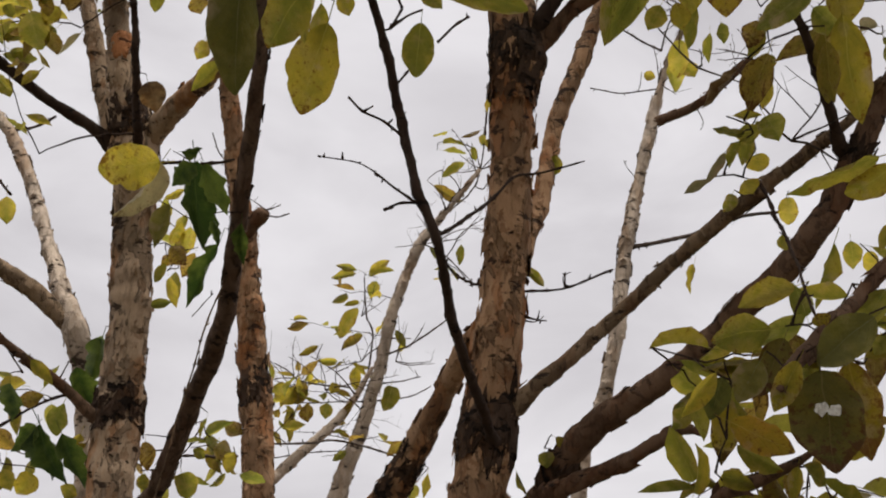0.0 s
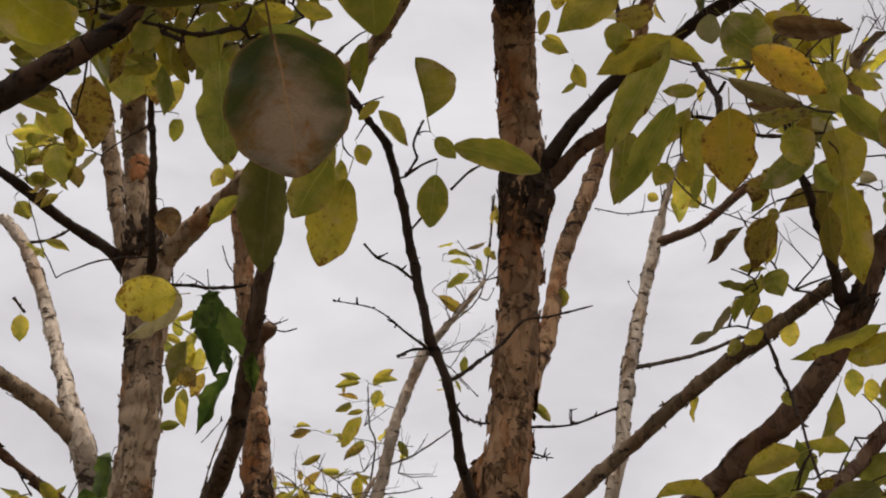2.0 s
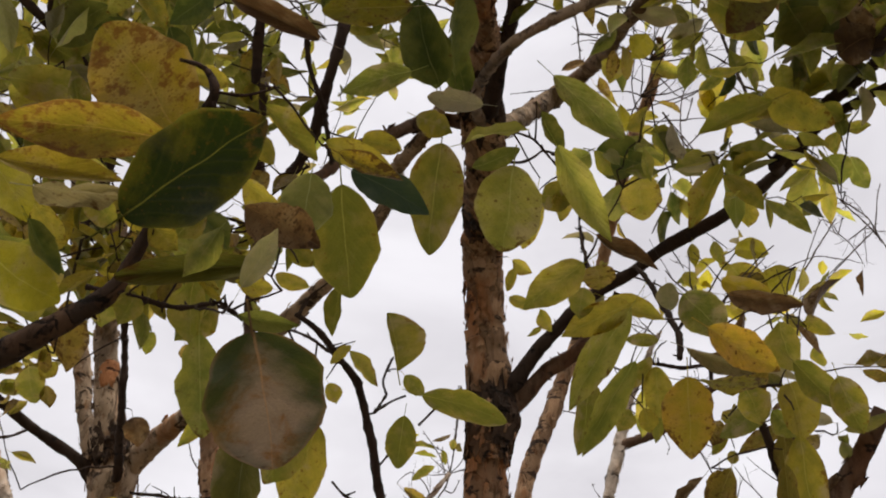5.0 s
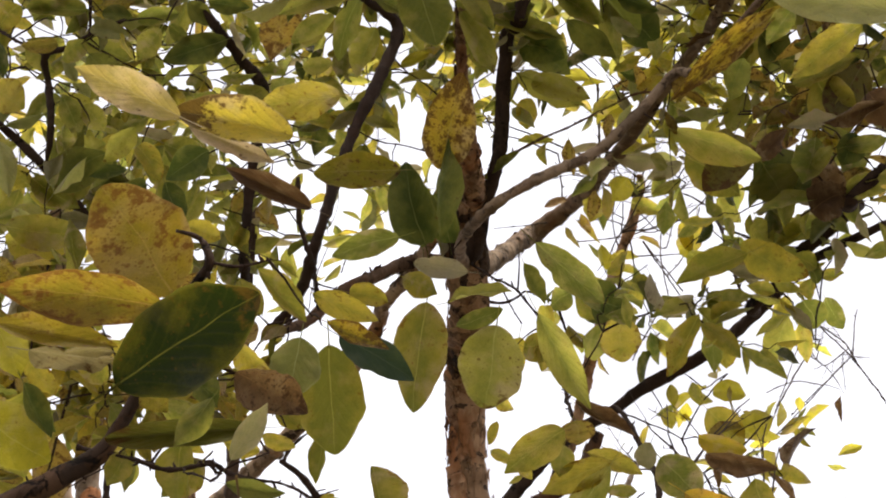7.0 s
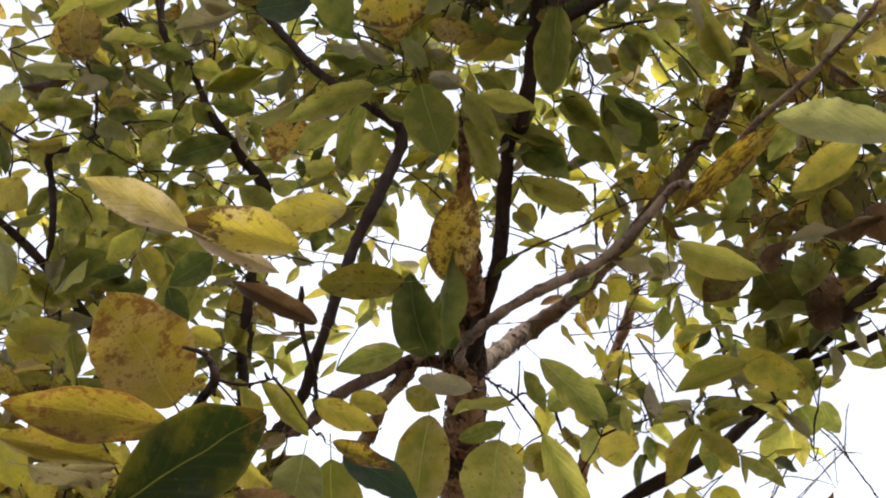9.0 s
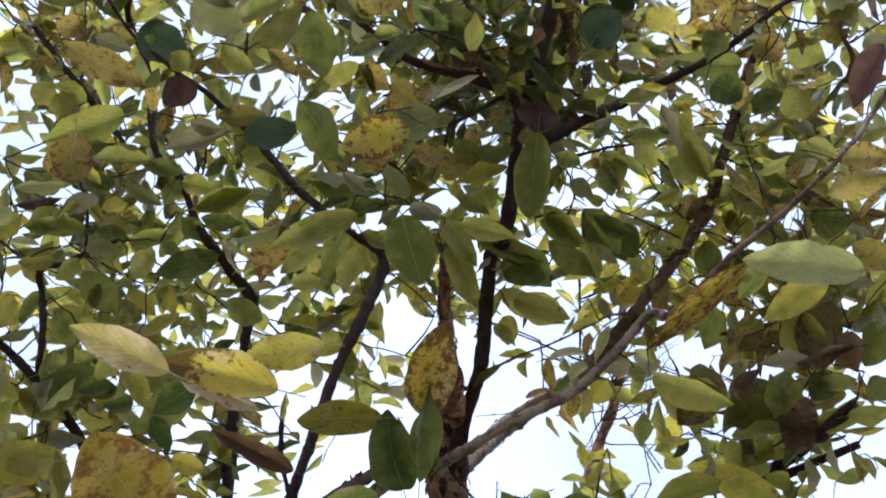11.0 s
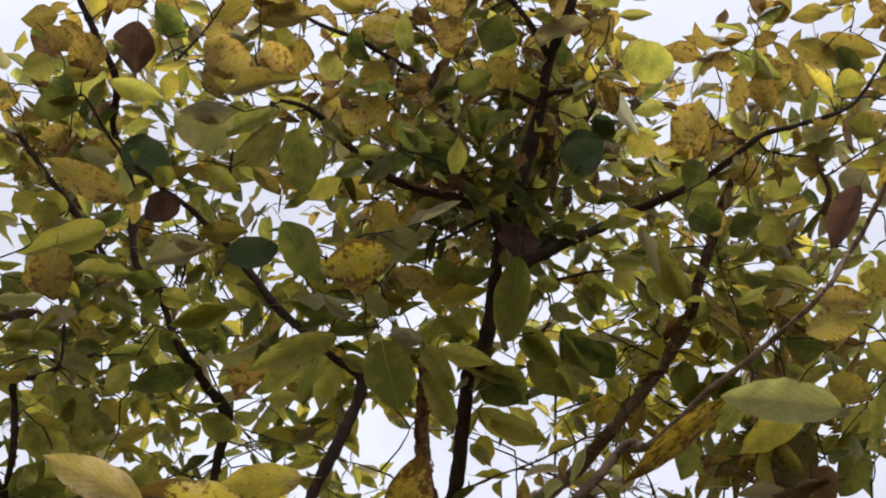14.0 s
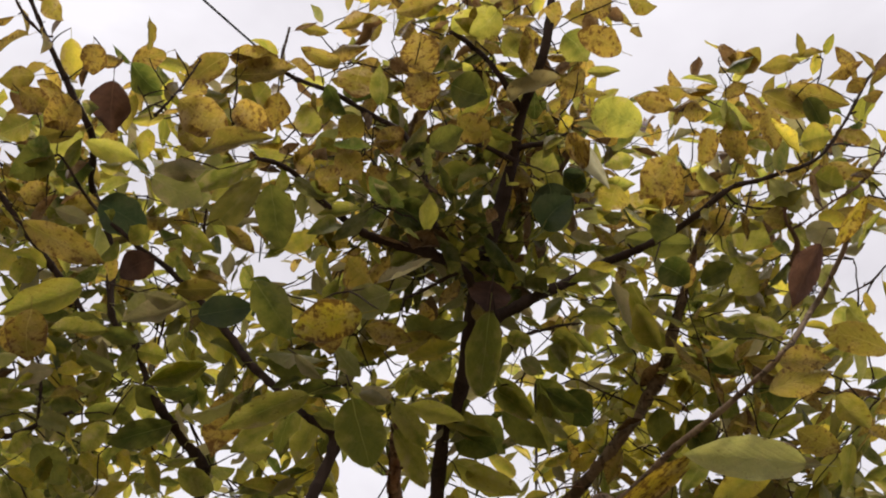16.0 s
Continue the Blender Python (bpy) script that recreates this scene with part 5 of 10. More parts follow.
# pale tree: trunk, limbs and main twigs
branch(pale, "trunk", white_bark, (0.128, 3, -0.05, 0.0336), (0.146, 3, 0.12, 0.028), (0.237, 2.98, 1.21, 0.0248), (0.345, 2.95, 2.419, 0.0194), (0.397, 2.92, 2.527, 0.0194), (0.44, 2.9, 2.7, 0.0173), (0.482, 2.9, 2.954, 0.0194), (0.532, 2.92, 3.167, 0.0151), (0.589, 2.94, 3.367, 0.018), (0.619, 2.93, 3.482, 0.0101), (0.664, 2.9, 3.595, 0.0072), (0.713, 2.86, 3.694, 0.005))
branch(pale, "limb", brown_bark, (0.589, 2.94, 3.367, 0.015), (0.594, 2.93, 3.361, 0.015), (0.702, 2.9, 3.392, 0.012), (0.809, 2.85, 3.467, 0.012), (0.853, 2.82, 3.503, 0.007))
branch(pale, "twig", twig_bark, (0.482, 2.9, 2.954, 0.007), (0.601, 2.95, 3.002, 0.006), (0.706, 3, 3.049, 0.006), (0.841, 3.02, 3.11, 0.005), (0.962, 3, 3.113, 0.004))
branch(pale, "twig", twig_bark, (0.622, 2.9, 3.576, 0.004), (0.556, 2.88, 3.601, 0.003), (0.499, 2.86, 3.626, 0.002))
branch(pale, "twig", twig_bark, (0.616, 2.931, 3.469, 0.002), (0.5, 2.898, 3.433, 0.002), (0.411, 2.878, 3.437, 0.002))
branch(pale, "twig", twig_bark, (0.624, 1.635, 3.694, 0.003), (0.645, 1.635, 3.567, 0.004), (0.645, 1.587, 3.394, 0.004), (0.637, 1.538, 3.263, 0.003), (0.657, 1.55, 3.247, 0.003))
branch(pale, "twig", twig_bark, (0.643, 1.635, 3.581, 0.002), (0.603, 1.637, 3.617, 0.002), (0.568, 1.637, 3.632, 0.001))
branch(pale, "twig", twig_bark, (0.395, 1.545, 3.869, 0.003), (0.388, 1.545, 3.72, 0.003), (0.385, 1.56, 3.598, 0.002))
branch(pale, "twig", twig_bark, (0.474, 1.248, 4.013, 0.002), (0.503, 1.207, 3.803, 0.002), (0.554, 1.169, 3.655, 0.003))
branch(pale, "twig", twig_bark, (0.535, 1.178, 3.626, 0.002), (0.514, 1.253, 3.661, 0.002), (0.483, 1.253, 3.747, 0.001))
branch(pale, "twig", twig_bark, (0.184, 1.837, 3.675, 0.001), (0.25, 1.837, 3.688, 0.001), (0.31, 1.836, 3.702, 0.002))
branch(pale, "twig", twig_bark, (0.34, 1.8, 3.898, 0.002), (0.343, 1.8, 3.822, 0.002), (0.342, 1.802, 3.708, 0.002))
branch(pale, "twig", twig_bark, (0.343, 1.8, 3.839, 0.002), (0.398, 1.801, 3.844, 0.002))
branch(pale, "twig", twig_bark, (0.801, 2.6, 4.07, 0.002), (0.767, 2.601, 4.069, 0.002), (0.706, 2.601, 3.959, 0.002), (0.665, 2.601, 3.874, 0.002))
branch(pale, "twig", twig_bark, (0.495, 2.411, 4.246, 0.002), (0.597, 2.411, 4.252, 0.002), (0.711, 2.411, 4.212, 0.002), (0.817, 2.4, 4.266, 0.002))
branch(pale, "twig", twig_bark, (0.686, 2.4, 4.165, 0.003), (0.729, 2.404, 4.074, 0.002), (0.774, 2.404, 3.97, 0.002))
branch(pale, "twig", twig_bark, (0.801, 2.6, 4.07, 0.002), (0.793, 2.6, 4.321, 0.002), (0.844, 2.6, 4.545, 0.002))
branch(pale, "twig", twig_bark, (0.481, 2.4, 4.148, 0.002), (0.636, 2.4, 4.183, 0.002), (0.817, 2.4, 4.266, 0.002))
branch(pale, "twig", twig_bark, (0.686, 2.4, 4.165, 0.002), (0.742, 2.4, 4.061, 0.002), (0.783, 2.4, 3.981, 0.002))
branch(pale, "twig", twig_bark, (0.744, 2.404, 4.04, 0.002), (0.803, 2.415, 4.121, 0.002), (0.88, 2.415, 4.332, 0.002))
branch(pale, "twig", twig_bark, (0.793, 2.6, 4.321, 0.002), (0.812, 2.598, 4.321, 0.002), (0.841, 2.598, 4.42, 0.002))
branch(pale, "twig", twig_bark, (0.657, 2.598, 3.998, 0.002), (0.739, 2.598, 3.962, 0.002), (0.801, 2.6, 4.07, 0.002))
branch(pale, "twig", twig_bark, (1.711, 3.205, 4.162, 0.003), (1.661, 3.205, 4.275, 0.003), (1.605, 3.205, 4.393, 0.003), (1.517, 3.2, 4.516, 0.003))
branch(pale, "twig", twig_bark, (1.611, 3.205, 4.38, 0.003), (1.446, 3.205, 4.213, 0.002), (1.347, 3.205, 4.115, 0.002))
branch(pale, "twig", twig_bark, (1.617, 3.205, 4.367, 0.003), (1.653, 3.204, 4.522, 0.002), (1.682, 3.204, 4.603, 0.002))
branch(pale, "twig", twig_bark, (1.292, 3.2, 4.126, 0.003), (1.398, 3.196, 4.299, 0.003), (1.484, 3.196, 4.428, 0.002))
branch(pale, "twig", twig_bark, (1.63, 3.205, 4.341, 0.003), (1.594, 3.19, 4.433, 0.003), (1.471, 3.19, 4.545, 0.003))
branch(pale, "twig", twig_bark, (1.2, 3.211, 3.952, 0.003), (1.363, 3.211, 4.119, 0.002), (1.574, 3.205, 4.343, 0.002))
branch(pale, "twig", twig_bark, (1.465, 3.196, 4.399, 0.002), (1.426, 3.188, 4.411, 0.002), (1.348, 3.188, 4.246, 0.002), (1.258, 3.188, 4.053, 0.002))
branch(pale, "twig", twig_bark, (1.274, 3.198, 4.202, 0.002), (1.382, 3.198, 4.255, 0.002), (1.482, 3.205, 4.25, 0.002))
branch(pale, "twig", twig_bark, (0.622, 2.9, 3.576, 0.003), (0.649, 2.88, 3.659, 0.002), (0.701, 2.86, 3.743, 0.002))
branch(pale, "twig", twig_bark, (0.532, 2.92, 3.167, 0.002), (0.507, 2.92, 3.202, 0.001), (0.496, 2.92, 3.229, 0.001))
branch(pale, "twig", twig_bark, (0.664, 2.9, 3.595, 0.002), (0.752, 2.88, 3.553, 0.001), (0.82, 2.86, 3.549, 0.001))
branch(pale, "twig", twig_bark, (0.702, 2.9, 3.392, 0.002), (0.721, 2.9, 3.343, 0.001), (0.711, 2.9, 3.315, 0.001))
# white tree: trunk, limbs and main twigs
branch(white, "trunk", white_bark, (-0.605, 2.75, -0.05, 0.0353), (-0.623, 2.75, 0.12, 0.0295), (-0.713, 2.73, 1.201, 0.0254), (-0.822, 2.7, 2.403, 0.023), (-0.835, 2.68, 2.532, 0.0238), (-0.864, 2.64, 2.636, 0.0303), (-0.915, 2.66, 2.753, 0.0197), (-0.971, 2.7, 2.876, 0.0164), (-1.041, 2.74, 3.038, 0.0172), (-1.123, 2.76, 3.207, 0.0156), (-1.213, 2.78, 3.314, 0.0148))
branch(white, "limb", grey_bark, (-0.86, 2.644, 2.625, 0.0204), (-0.951, 2.6, 2.705, 0.0221), (-1.022, 2.56, 2.745, 0.0204), (-1.083, 2.5, 2.767, 0.0179))
# far tree: trunk, limbs and main twigs
branch(far, "trunk", white_bark, (-0.576, 3.95, -0.05, 0.0517), (-0.557, 3.95, 0.12, 0.0433), (-0.464, 3.93, 1.239, 0.0372), (-0.352, 3.9, 2.479, 0.0334), (-0.315, 3.87, 2.619, 0.0258), (-0.265, 3.84, 2.742, 0.022), (-0.209, 3.8, 2.942, 0.019), (-0.177, 3.77, 3.09, 0.0182), (-0.126, 3.75, 3.246, 0.0152), (-0.075, 3.73, 3.363, 0.0182), (0.011, 3.7, 3.466, 0.0091), (0.128, 3.66, 3.608, 0.0061))
branch(far, "limb", white_bark, (-0.478, 3.1, 2.38, 0.018), (-0.537, 3.75, 2.551, 0.018), (-0.457, 3.78, 2.641, 0.017), (-0.372, 3.8, 2.73, 0.014), (-0.286, 3.82, 2.851, 0.01), (-0.233, 3.82, 2.949, 0.006))
branch(far, "twig", twig_bark, (-0.487, 3.1, 2.481, 0.003), (-0.367, 3.146, 2.497, 0.003), (-0.281, 3.189, 2.517, 0.003), (-0.189, 3.189, 2.494, 0.003), (-0.097, 3.189, 2.463, 0.002))
branch(far, "twig", twig_bark, (-0.587, 2.567, 2.304, 0.003), (-0.495, 2.576, 2.305, 0.003), (-0.432, 2.498, 2.284, 0.003))
branch(far, "twig", twig_bark, (-0.008, 3.707, 3.443, 0.003), (0.109, 3.717, 3.573, 0.003), (0.147, 3.717, 3.753, 0.003), (0.159, 3.717, 3.987, 0.002))
branch(far, "twig", twig_bark, (-0.304, 3.8, 2.871, 0.003), (-0.47, 3.804, 2.894, 0.003), (-0.511, 3.804, 2.929, 0.002), (-0.557, 3.804, 2.957, 0.002))
branch(far, "twig", twig_bark, (-0.286, 3.82, 2.851, 0.003), (-0.353, 3.815, 2.929, 0.002), (-0.415, 3.815, 2.971, 0.002), (-0.444, 3.815, 2.987, 0.001))
branch(far, "twig", twig_bark, (-0.24, 3.822, 2.831, 0.003), (-0.359, 3.817, 2.827, 0.002), (-0.518, 3.817, 2.821, 0.002))
branch(far, "twig", twig_bark, (-0.202, 3.793, 2.975, 0.004), (-0.105, 3.776, 3.014, 0.003), (-0.026, 3.756, 3.06, 0.003), (0.024, 3.746, 3.099, 0.002))
branch(far, "twig", twig_bark, (-0.105, 3.776, 3.014, 0.002), (-0.083, 3.776, 3.042, 0.002), (-0.06, 3.776, 3.09, 0.001))
branch(far, "twig", twig_bark, (-0.268, 3.82, 2.884, 0.003), (-0.144, 3.824, 2.901, 0.002), (-0.075, 3.824, 2.917, 0.002))
branch(far, "twig", twig_bark, (-0.24, 3.822, 2.831, 0.003), (-0.104, 3.822, 2.848, 0.002), (-0.041, 3.822, 2.883, 0.002))
branch(far, "twig", twig_bark, (-0.25, 3.82, 2.916, 0.004), (-0.238, 3.836, 3.069, 0.003), (-0.263, 3.857, 3.155, 0.003), (-0.273, 3.867, 3.293, 0.002))
branch(far, "twig", twig_bark, (-0.293, 3.857, 2.673, 0.002), (-0.406, 3.858, 2.671, 0.002), (-0.552, 3.858, 2.651, 0.002))
branch(far, "twig", twig_bark, (-0.47, 3.804, 2.894, 0.002), (-0.485, 3.804, 2.963, 0.001), (-0.499, 3.804, 2.987, 0.001))
branch(far, "twig", twig_bark, (-0.353, 3.815, 2.929, 0.002), (-0.311, 3.815, 2.951, 0.001), (-0.289, 3.815, 2.967, 0.001))
branch(far, "twig", twig_bark, (-0.083, 3.824, 2.915, 0.002), (-0.092, 3.824, 2.94, 0.001))
branch(far, "twig", twig_bark, (0.115, 3.664, 3.592, 0.002), (0.09, 3.666, 3.678, 0.002), (0.031, 3.666, 3.773, 0.001))
branch(far, "twig", twig_bark, (0.128, 3.66, 3.608, 0.002), (0.1, 3.66, 3.693, 0.002), (0.012, 3.66, 3.715, 0.001))
branch(far, "twig", twig_bark, (0.011, 3.7, 3.296, 0.002), (0.03, 3.688, 3.322, 0.002), (0.069, 3.688, 3.385, 0.002), (0.161, 3.688, 3.449, 0.001))
branch(far, "twig", twig_bark, (0.011, 3.7, 3.466, 0.002), (0.031, 3.65, 3.494, 0.002), (0.097, 3.6, 3.532, 0.001))
branch(far, "twig", twig_bark, (-0.075, 3.73, 3.363, 0.003), (0.011, 3.7, 3.296, 0.002), (0.105, 3.7, 3.193, 0.002))
branch(far, "twig", twig_bark, (0.07, 3.714, 3.529, 0.002), (0.041, 3.715, 3.594, 0.002), (-0.008, 3.715, 3.638, 0.001))
branch(far, "twig", twig_bark, (0.109, 3.717, 3.573, 0.002), (0.14, 3.717, 3.562, 0.002), (0.165, 3.717, 3.613, 0.001))
# leaves of the pear tree, one by one
leaf(pear, "pale", (-0.579, 2.183, 2.813), (-0.677, 2.223, 2.712), 0.059, 177)
leaf(pear, "yellow", (-0.147, 1.283, 2.516), (-0.182, 1.337, 2.413), 0.070, -157, shape=(0.1, 0.1, 0.15, 0.3, 0.1, 0.03, 1, 0.6, 0.18))
leaf(pear, "yellow", (-0.164, 1.18, 2.512), (-0.166, 1.218, 2.44), 0.033, -153)
leaf(pear, "yellow", (-0.03, 1.387, 2.591), (-0.038, 1.415, 2.52), 0.047, -167, shape=(0.05, 0.1, 0.2, 0.3, 0.1, 0.02, 0.95, 0.58, 0.1))
leaf(pear, "moss", (-0.416, 1.653, 2.446), (-0.437, 1.664, 2.377), 0.039, -136, shape=(0.8, 0.2, 0.5, 0.6, 0.5, 0.05, 0.8, 0.7, 0.4))
leaf(pear, "vine", (-0.365, 1.479, 2.44), (-0.335, 1.479, 2.446), 0.028, 129)
leaf(pear, "yellow", (0.138, 3.563, 3.69), (0.13, 3.58, 3.656), 0.027, -148)
leaf(pear, "yellow", (0.146, 1.921, 2.456), (0.174, 1.929, 2.428), 0.018, 115)
leaf(pear, "yellow", (0.214, 2.003, 2.729), (0.205, 2.026, 2.692), 0.033, -167)
leaf(pear, "green", (0.162, 1.886, 2.124), (0.164, 1.887, 2.097), 0.026, -169)
leaf(pear, "spotted", (0.178, 1.864, 2.141), (0.203, 1.868, 2.123), 0.018, 124)
leaf(pear, "green", (0.118, 1.917, 2.1), (0.137, 1.923, 2.059), 0.018, 164)
leaf(pear, "yellow", (0.502, 2.198, 3.086), (0.505, 2.256, 3.028), 0.049, -176)
leaf(pear, "yellow", (0.525, 2.203, 3.07), (0.542, 2.215, 3.041), 0.038, 140)
leaf(pear, "yellow", (0.219, 1.252, 2.573), (0.205, 1.29, 2.486), 0.038, -162)
leaf(pear, "yellow", (0.294, 1.349, 2.592), (0.279, 1.374, 2.569), 0.032, -138)
leaf(pear, "yellow", (0.313, 1.344, 2.592), (0.324, 1.368, 2.565), 0.029, 161)
leaf(pear, "yellow", (0.356, 1.422, 2.644), (0.352, 1.46, 2.597), 0.024, -136)
leaf(pear, "yellow", (0.465, 1.759, 2.836), (0.468, 1.799, 2.8), 0.023, -164)
leaf(pear, "green", (0.461, 1.667, 2.792), (0.468, 1.693, 2.767), 0.026, 171)
leaf(pear, "spotted", (0.444, 1.418, 2.617), (0.433, 1.442, 2.586), 0.034, -144)
leaf(pear, "yellow", (0.472, 1.465, 2.591), (0.47, 1.48, 2.577), 0.019, -147)
leaf(pear, "rusty", (0.404, 1.321, 2.487), (0.404, 1.363, 2.433), 0.036, -166, shape=(0.15, 0.15, 0.15, 0.4, 0.1, 0.03, 0.8, 0.66, 0.5))
leaf(pear, "yellow", (0.433, 1.376, 2.499), (0.431, 1.406, 2.463), 0.021, -166)
leaf(pear, "spotted", (0.543, 1.433, 2.611), (0.55, 1.484, 2.521), 0.042, -141)
leaf(pear, "green", (0.52, 1.404, 2.629), (0.56, 1.409, 2.59), 0.043, 130)
leaf(pear, "pale", (0.383, 1.441, 2.417), (0.353, 1.457, 2.375), 0.022, -141)
leaf(pear, "pale", (0.362, 1.463, 2.386), (0.33, 1.477, 2.372), 0.015, -98)
leaf(pear, "yellow", (0.451, 1.681, 2.478), (0.438, 1.695, 2.454), 0.022, -140)
leaf(pear, "yellow", (0.423, 1.503, 2.407), (0.433, 1.505, 2.387), 0.033, 129)
leaf(pear, "yellow", (0.426, 1.464, 2.459), (0.416, 1.484, 2.419), 0.022, -137)
leaf(pear, "yellow", (0.438, 1.481, 2.437), (0.445, 1.491, 2.415), 0.035, 176)
leaf(pear, "yellow", (0.404, 1.456, 2.483), (0.44, 1.44, 2.476), 0.016, 76)
leaf(pear, "yellow", (0.436, 1.452, 2.474), (0.431, 1.463, 2.449), 0.012, -160)
leaf(pear, "yellow", (0.489, 1.19, 2.27), (0.389, 1.225, 2.239), 0.044, -176)
leaf(pear, "yellow", (0.501, 1.191, 2.257), (0.459, 1.232, 2.244), 0.036, -133)
leaf(pear, "yellow", (0.567, 1.594, 2.353), (0.536, 1.621, 2.26), 0.04, -56)
leaf(pear, "yellow", (0.526, 2.321, 2.647), (0.52, 2.354, 2.592), 0.026, -102)
leaf(pear, "yellow", (0.435, 1.411, 2.277), (0.443, 1.419, 2.26), 0.015, 156)
leaf(pear, "yellow", (0.381, 1.212, 2.12), (0.314, 1.199, 2.09), 0.038, -102, shape=(0.8, 0.1, 0.3, 0.5, 0.3, 0.05, 0.88, 0.62, 0.2))
leaf(pear, "olive", (0.408, 1.362, 2.117), (0.377, 1.385, 2.052), 0.043, -117, shape=(0.1, 0.12, 0.15, 0.25, 0.1, 0, 0.86, 0.64, 0.25))
leaf(pear, "yellow", (0.365, 1.264, 2.091), (0.304, 1.294, 2.088), 0.046, -111, shape=(0.1, 0.35, 0.3, 0.5, 0.3, 0.05, 0.88, 0.62, 0.3))
leaf(pear, "yellow", (0.323, 1.367, 2.076), (0.28, 1.379, 2.025), 0.031, -104, shape=(0.1, 1.05, 0.2, 0.35, 0.1, 0.03, 0.88, 0.66, 0.25))
leaf(pear, "dark", (0.335, 1.385, 2.076), (0.317, 1.395, 2.026), 0.034, -112, shape=(0.1, 0.12, 0.15, 0.25, 0.1, 0, 0.86, 0.64, 0.25))
leaf(pear, "scorched", (0.352, 1.426, 2.064), (0.337, 1.445, 1.984), 0.036, -131, shape=(0.2, 0.15, 0.2, 0.4, 0.2, 0.04, 0.88, 0.74, 0.35))
leaf(pear, "moss", (0.344, 1.245, 2.047), (0.323, 1.281, 2.012), 0.038, -135, shape=(0.1, 0.12, 0.15, 0.25, 0.1, 0, 0.86, 0.64, 0.25))
leaf(pear, "yellow", (0.371, 1.2, 2.03), (0.349, 1.234, 1.986), 0.031, -134, shape=(0.1, 0.12, 0.15, 0.25, 0.1, 0, 0.86, 0.64, 0.25))
leaf(pear, "moss", (0.467, 1.224, 2.089), (0.402, 1.236, 2.038), 0.049, -101, shape=(0.15, 0.3, 0.3, 0.4, 0.2, 0.05, 0.92, 0.58, 0.1))
leaf(pear, "olive", (0.406, 1.239, 2.034), (0.417, 1.267, 1.928), 0.081, 178, shape=(0.1, 0.1, 0.2, 0.3, 0.1, 0, 0.85, 0.6, 0.4))
leaf(pear, "amber", (0.444, 1.259, 2.051), (0.467, 1.297, 1.95), 0.053, 169, shape=(0.1, 0.12, 0.15, 0.25, 0.1, 0, 0.86, 0.64, 0.25))
leaf(pear, "orange", (0.324, 1.323, 2.002), (0.387, 1.304, 1.961), 0.040, 103, shape=(0.1, 0.12, 0.15, 0.25, 0.1, 0, 0.86, 0.64, 0.25))
leaf(pear, "yellow", (0.349, 1.403, 1.998), (0.4, 1.402, 1.966), 0.033, 110, shape=(1.05, 0.1, 0.2, 0.35, 0.1, 0.03, 0.88, 0.66, 0.25))
leaf(pear, "rusty", (0.413, 1.267, 2.099), (0.432, 1.259, 2.106), 0.018, 113)
leaf(pear, "green", (0.514, 1.298, 2.154), (0.484, 1.315, 2.099), 0.037, -115)
leaf(pear, "green", (0.536, 1.376, 2.126), (0.524, 1.393, 2.108), 0.025, -118)
leaf(pear, "yellow", (0.419, 1.407, 1.973), (0.411, 1.418, 1.935), 0.019, -123)
leaf(pear, "yellow", (0.343, 1.465, 1.977), (0.377, 1.452, 1.959), 0.024, 111)
leaf(pear, "mouldy", (-0.168, 0.745, 2.322), (-0.145, 0.816, 2.222), 0.114, 157, bare=True, shape=(0.1, 0.1, 0.2, 0.25, 0, -0.03, 0.92, 0.5, 0.22))
leaf(pear, "green", (-0.246, 0.899, 2.414), (-0.237, 0.944, 2.317), 0.053, 160, shape=(0.12, 0.1, 0.25, 0.35, 0.1, 0, 0.98, 0.56, 0))
leaf(pear, "moss", (-0.182, 0.892, 2.309), (-0.191, 0.953, 2.2), 0.056, 179, bare=True, shape=(0.7, 0.15, 0.3, 0.4, 0.3, 0.04, 0.92, 0.6, 0.2))
leaf(pear, "yellow", (-0.142, 1.012, 2.37), (-0.181, 1.046, 2.316), 0.051, -145, shape=(0.1, 0.12, 0.15, 0.25, 0.1, 0, 0.86, 0.64, 0.25))
leaf(pear, "yellow", (-0.157, 1.283, 2.547), (-0.169, 1.332, 2.49), 0.031, 176)
leaf(pear, "yellow", (-0.113, 0.928, 2.647), (-0.1, 1.043, 2.563), 0.085, 171, shape=(0.05, 0.1, 0.2, 0.3, 0.1, 0.02, 0.95, 0.58, 0.1))
leaf(pear, "yellow", (-0.13, 1.272, 2.735), (-0.138, 1.305, 2.672), 0.029, -142)
leaf(pear, "yellow", (0.005, 0.963, 2.748), (-0.006, 1.026, 2.619), 0.072, -171, shape=(0.15, 0.2, 0.2, 0.4, 0.1, 0.03, 0.8, 0.62, 0))
leaf(pear, "green", (0.096, 0.968, 2.72), (0.087, 1.049, 2.645), 0.087, -170, shape=(0.05, 0.08, 0.25, 0.25, 0, 0, 0.92, 0.52, 0.12))
leaf(pear, "yellow", (0.174, 1.36, 2.999), (0.157, 1.438, 2.939), 0.049, -156)
leaf(pear, "green", (0.128, 0.818, 2.624), (0.19, 0.869, 2.531), 0.038, 147, shape=(0.2, 0.15, 0.2, 0.4, 0.2, 0.04, 0.88, 0.74, 0.35))
leaf(pear, "yellow", (0.192, 1.193, 2.874), (0.189, 1.225, 2.834), 0.039, -172)
leaf(pear, "yellow", (0.377, 1.487, 3.156), (0.393, 1.559, 3.103), 0.080, -179, shape=(0.05, 0.1, 0.2, 0.3, 0.1, 0.02, 0.95, 0.58, 0.1))
leaf(pear, "brown", (0.176, 0.886, 2.554), (0.245, 0.894, 2.513), 0.032, 128)
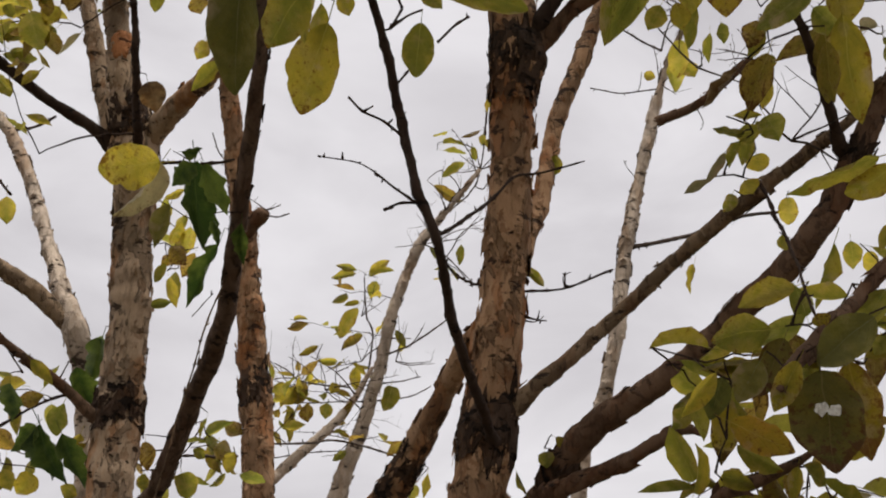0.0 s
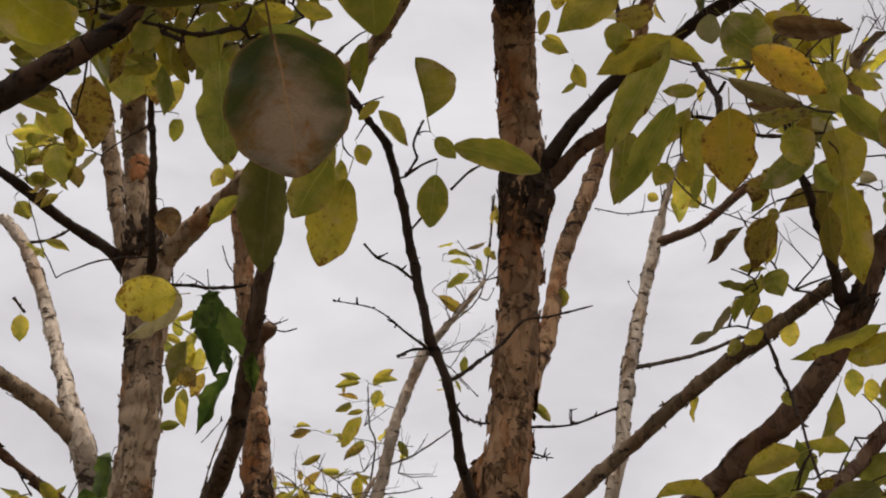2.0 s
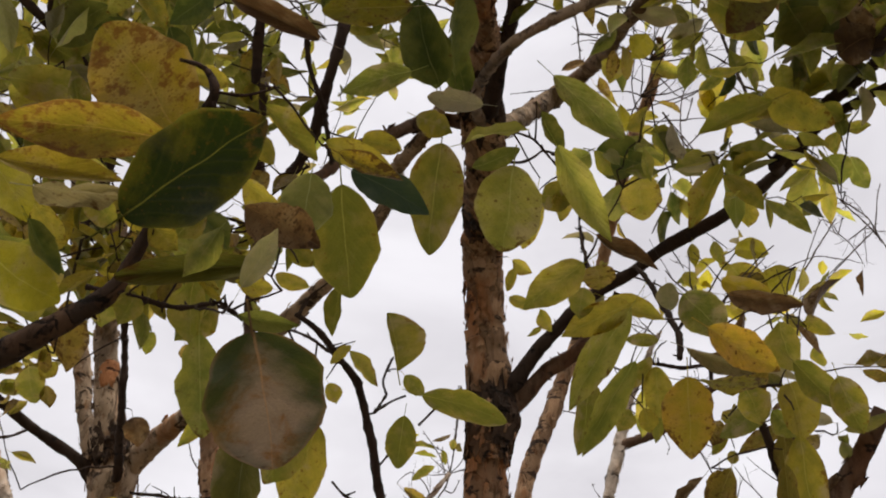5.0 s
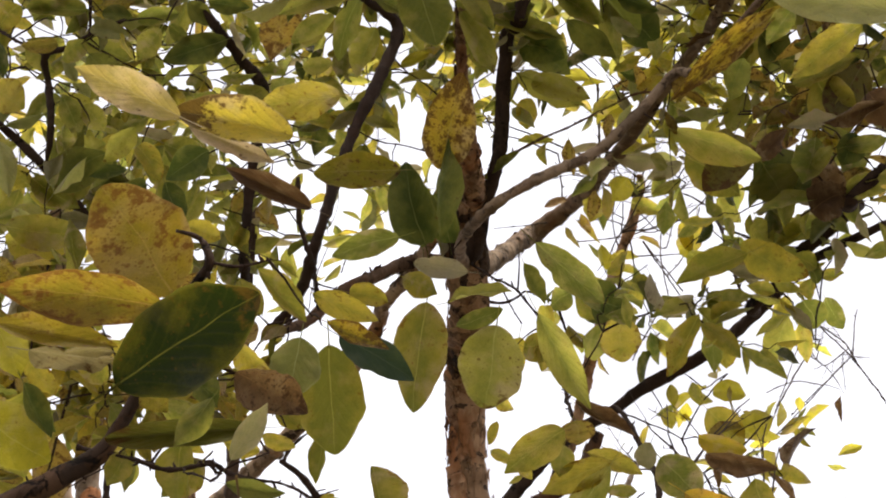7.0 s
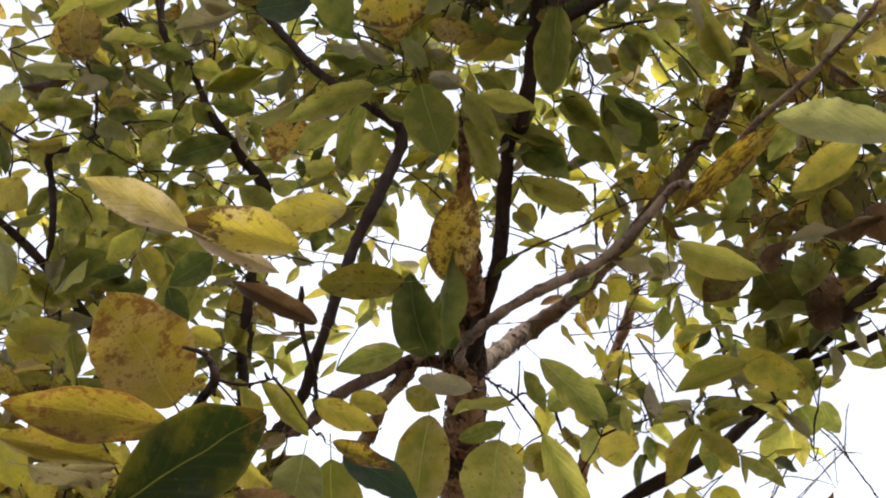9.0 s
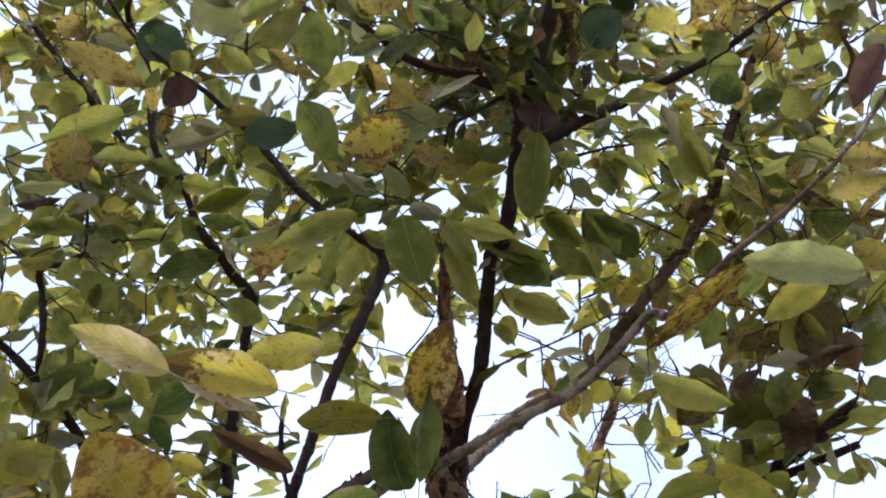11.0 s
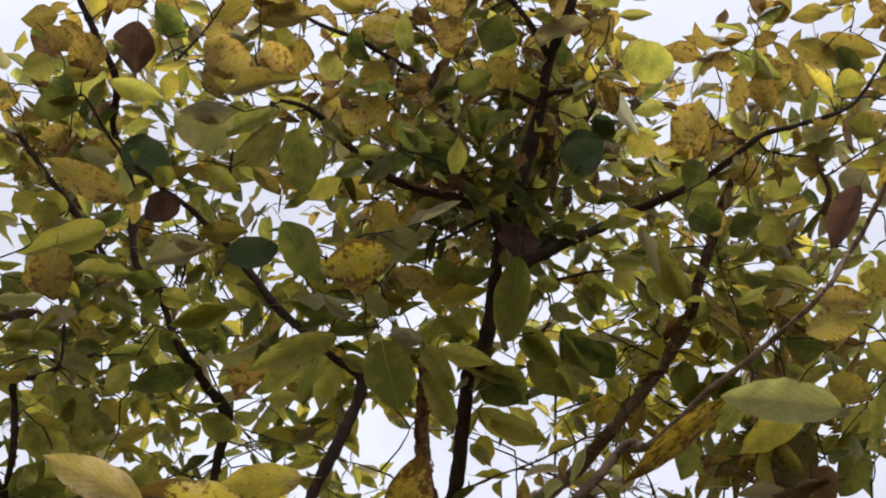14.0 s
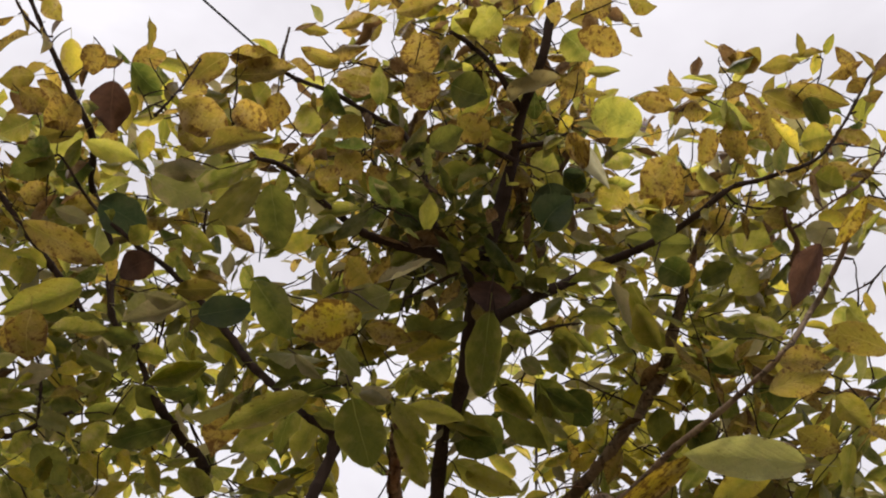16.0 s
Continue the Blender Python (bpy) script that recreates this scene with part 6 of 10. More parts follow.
leaf(pear, "yellow", (0.163, 0.898, 2.522), (0.098, 0.935, 2.483), 0.044, -134, shape=(0.15, 0.15, 0.15, 0.4, 0.1, 0.03, 0.8, 0.66, 0.5))
leaf(pear, "yellow", (0.105, 1.162, 2.653), (0.14, 1.167, 2.64), 0.018, 142)
leaf(pear, "yellow", (0.111, 1.137, 2.684), (0.102, 1.154, 2.657), 0.015, -141)
leaf(pear, "yellow", (0.168, 1.333, 2.75), (0.187, 1.357, 2.726), 0.027, 150)
leaf(pear, "yellow", (0.171, 1.348, 2.728), (0.15, 1.36, 2.718), 0.012, -136)
leaf(pear, "yellow", (0.19, 1.062, 2.604), (0.184, 1.08, 2.568), 0.036, -166)
leaf(pear, "spotted", (0.216, 1.124, 2.682), (0.223, 1.14, 2.655), 0.047, 174)
leaf(pear, "yellow", (0.248, 1.071, 2.587), (0.163, 1.1, 2.554), 0.042, -127, shape=(0.15, 0.15, 0.15, 0.4, 0.1, 0.03, 0.8, 0.66, 0.5))
leaf(pear, "yellow", (0.239, 1.166, 2.66), (0.316, 1.177, 2.635), 0.038, 131, shape=(0.1, 1.05, 0.2, 0.35, 0.1, 0.03, 0.88, 0.66, 0.25))
leaf(pear, "green", (0.247, 1.061, 2.576), (0.179, 1.173, 2.489), 0.045, -146, shape=(0.2, 0.15, 0.2, 0.4, 0.2, 0.07, 0.88, 0.74, 0.35))
leaf(pear, "green", (0.27, 1.172, 2.566), (0.206, 1.259, 2.469), 0.045, -142, shape=(0.15, 0.5, 0.2, 0.4, 0.2, 0.05, 0.86, 0.7, 0.4))
leaf(pear, "yellow", (0.323, 1.309, 2.659), (0.28, 1.366, 2.621), 0.035, -151)
leaf(pear, "yellow", (0.333, 1.296, 2.678), (0.285, 1.304, 2.683), 0.022, -135)
leaf(pear, "yellow", (0.501, 2.142, 3.086), (0.5, 2.199, 3.028), 0.046, -158)
leaf(pear, "yellow", (0.331, 1.318, 2.647), (0.338, 1.36, 2.586), 0.046, -177, shape=(0.1, 0.12, 0.15, 0.25, 0.1, 0, 0.86, 0.64, 0.25))
leaf(pear, "orange", (0.304, 1.049, 2.471), (0.305, 1.082, 2.38), 0.064, -168, shape=(0.1, 0.12, 0.15, 0.25, 0.1, 0, 0.86, 0.64, 0.25))
leaf(pear, "pale", (0.29, 1.042, 2.601), (0.298, 1.065, 2.576), 0.03, -178)
leaf(pear, "green", (0.288, 0.965, 2.532), (0.333, 0.977, 2.487), 0.052, 137, shape=(0.05, 0.08, 0.25, 0.25, 0, 0, 0.92, 0.52, 0.12))
leaf(pear, "orange", (0.309, 0.955, 2.481), (0.388, 0.971, 2.436), 0.051, 135, shape=(0.15, 0.5, 0.3, 0.5, 0.2, 0.05, 0.86, 0.6, 0.3))
leaf(pear, "orange", (0.38, 1.106, 2.654), (0.441, 1.101, 2.634), 0.035, 130, shape=(0.6, 0.3, 0.5, -0.7, 0.4, 0.05, 0.86, 0.66, 0.3))
leaf(pear, "brown", (0.359, 1.022, 2.572), (0.441, 0.999, 2.546), 0.031, 127, shape=(0.7, 0.6, 0.2, -0.55, 0.2, 0.04, 0.86, 0.7, 0.35))
leaf(pear, "tan", (0.302, 1.03, 2.5), (0.386, 1.045, 2.477), 0.033, 132, shape=(1.05, 0.1, 0.2, 0.35, 0.1, 0.03, 0.88, 0.66, 0.25))
leaf(pear, "brown", (0.396, 1.287, 2.651), (0.465, 1.267, 2.633), 0.020, 123, shape=(0.35, 0.25, 0.3, 0.5, 0.5, 0.06, 0.92, 0.72, 0.3))
leaf(pear, "rusty", (0.33, 1.094, 2.494), (0.404, 1.065, 2.48), 0.032, 73)
leaf(pear, "yellow", (0.464, 1.155, 2.624), (0.49, 1.189, 2.567), 0.064, 168)
leaf(pear, "yellow", (0.459, 1.116, 2.539), (0.521, 1.127, 2.472), 0.046, 143)
leaf(pear, "yellow", (0.495, 1.075, 2.495), (0.528, 1.111, 2.436), 0.045, 155)
leaf(pear, "yellow", (0.505, 1.272, 2.599), (0.522, 1.303, 2.527), 0.059, 165)
leaf(pear, "yellow", (0.413, 1.181, 2.538), (0.435, 1.204, 2.494), 0.047, 172)
leaf(pear, "green", (0.482, 1.293, 2.58), (0.417, 1.341, 2.547), 0.042, -126, shape=(0.1, 0.12, 0.15, 0.25, 0.1, 0, 0.86, 0.64, 0.25))
leaf(pear, "yellow", (0.502, 1.26, 2.513), (0.534, 1.336, 2.398), 0.055, 179, shape=(0.2, 0.15, 0.2, 0.4, 0.2, 0.04, 0.88, 0.74, 0.35))
leaf(pear, "spotted", (0.468, 1.237, 2.457), (0.477, 1.265, 2.386), 0.032, 168)
leaf(pear, "yellow", (0.456, 1.438, 2.614), (0.434, 1.455, 2.578), 0.028, -115)
leaf(pear, "spotted", (0.412, 1.289, 2.475), (0.39, 1.336, 2.417), 0.041, -131)
leaf(pear, "brown", (0.386, 1.338, 2.484), (0.343, 1.385, 2.451), 0.028, -97)
leaf(pear, "yellow", (0.407, 1.412, 2.443), (0.417, 1.427, 2.422), 0.035, 161)
leaf(pear, "green", (0.432, 1.402, 2.45), (0.447, 1.404, 2.413), 0.038, 122)
leaf(pear, "green", (0.407, 1.417, 2.433), (0.366, 1.427, 2.446), 0.018, -74)
leaf(pear, "yellow", (0.393, 1.398, 2.41), (0.379, 1.413, 2.377), 0.021, -118)
leaf(pear, "yellow", (-0.041, 1.177, 2.542), (-0.057, 1.138, 2.606), 0.082, -161, shape=(1.35, 0.1, 0.2, 0.5, 0.1, 0.05, 1.1, 0.6, 0))
leaf(pear, "yellow", (-0.032, 1.429, 2.684), (-0.001, 1.45, 2.66), 0.028, 131)
leaf(pear, "yellow", (-0.007, 1.245, 2.546), (0.106, 1.244, 2.508), 0.043, 122, shape=(0.12, 0.1, 0.25, 0.35, 0.1, -0.09, 0.98, 0.56, 0))
leaf(pear, "yellow", (-0.115, 1.359, 2.681), (-0.071, 1.378, 2.633), 0.027, 156)
leaf(pear, "yellow", (-0.146, 1.402, 2.65), (-0.133, 1.422, 2.627), 0.027, 139)
leaf(pear, "yellow", (-0.11, 1.291, 2.649), (-0.137, 1.302, 2.624), 0.016, -140)
leaf(pear, "yellow", (-0.271, 0.946, 2.515), (-0.269, 0.976, 2.448), 0.053, 167)
leaf(pear, "olive", (-0.186, 0.88, 2.492), (-0.342, 0.881, 2.472), 0.035, -127, shape=(0.75, 0.5, 0.35, -0.5, 0.25, 0.03, 0.92, 0.62, 0.3))
leaf(pear, "pale", (-0.185, 0.756, 2.378), (-0.152, 0.718, 2.42), 0.026, 164)
leaf(pear, "brown", (-0.204, 0.824, 2.528), (-0.124, 0.852, 2.497), 0.057, 124, shape=(0.5, 0.3, 0.9, 0.6, 0.5, 0, 0.9, 0.55, 0.3))
leaf(pear, "yellow", (-0.164, 0.896, 2.529), (-0.133, 0.911, 2.515), 0.026, 141)
leaf(pear, "yellow", (-0.179, 0.924, 2.492), (-0.221, 0.919, 2.498), 0.023, -133)
leaf(pear, "yellow", (-0.18, 0.94, 2.52), (-0.142, 0.956, 2.518), 0.02, 138)
leaf(pear, "dark", (-0.198, 0.831, 2.395), (-0.137, 0.843, 2.394), 0.026, 114)
leaf(pear, "green", (-0.433, 1.174, 3.213), (-0.366, 1.196, 3.213), 0.07, 129)
leaf(pear, "rusty", (-0.037, 0.864, 2.887), (-0.15, 0.861, 2.87), 0.052, -133, shape=(0.05, 0.1, 0.2, 0.3, 0.1, 0.02, 0.95, 0.58, 0.1))
leaf(pear, "dark", (-0.001, 0.936, 2.826), (-0.031, 0.862, 2.901), 0.063, -172)
leaf(pear, "dark", (0.02, 0.938, 2.84), (0.024, 0.858, 2.95), 0.054, 129)
leaf(pear, "pale", (0.048, 0.823, 2.685), (-0.016, 0.831, 2.701), 0.028, -128, shape=(0.12, 0.1, 0.25, 0.35, 0.1, 0, 0.98, 0.56, 0))
leaf(pear, "green", (-0.035, 0.834, 2.744), (-0.115, 0.849, 2.72), 0.034, -132, shape=(0.1, 0.12, 0.15, 0.25, 0.1, 0.08, 0.86, 0.64, 0.25))
leaf(pear, "yellow", (-0.152, 1.085, 2.851), (-0.058, 1.093, 2.814), 0.040, 126, shape=(0.2, 0.15, 0.2, 0.4, 0.2, 0.04, 0.88, 0.74, 0.35))
leaf(pear, "rusty", (-0.107, 0.77, 2.56), (-0.039, 0.794, 2.545), 0.03, 124)
leaf(pear, "teal", (-0.096, 0.832, 2.589), (-0.01, 0.851, 2.546), 0.042, 126, shape=(0.1, 0.12, 0.15, 0.25, 0.1, -0.06, 0.86, 0.64, 0.25))
leaf(pear, "yellow", (-0.103, 1.112, 2.878), (-0.047, 1.124, 2.873), 0.035, 126)
leaf(pear, "yellow", (-0.028, 0.917, 2.75), (0.017, 0.922, 2.729), 0.036, 120)
leaf(pear, "green", (0.035, 0.966, 2.753), (0.114, 0.937, 2.752), 0.034, 73)
leaf(pear, "green", (0.045, 0.986, 2.729), (0.103, 0.958, 2.74), 0.026, 135)
leaf(pear, "green", (0.132, 0.838, 2.75), (0.221, 0.896, 2.707), 0.043, 144, shape=(0.12, 0.1, 0.25, 0.35, 0.1, 0, 0.98, 0.56, 0))
leaf(pear, "green", (0.159, 1.156, 2.989), (0.196, 1.204, 2.948), 0.037, 144)
leaf(pear, "dark", (0.292, 1.436, 3.16), (0.384, 1.432, 3.131), 0.085, 133)
leaf(pear, "yellow", (0.161, 1.203, 2.864), (0.204, 1.205, 2.854), 0.048, 131)
leaf(pear, "green", (0.337, 1.64, 3.219), (0.39, 1.636, 3.191), 0.075, 115)
leaf(pear, "yellow", (0.504, 1.934, 3.589), (0.567, 1.92, 3.58), 0.057, 137)
leaf(pear, "yellow", (0.534, 1.228, 3.113), (0.649, 1.25, 3.074), 0.064, 137)
leaf(pear, "pale", (0.382, 1.432, 3.526), (0.502, 1.44, 3.526), 0.053, 144)
leaf(pear, "bright", (0.425, 1.487, 3.517), (0.396, 1.524, 3.486), 0.061, -135)
leaf(pear, "bright", (0.391, 1.629, 3.6), (0.379, 1.674, 3.56), 0.053, -148)
leaf(pear, "yellow", (0.524, 1.863, 3.805), (0.596, 1.859, 3.776), 0.042, 136)
leaf(pear, "green", (0.55, 1.1, 3.174), (0.589, 1.145, 3.138), 0.088, 175)
leaf(pear, "brown", (0.623, 1.131, 3.108), (0.679, 1.09, 3.118), 0.069, 125)
leaf(pear, "green", (0.568, 1.222, 3.175), (0.594, 1.248, 3.129), 0.042, 157)
leaf(pear, "yellow", (0.689, 1.309, 3.254), (0.642, 1.361, 3.235), 0.066, -129)
leaf(pear, "yellow", (0.451, 1.244, 2.976), (0.409, 1.331, 2.912), 0.046, -112)
leaf(pear, "yellow", (0.611, 1.6, 3.19), (0.613, 1.636, 3.156), 0.041, -160)
leaf(pear, "green", (0.741, 1.507, 3.23), (0.768, 1.537, 3.188), 0.07, 169)
leaf(pear, "green", (0.731, 1.571, 3.242), (0.699, 1.65, 3.178), 0.06, -136)
leaf(pear, "yellow", (0.824, 1.73, 3.354), (0.838, 1.779, 3.283), 0.035, -169)
leaf(pear, "green", (0.884, 1.718, 3.417), (0.915, 1.735, 3.348), 0.046, 160)
leaf(pear, "yellow", (0.734, 1.431, 3.224), (0.733, 1.454, 3.187), 0.04, -149)
leaf(pear, "yellow", (0.745, 1.421, 3.222), (0.787, 1.406, 3.219), 0.029, 138)
leaf(pear, "yellow", (0.531, 1.531, 2.989), (0.597, 1.556, 2.934), 0.065, 138)
leaf(pear, "bright", (0.584, 1.648, 3.111), (0.646, 1.643, 3.1), 0.043, 119)
leaf(pear, "bright", (0.639, 1.51, 2.964), (0.572, 1.556, 2.955), 0.054, -124)
leaf(pear, "bright", (0.492, 1.681, 3.078), (0.506, 1.691, 3.046), 0.029, 135)
leaf(pear, "yellow", (0.544, 1.645, 3.126), (0.562, 1.661, 3.085), 0.025, 146)
leaf(pear, "yellow", (0.172, 1.77, 3.157), (0.213, 1.785, 3.138), 0.035, 126)
leaf(pear, "green", (0.319, 1.639, 3.333), (0.275, 1.657, 3.302), 0.058, -119)
leaf(pear, "bright", (0.504, 1.65, 3.123), (0.508, 1.668, 3.079), 0.025, 170)
leaf(pear, "yellow", (0.573, 1.555, 2.935), (0.547, 1.575, 2.924), 0.027, -128)
leaf(pear, "blushed", (-0.305, 0.748, 2.842), (-0.424, 0.688, 2.854), 0.050, -130, shape=(0.2, 0.15, 0.2, 0.4, 0.2, 0.04, 0.88, 0.74, 0.35))
leaf(pear, "scorched", (-0.172, 0.785, 2.857), (-0.321, 0.769, 2.875), 0.073, -134, shape=(0.75, 0.05, 0.15, 0.3, 0.1, 0.03, 0.9, 0.56, 0.05))
leaf(pear, "blushed", (-0.309, 0.808, 2.892), (-0.199, 0.848, 2.872), 0.034, 155, shape=(0.1, 1.05, 0.2, 0.35, 0.1, 0.03, 0.88, 0.66, 0.25))
leaf(pear, "yellow", (-0.119, 0.779, 2.93), (-0.224, 0.795, 2.92), 0.054, -138, shape=(0.1, 0.12, 0.15, 0.25, 0.1, 0, 0.86, 0.64, 0.25))
leaf(pear, "rusty", (0.016, 0.895, 2.922), (0.036, 0.782, 2.992), 0.070, 171, shape=(0.1, 0.12, 0.15, 0.25, 0.1, 0, 0.86, 0.64, 0.25))
leaf(pear, "dark", (-0.003, 0.965, 2.843), (-0.015, 0.905, 2.922), 0.048, -163)
leaf(pear, "dark", (0.043, 1.143, 3.012), (0.027, 1.079, 3.076), 0.046, -179)
leaf(pear, "green", (-0.033, 0.793, 3.214), (0.005, 0.861, 3.141), 0.078, 159, shape=(0.05, 0.08, 0.25, 0.25, 0, 0, 0.92, 0.52, 0.12))
leaf(pear, "green", (-0.1, 0.828, 3.248), (-0.229, 0.863, 3.191), 0.046, -139, shape=(0.15, 0.15, 0.15, 0.4, 0.1, 0.05, 0.8, 0.66, 0.5))
leaf(pear, "green", (-0.114, 0.95, 3.374), (-0.15, 1.047, 3.312), 0.048, 158)
leaf(pear, "green", (-0.094, 1.05, 3.41), (-0.121, 1.113, 3.347), 0.06, -162)
leaf(pear, "green", (0.056, 0.828, 3.245), (0.145, 0.839, 3.233), 0.039, 145)
leaf(pear, "green", (0.102, 1.031, 3.436), (0.225, 1.032, 3.382), 0.054, 101)
leaf(pear, "dark", (0.159, 1.068, 3.411), (0.23, 1.067, 3.378), 0.061, 143)
leaf(pear, "green", (0.153, 1.126, 3.401), (0.281, 1.159, 3.361), 0.055, 111)
leaf(pear, "green", (0.038, 0.86, 3.22), (0.095, 0.937, 3.172), 0.043, 143)
leaf(pear, "green", (0.178, 0.786, 3.431), (0.174, 0.889, 3.337), 0.064, -172, shape=(0.1, 0.1, 0.4, 0.3, 0, 0, 1, 0.44, 0))
leaf(pear, "green", (0.22, 0.998, 3.496), (0.303, 1.054, 3.462), 0.05, 143)
leaf(pear, "green", (0.302, 1.044, 3.548), (0.373, 1.093, 3.484), 0.072, 163)
leaf(pear, "dark", (0.238, 1.061, 3.472), (0.329, 1.101, 3.427), 0.051, 162)
leaf(pear, "yellow", (0.175, 1.15, 3.363), (0.178, 1.193, 3.33), 0.04, -163)
leaf(pear, "silver", (0.627, 0.732, 3.11), (0.435, 0.691, 3.069), 0.065, -131, shape=(0.25, 0.1, 0.3, 0.35, 0.2, 0.05, 0.9, 0.62, 0.3))
leaf(pear, "rusty", (0.472, 0.735, 3.114), (0.325, 0.836, 3.019), 0.039, -138, shape=(0.35, 0.25, 0.3, 0.5, 0.5, 0.1, 0.92, 0.72, 0.3))
leaf(pear, "yellow", (0.616, 0.804, 3.172), (0.532, 0.893, 3.15), 0.050, -135, shape=(0.2, 0.15, 0.2, 0.4, 0.2, 0.04, 0.88, 0.74, 0.35))
leaf(pear, "brown", (0.63, 0.749, 3.155), (0.536, 0.782, 3.15), 0.04, -87)
leaf(pear, "dark", (0.611, 1.124, 3.553), (0.668, 1.162, 3.493), 0.076, 156)
leaf(pear, "green", (0.581, 1.175, 3.44), (0.559, 1.249, 3.408), 0.053, -144)
leaf(pear, "yellow", (0.358, 0.921, 3.051), (0.473, 0.921, 3.005), 0.05, 160)
leaf(pear, "yellow", (0.411, 1.061, 3.152), (0.5, 1.096, 3.099), 0.074, 154)
leaf(pear, "brown", (0.497, 0.99, 3.075), (0.538, 0.956, 3.108), 0.036, 139)
leaf(pear, "dark", (0.543, 1.104, 3.204), (0.627, 1.122, 3.144), 0.095, 139)
leaf(pear, "brown", (0.63, 1.124, 3.184), (0.695, 1.132, 3.144), 0.062, 144)
leaf(pear, "yellow", (0.615, 0.977, 3.255), (0.663, 1.014, 3.173), 0.084, 168)
leaf(pear, "brown", (0.676, 0.911, 3.126), (0.594, 0.956, 3.126), 0.042, -138)
leaf(pear, "dark", (-0.341, 1.062, 3.369), (-0.446, 1.088, 3.336), 0.053, -137, shape=(0.1, 0.12, 0.15, 0.25, 0.1, 0, 0.86, 0.64, 0.25))
leaf(pear, "spotted", (-0.234, 0.931, 3.334), (-0.255, 1.016, 3.264), 0.067, -175)
leaf(pear, "green", (-0.215, 1.004, 3.304), (-0.166, 0.977, 3.326), 0.043, 137)
leaf(pear, "green", (-0.325, 1.132, 3.327), (-0.258, 1.146, 3.303), 0.049, 133)
leaf(pear, "green", (-0.353, 1.116, 3.332), (-0.291, 1.11, 3.343), 0.025, 153)
leaf(pear, "green", (-0.423, 1.127, 3.179), (-0.354, 1.144, 3.171), 0.049, 142)
leaf(pear, "yellow", (-0.325, 1.259, 3.145), (-0.289, 1.306, 3.105), 0.033, 158)
leaf(pear, "yellow", (-0.293, 1.273, 3.132), (-0.31, 1.293, 3.11), 0.028, -143)
leaf(pear, "green", (-0.431, 1.299, 3.261), (-0.486, 1.27, 3.256), 0.043, -139)
leaf(pear, "green", (-0.232, 1.094, 3.489), (-0.299, 1.135, 3.452), 0.039, -140)
leaf(pear, "green", (0.538, 1.075, 3.688), (0.482, 1.052, 3.723), 0.05, -152)
leaf(pear, "yellow", (0.479, 0.933, 3.661), (0.541, 1.002, 3.609), 0.062, 168)
leaf(pear, "spotted", (0.606, 1.054, 3.668), (0.701, 1.02, 3.653), 0.047, 144)
leaf(pear, "dark", (0.723, 1.023, 3.556), (0.801, 1.022, 3.547), 0.073, 146)
leaf(pear, "bright", (0.512, 1.526, 3.841), (0.638, 1.517, 3.825), 0.063, 137)
leaf(pear, "bright", (0.608, 1.111, 3.656), (0.623, 1.15, 3.619), 0.039, 170)
leaf(pear, "bright", (0.44, 1.479, 3.858), (0.483, 1.516, 3.827), 0.042, 155)
leaf(pear, "dark", (0.636, 1.033, 3.402), (0.659, 1.008, 3.406), 0.029, 142)
leaf(pear, "spotted", (-0.655, 0.549, 3.909), (-0.628, 0.601, 3.906), 0.048, 162)
leaf(pear, "spotted", (-0.644, 0.635, 3.767), (-0.7, 0.634, 3.739), 0.053, -148)
leaf(pear, "yellow", (-0.594, 0.591, 3.832), (-0.587, 0.658, 3.797), 0.043, 154)
leaf(pear, "spotted", (-0.536, 0.557, 3.764), (-0.533, 0.601, 3.734), 0.045, 173)
leaf(pear, "spotted", (-0.544, 0.615, 3.797), (-0.497, 0.616, 3.817), 0.026, 147)
leaf(pear, "spotted", (-0.446, 0.567, 3.781), (-0.448, 0.512, 3.803), 0.023, -119)
leaf(pear, "spotted", (-0.441, 0.639, 3.896), (-0.5, 0.663, 3.867), 0.048, -169)
leaf(pear, "dark", (-0.487, 0.62, 3.818), (-0.432, 0.679, 3.816), 0.063, 139)
leaf(pear, "plum", (-0.508, 0.632, 3.773), (-0.504, 0.705, 3.715), 0.076, 166, shape=(0.5, 0.4, 0.5, 0.5, 0.2, 0.03, 0.86, 0.6, 0.25))
leaf(pear, "spotted", (-0.646, 0.616, 3.691), (-0.589, 0.646, 3.675), 0.045, 141)
leaf(pear, "spotted", (-0.549, 0.616, 3.67), (-0.59, 0.641, 3.625), 0.06, -153)
leaf(pear, "yellow", (-0.626, 0.662, 3.667), (-0.671, 0.67, 3.629), 0.051, -148)
leaf(pear, "spotted", (-0.6, 0.66, 3.62), (-0.534, 0.652, 3.645), 0.04, 148)
leaf(pear, "green", (-0.547, 0.696, 3.7), (-0.614, 0.738, 3.659), 0.042, -170)
leaf(pear, "yellow", (-0.471, 0.656, 3.771), (-0.482, 0.713, 3.736), 0.046, -175)
leaf(pear, "yellow", (-0.445, 0.706, 3.743), (-0.454, 0.757, 3.716), 0.042, 173)
leaf(pear, "green", (-0.514, 0.642, 3.596), (-0.431, 0.678, 3.61), 0.039, 154)
leaf(pear, "dark", (-0.586, 0.675, 3.617), (-0.636, 0.704, 3.562), 0.062, -168)
leaf(pear, "dark", (-0.598, 0.773, 3.681), (-0.534, 0.772, 3.697), 0.059, 139)
leaf(pear, "teal", (-0.5, 0.769, 3.597), (-0.415, 0.791, 3.567), 0.076, 140, shape=(0.05, 0.08, 0.25, 0.25, 0, 0, 0.92, 0.52, 0.12))
leaf(pear, "spotted", (-0.34, 0.682, 3.983), (-0.416, 0.728, 3.93), 0.056, -147)
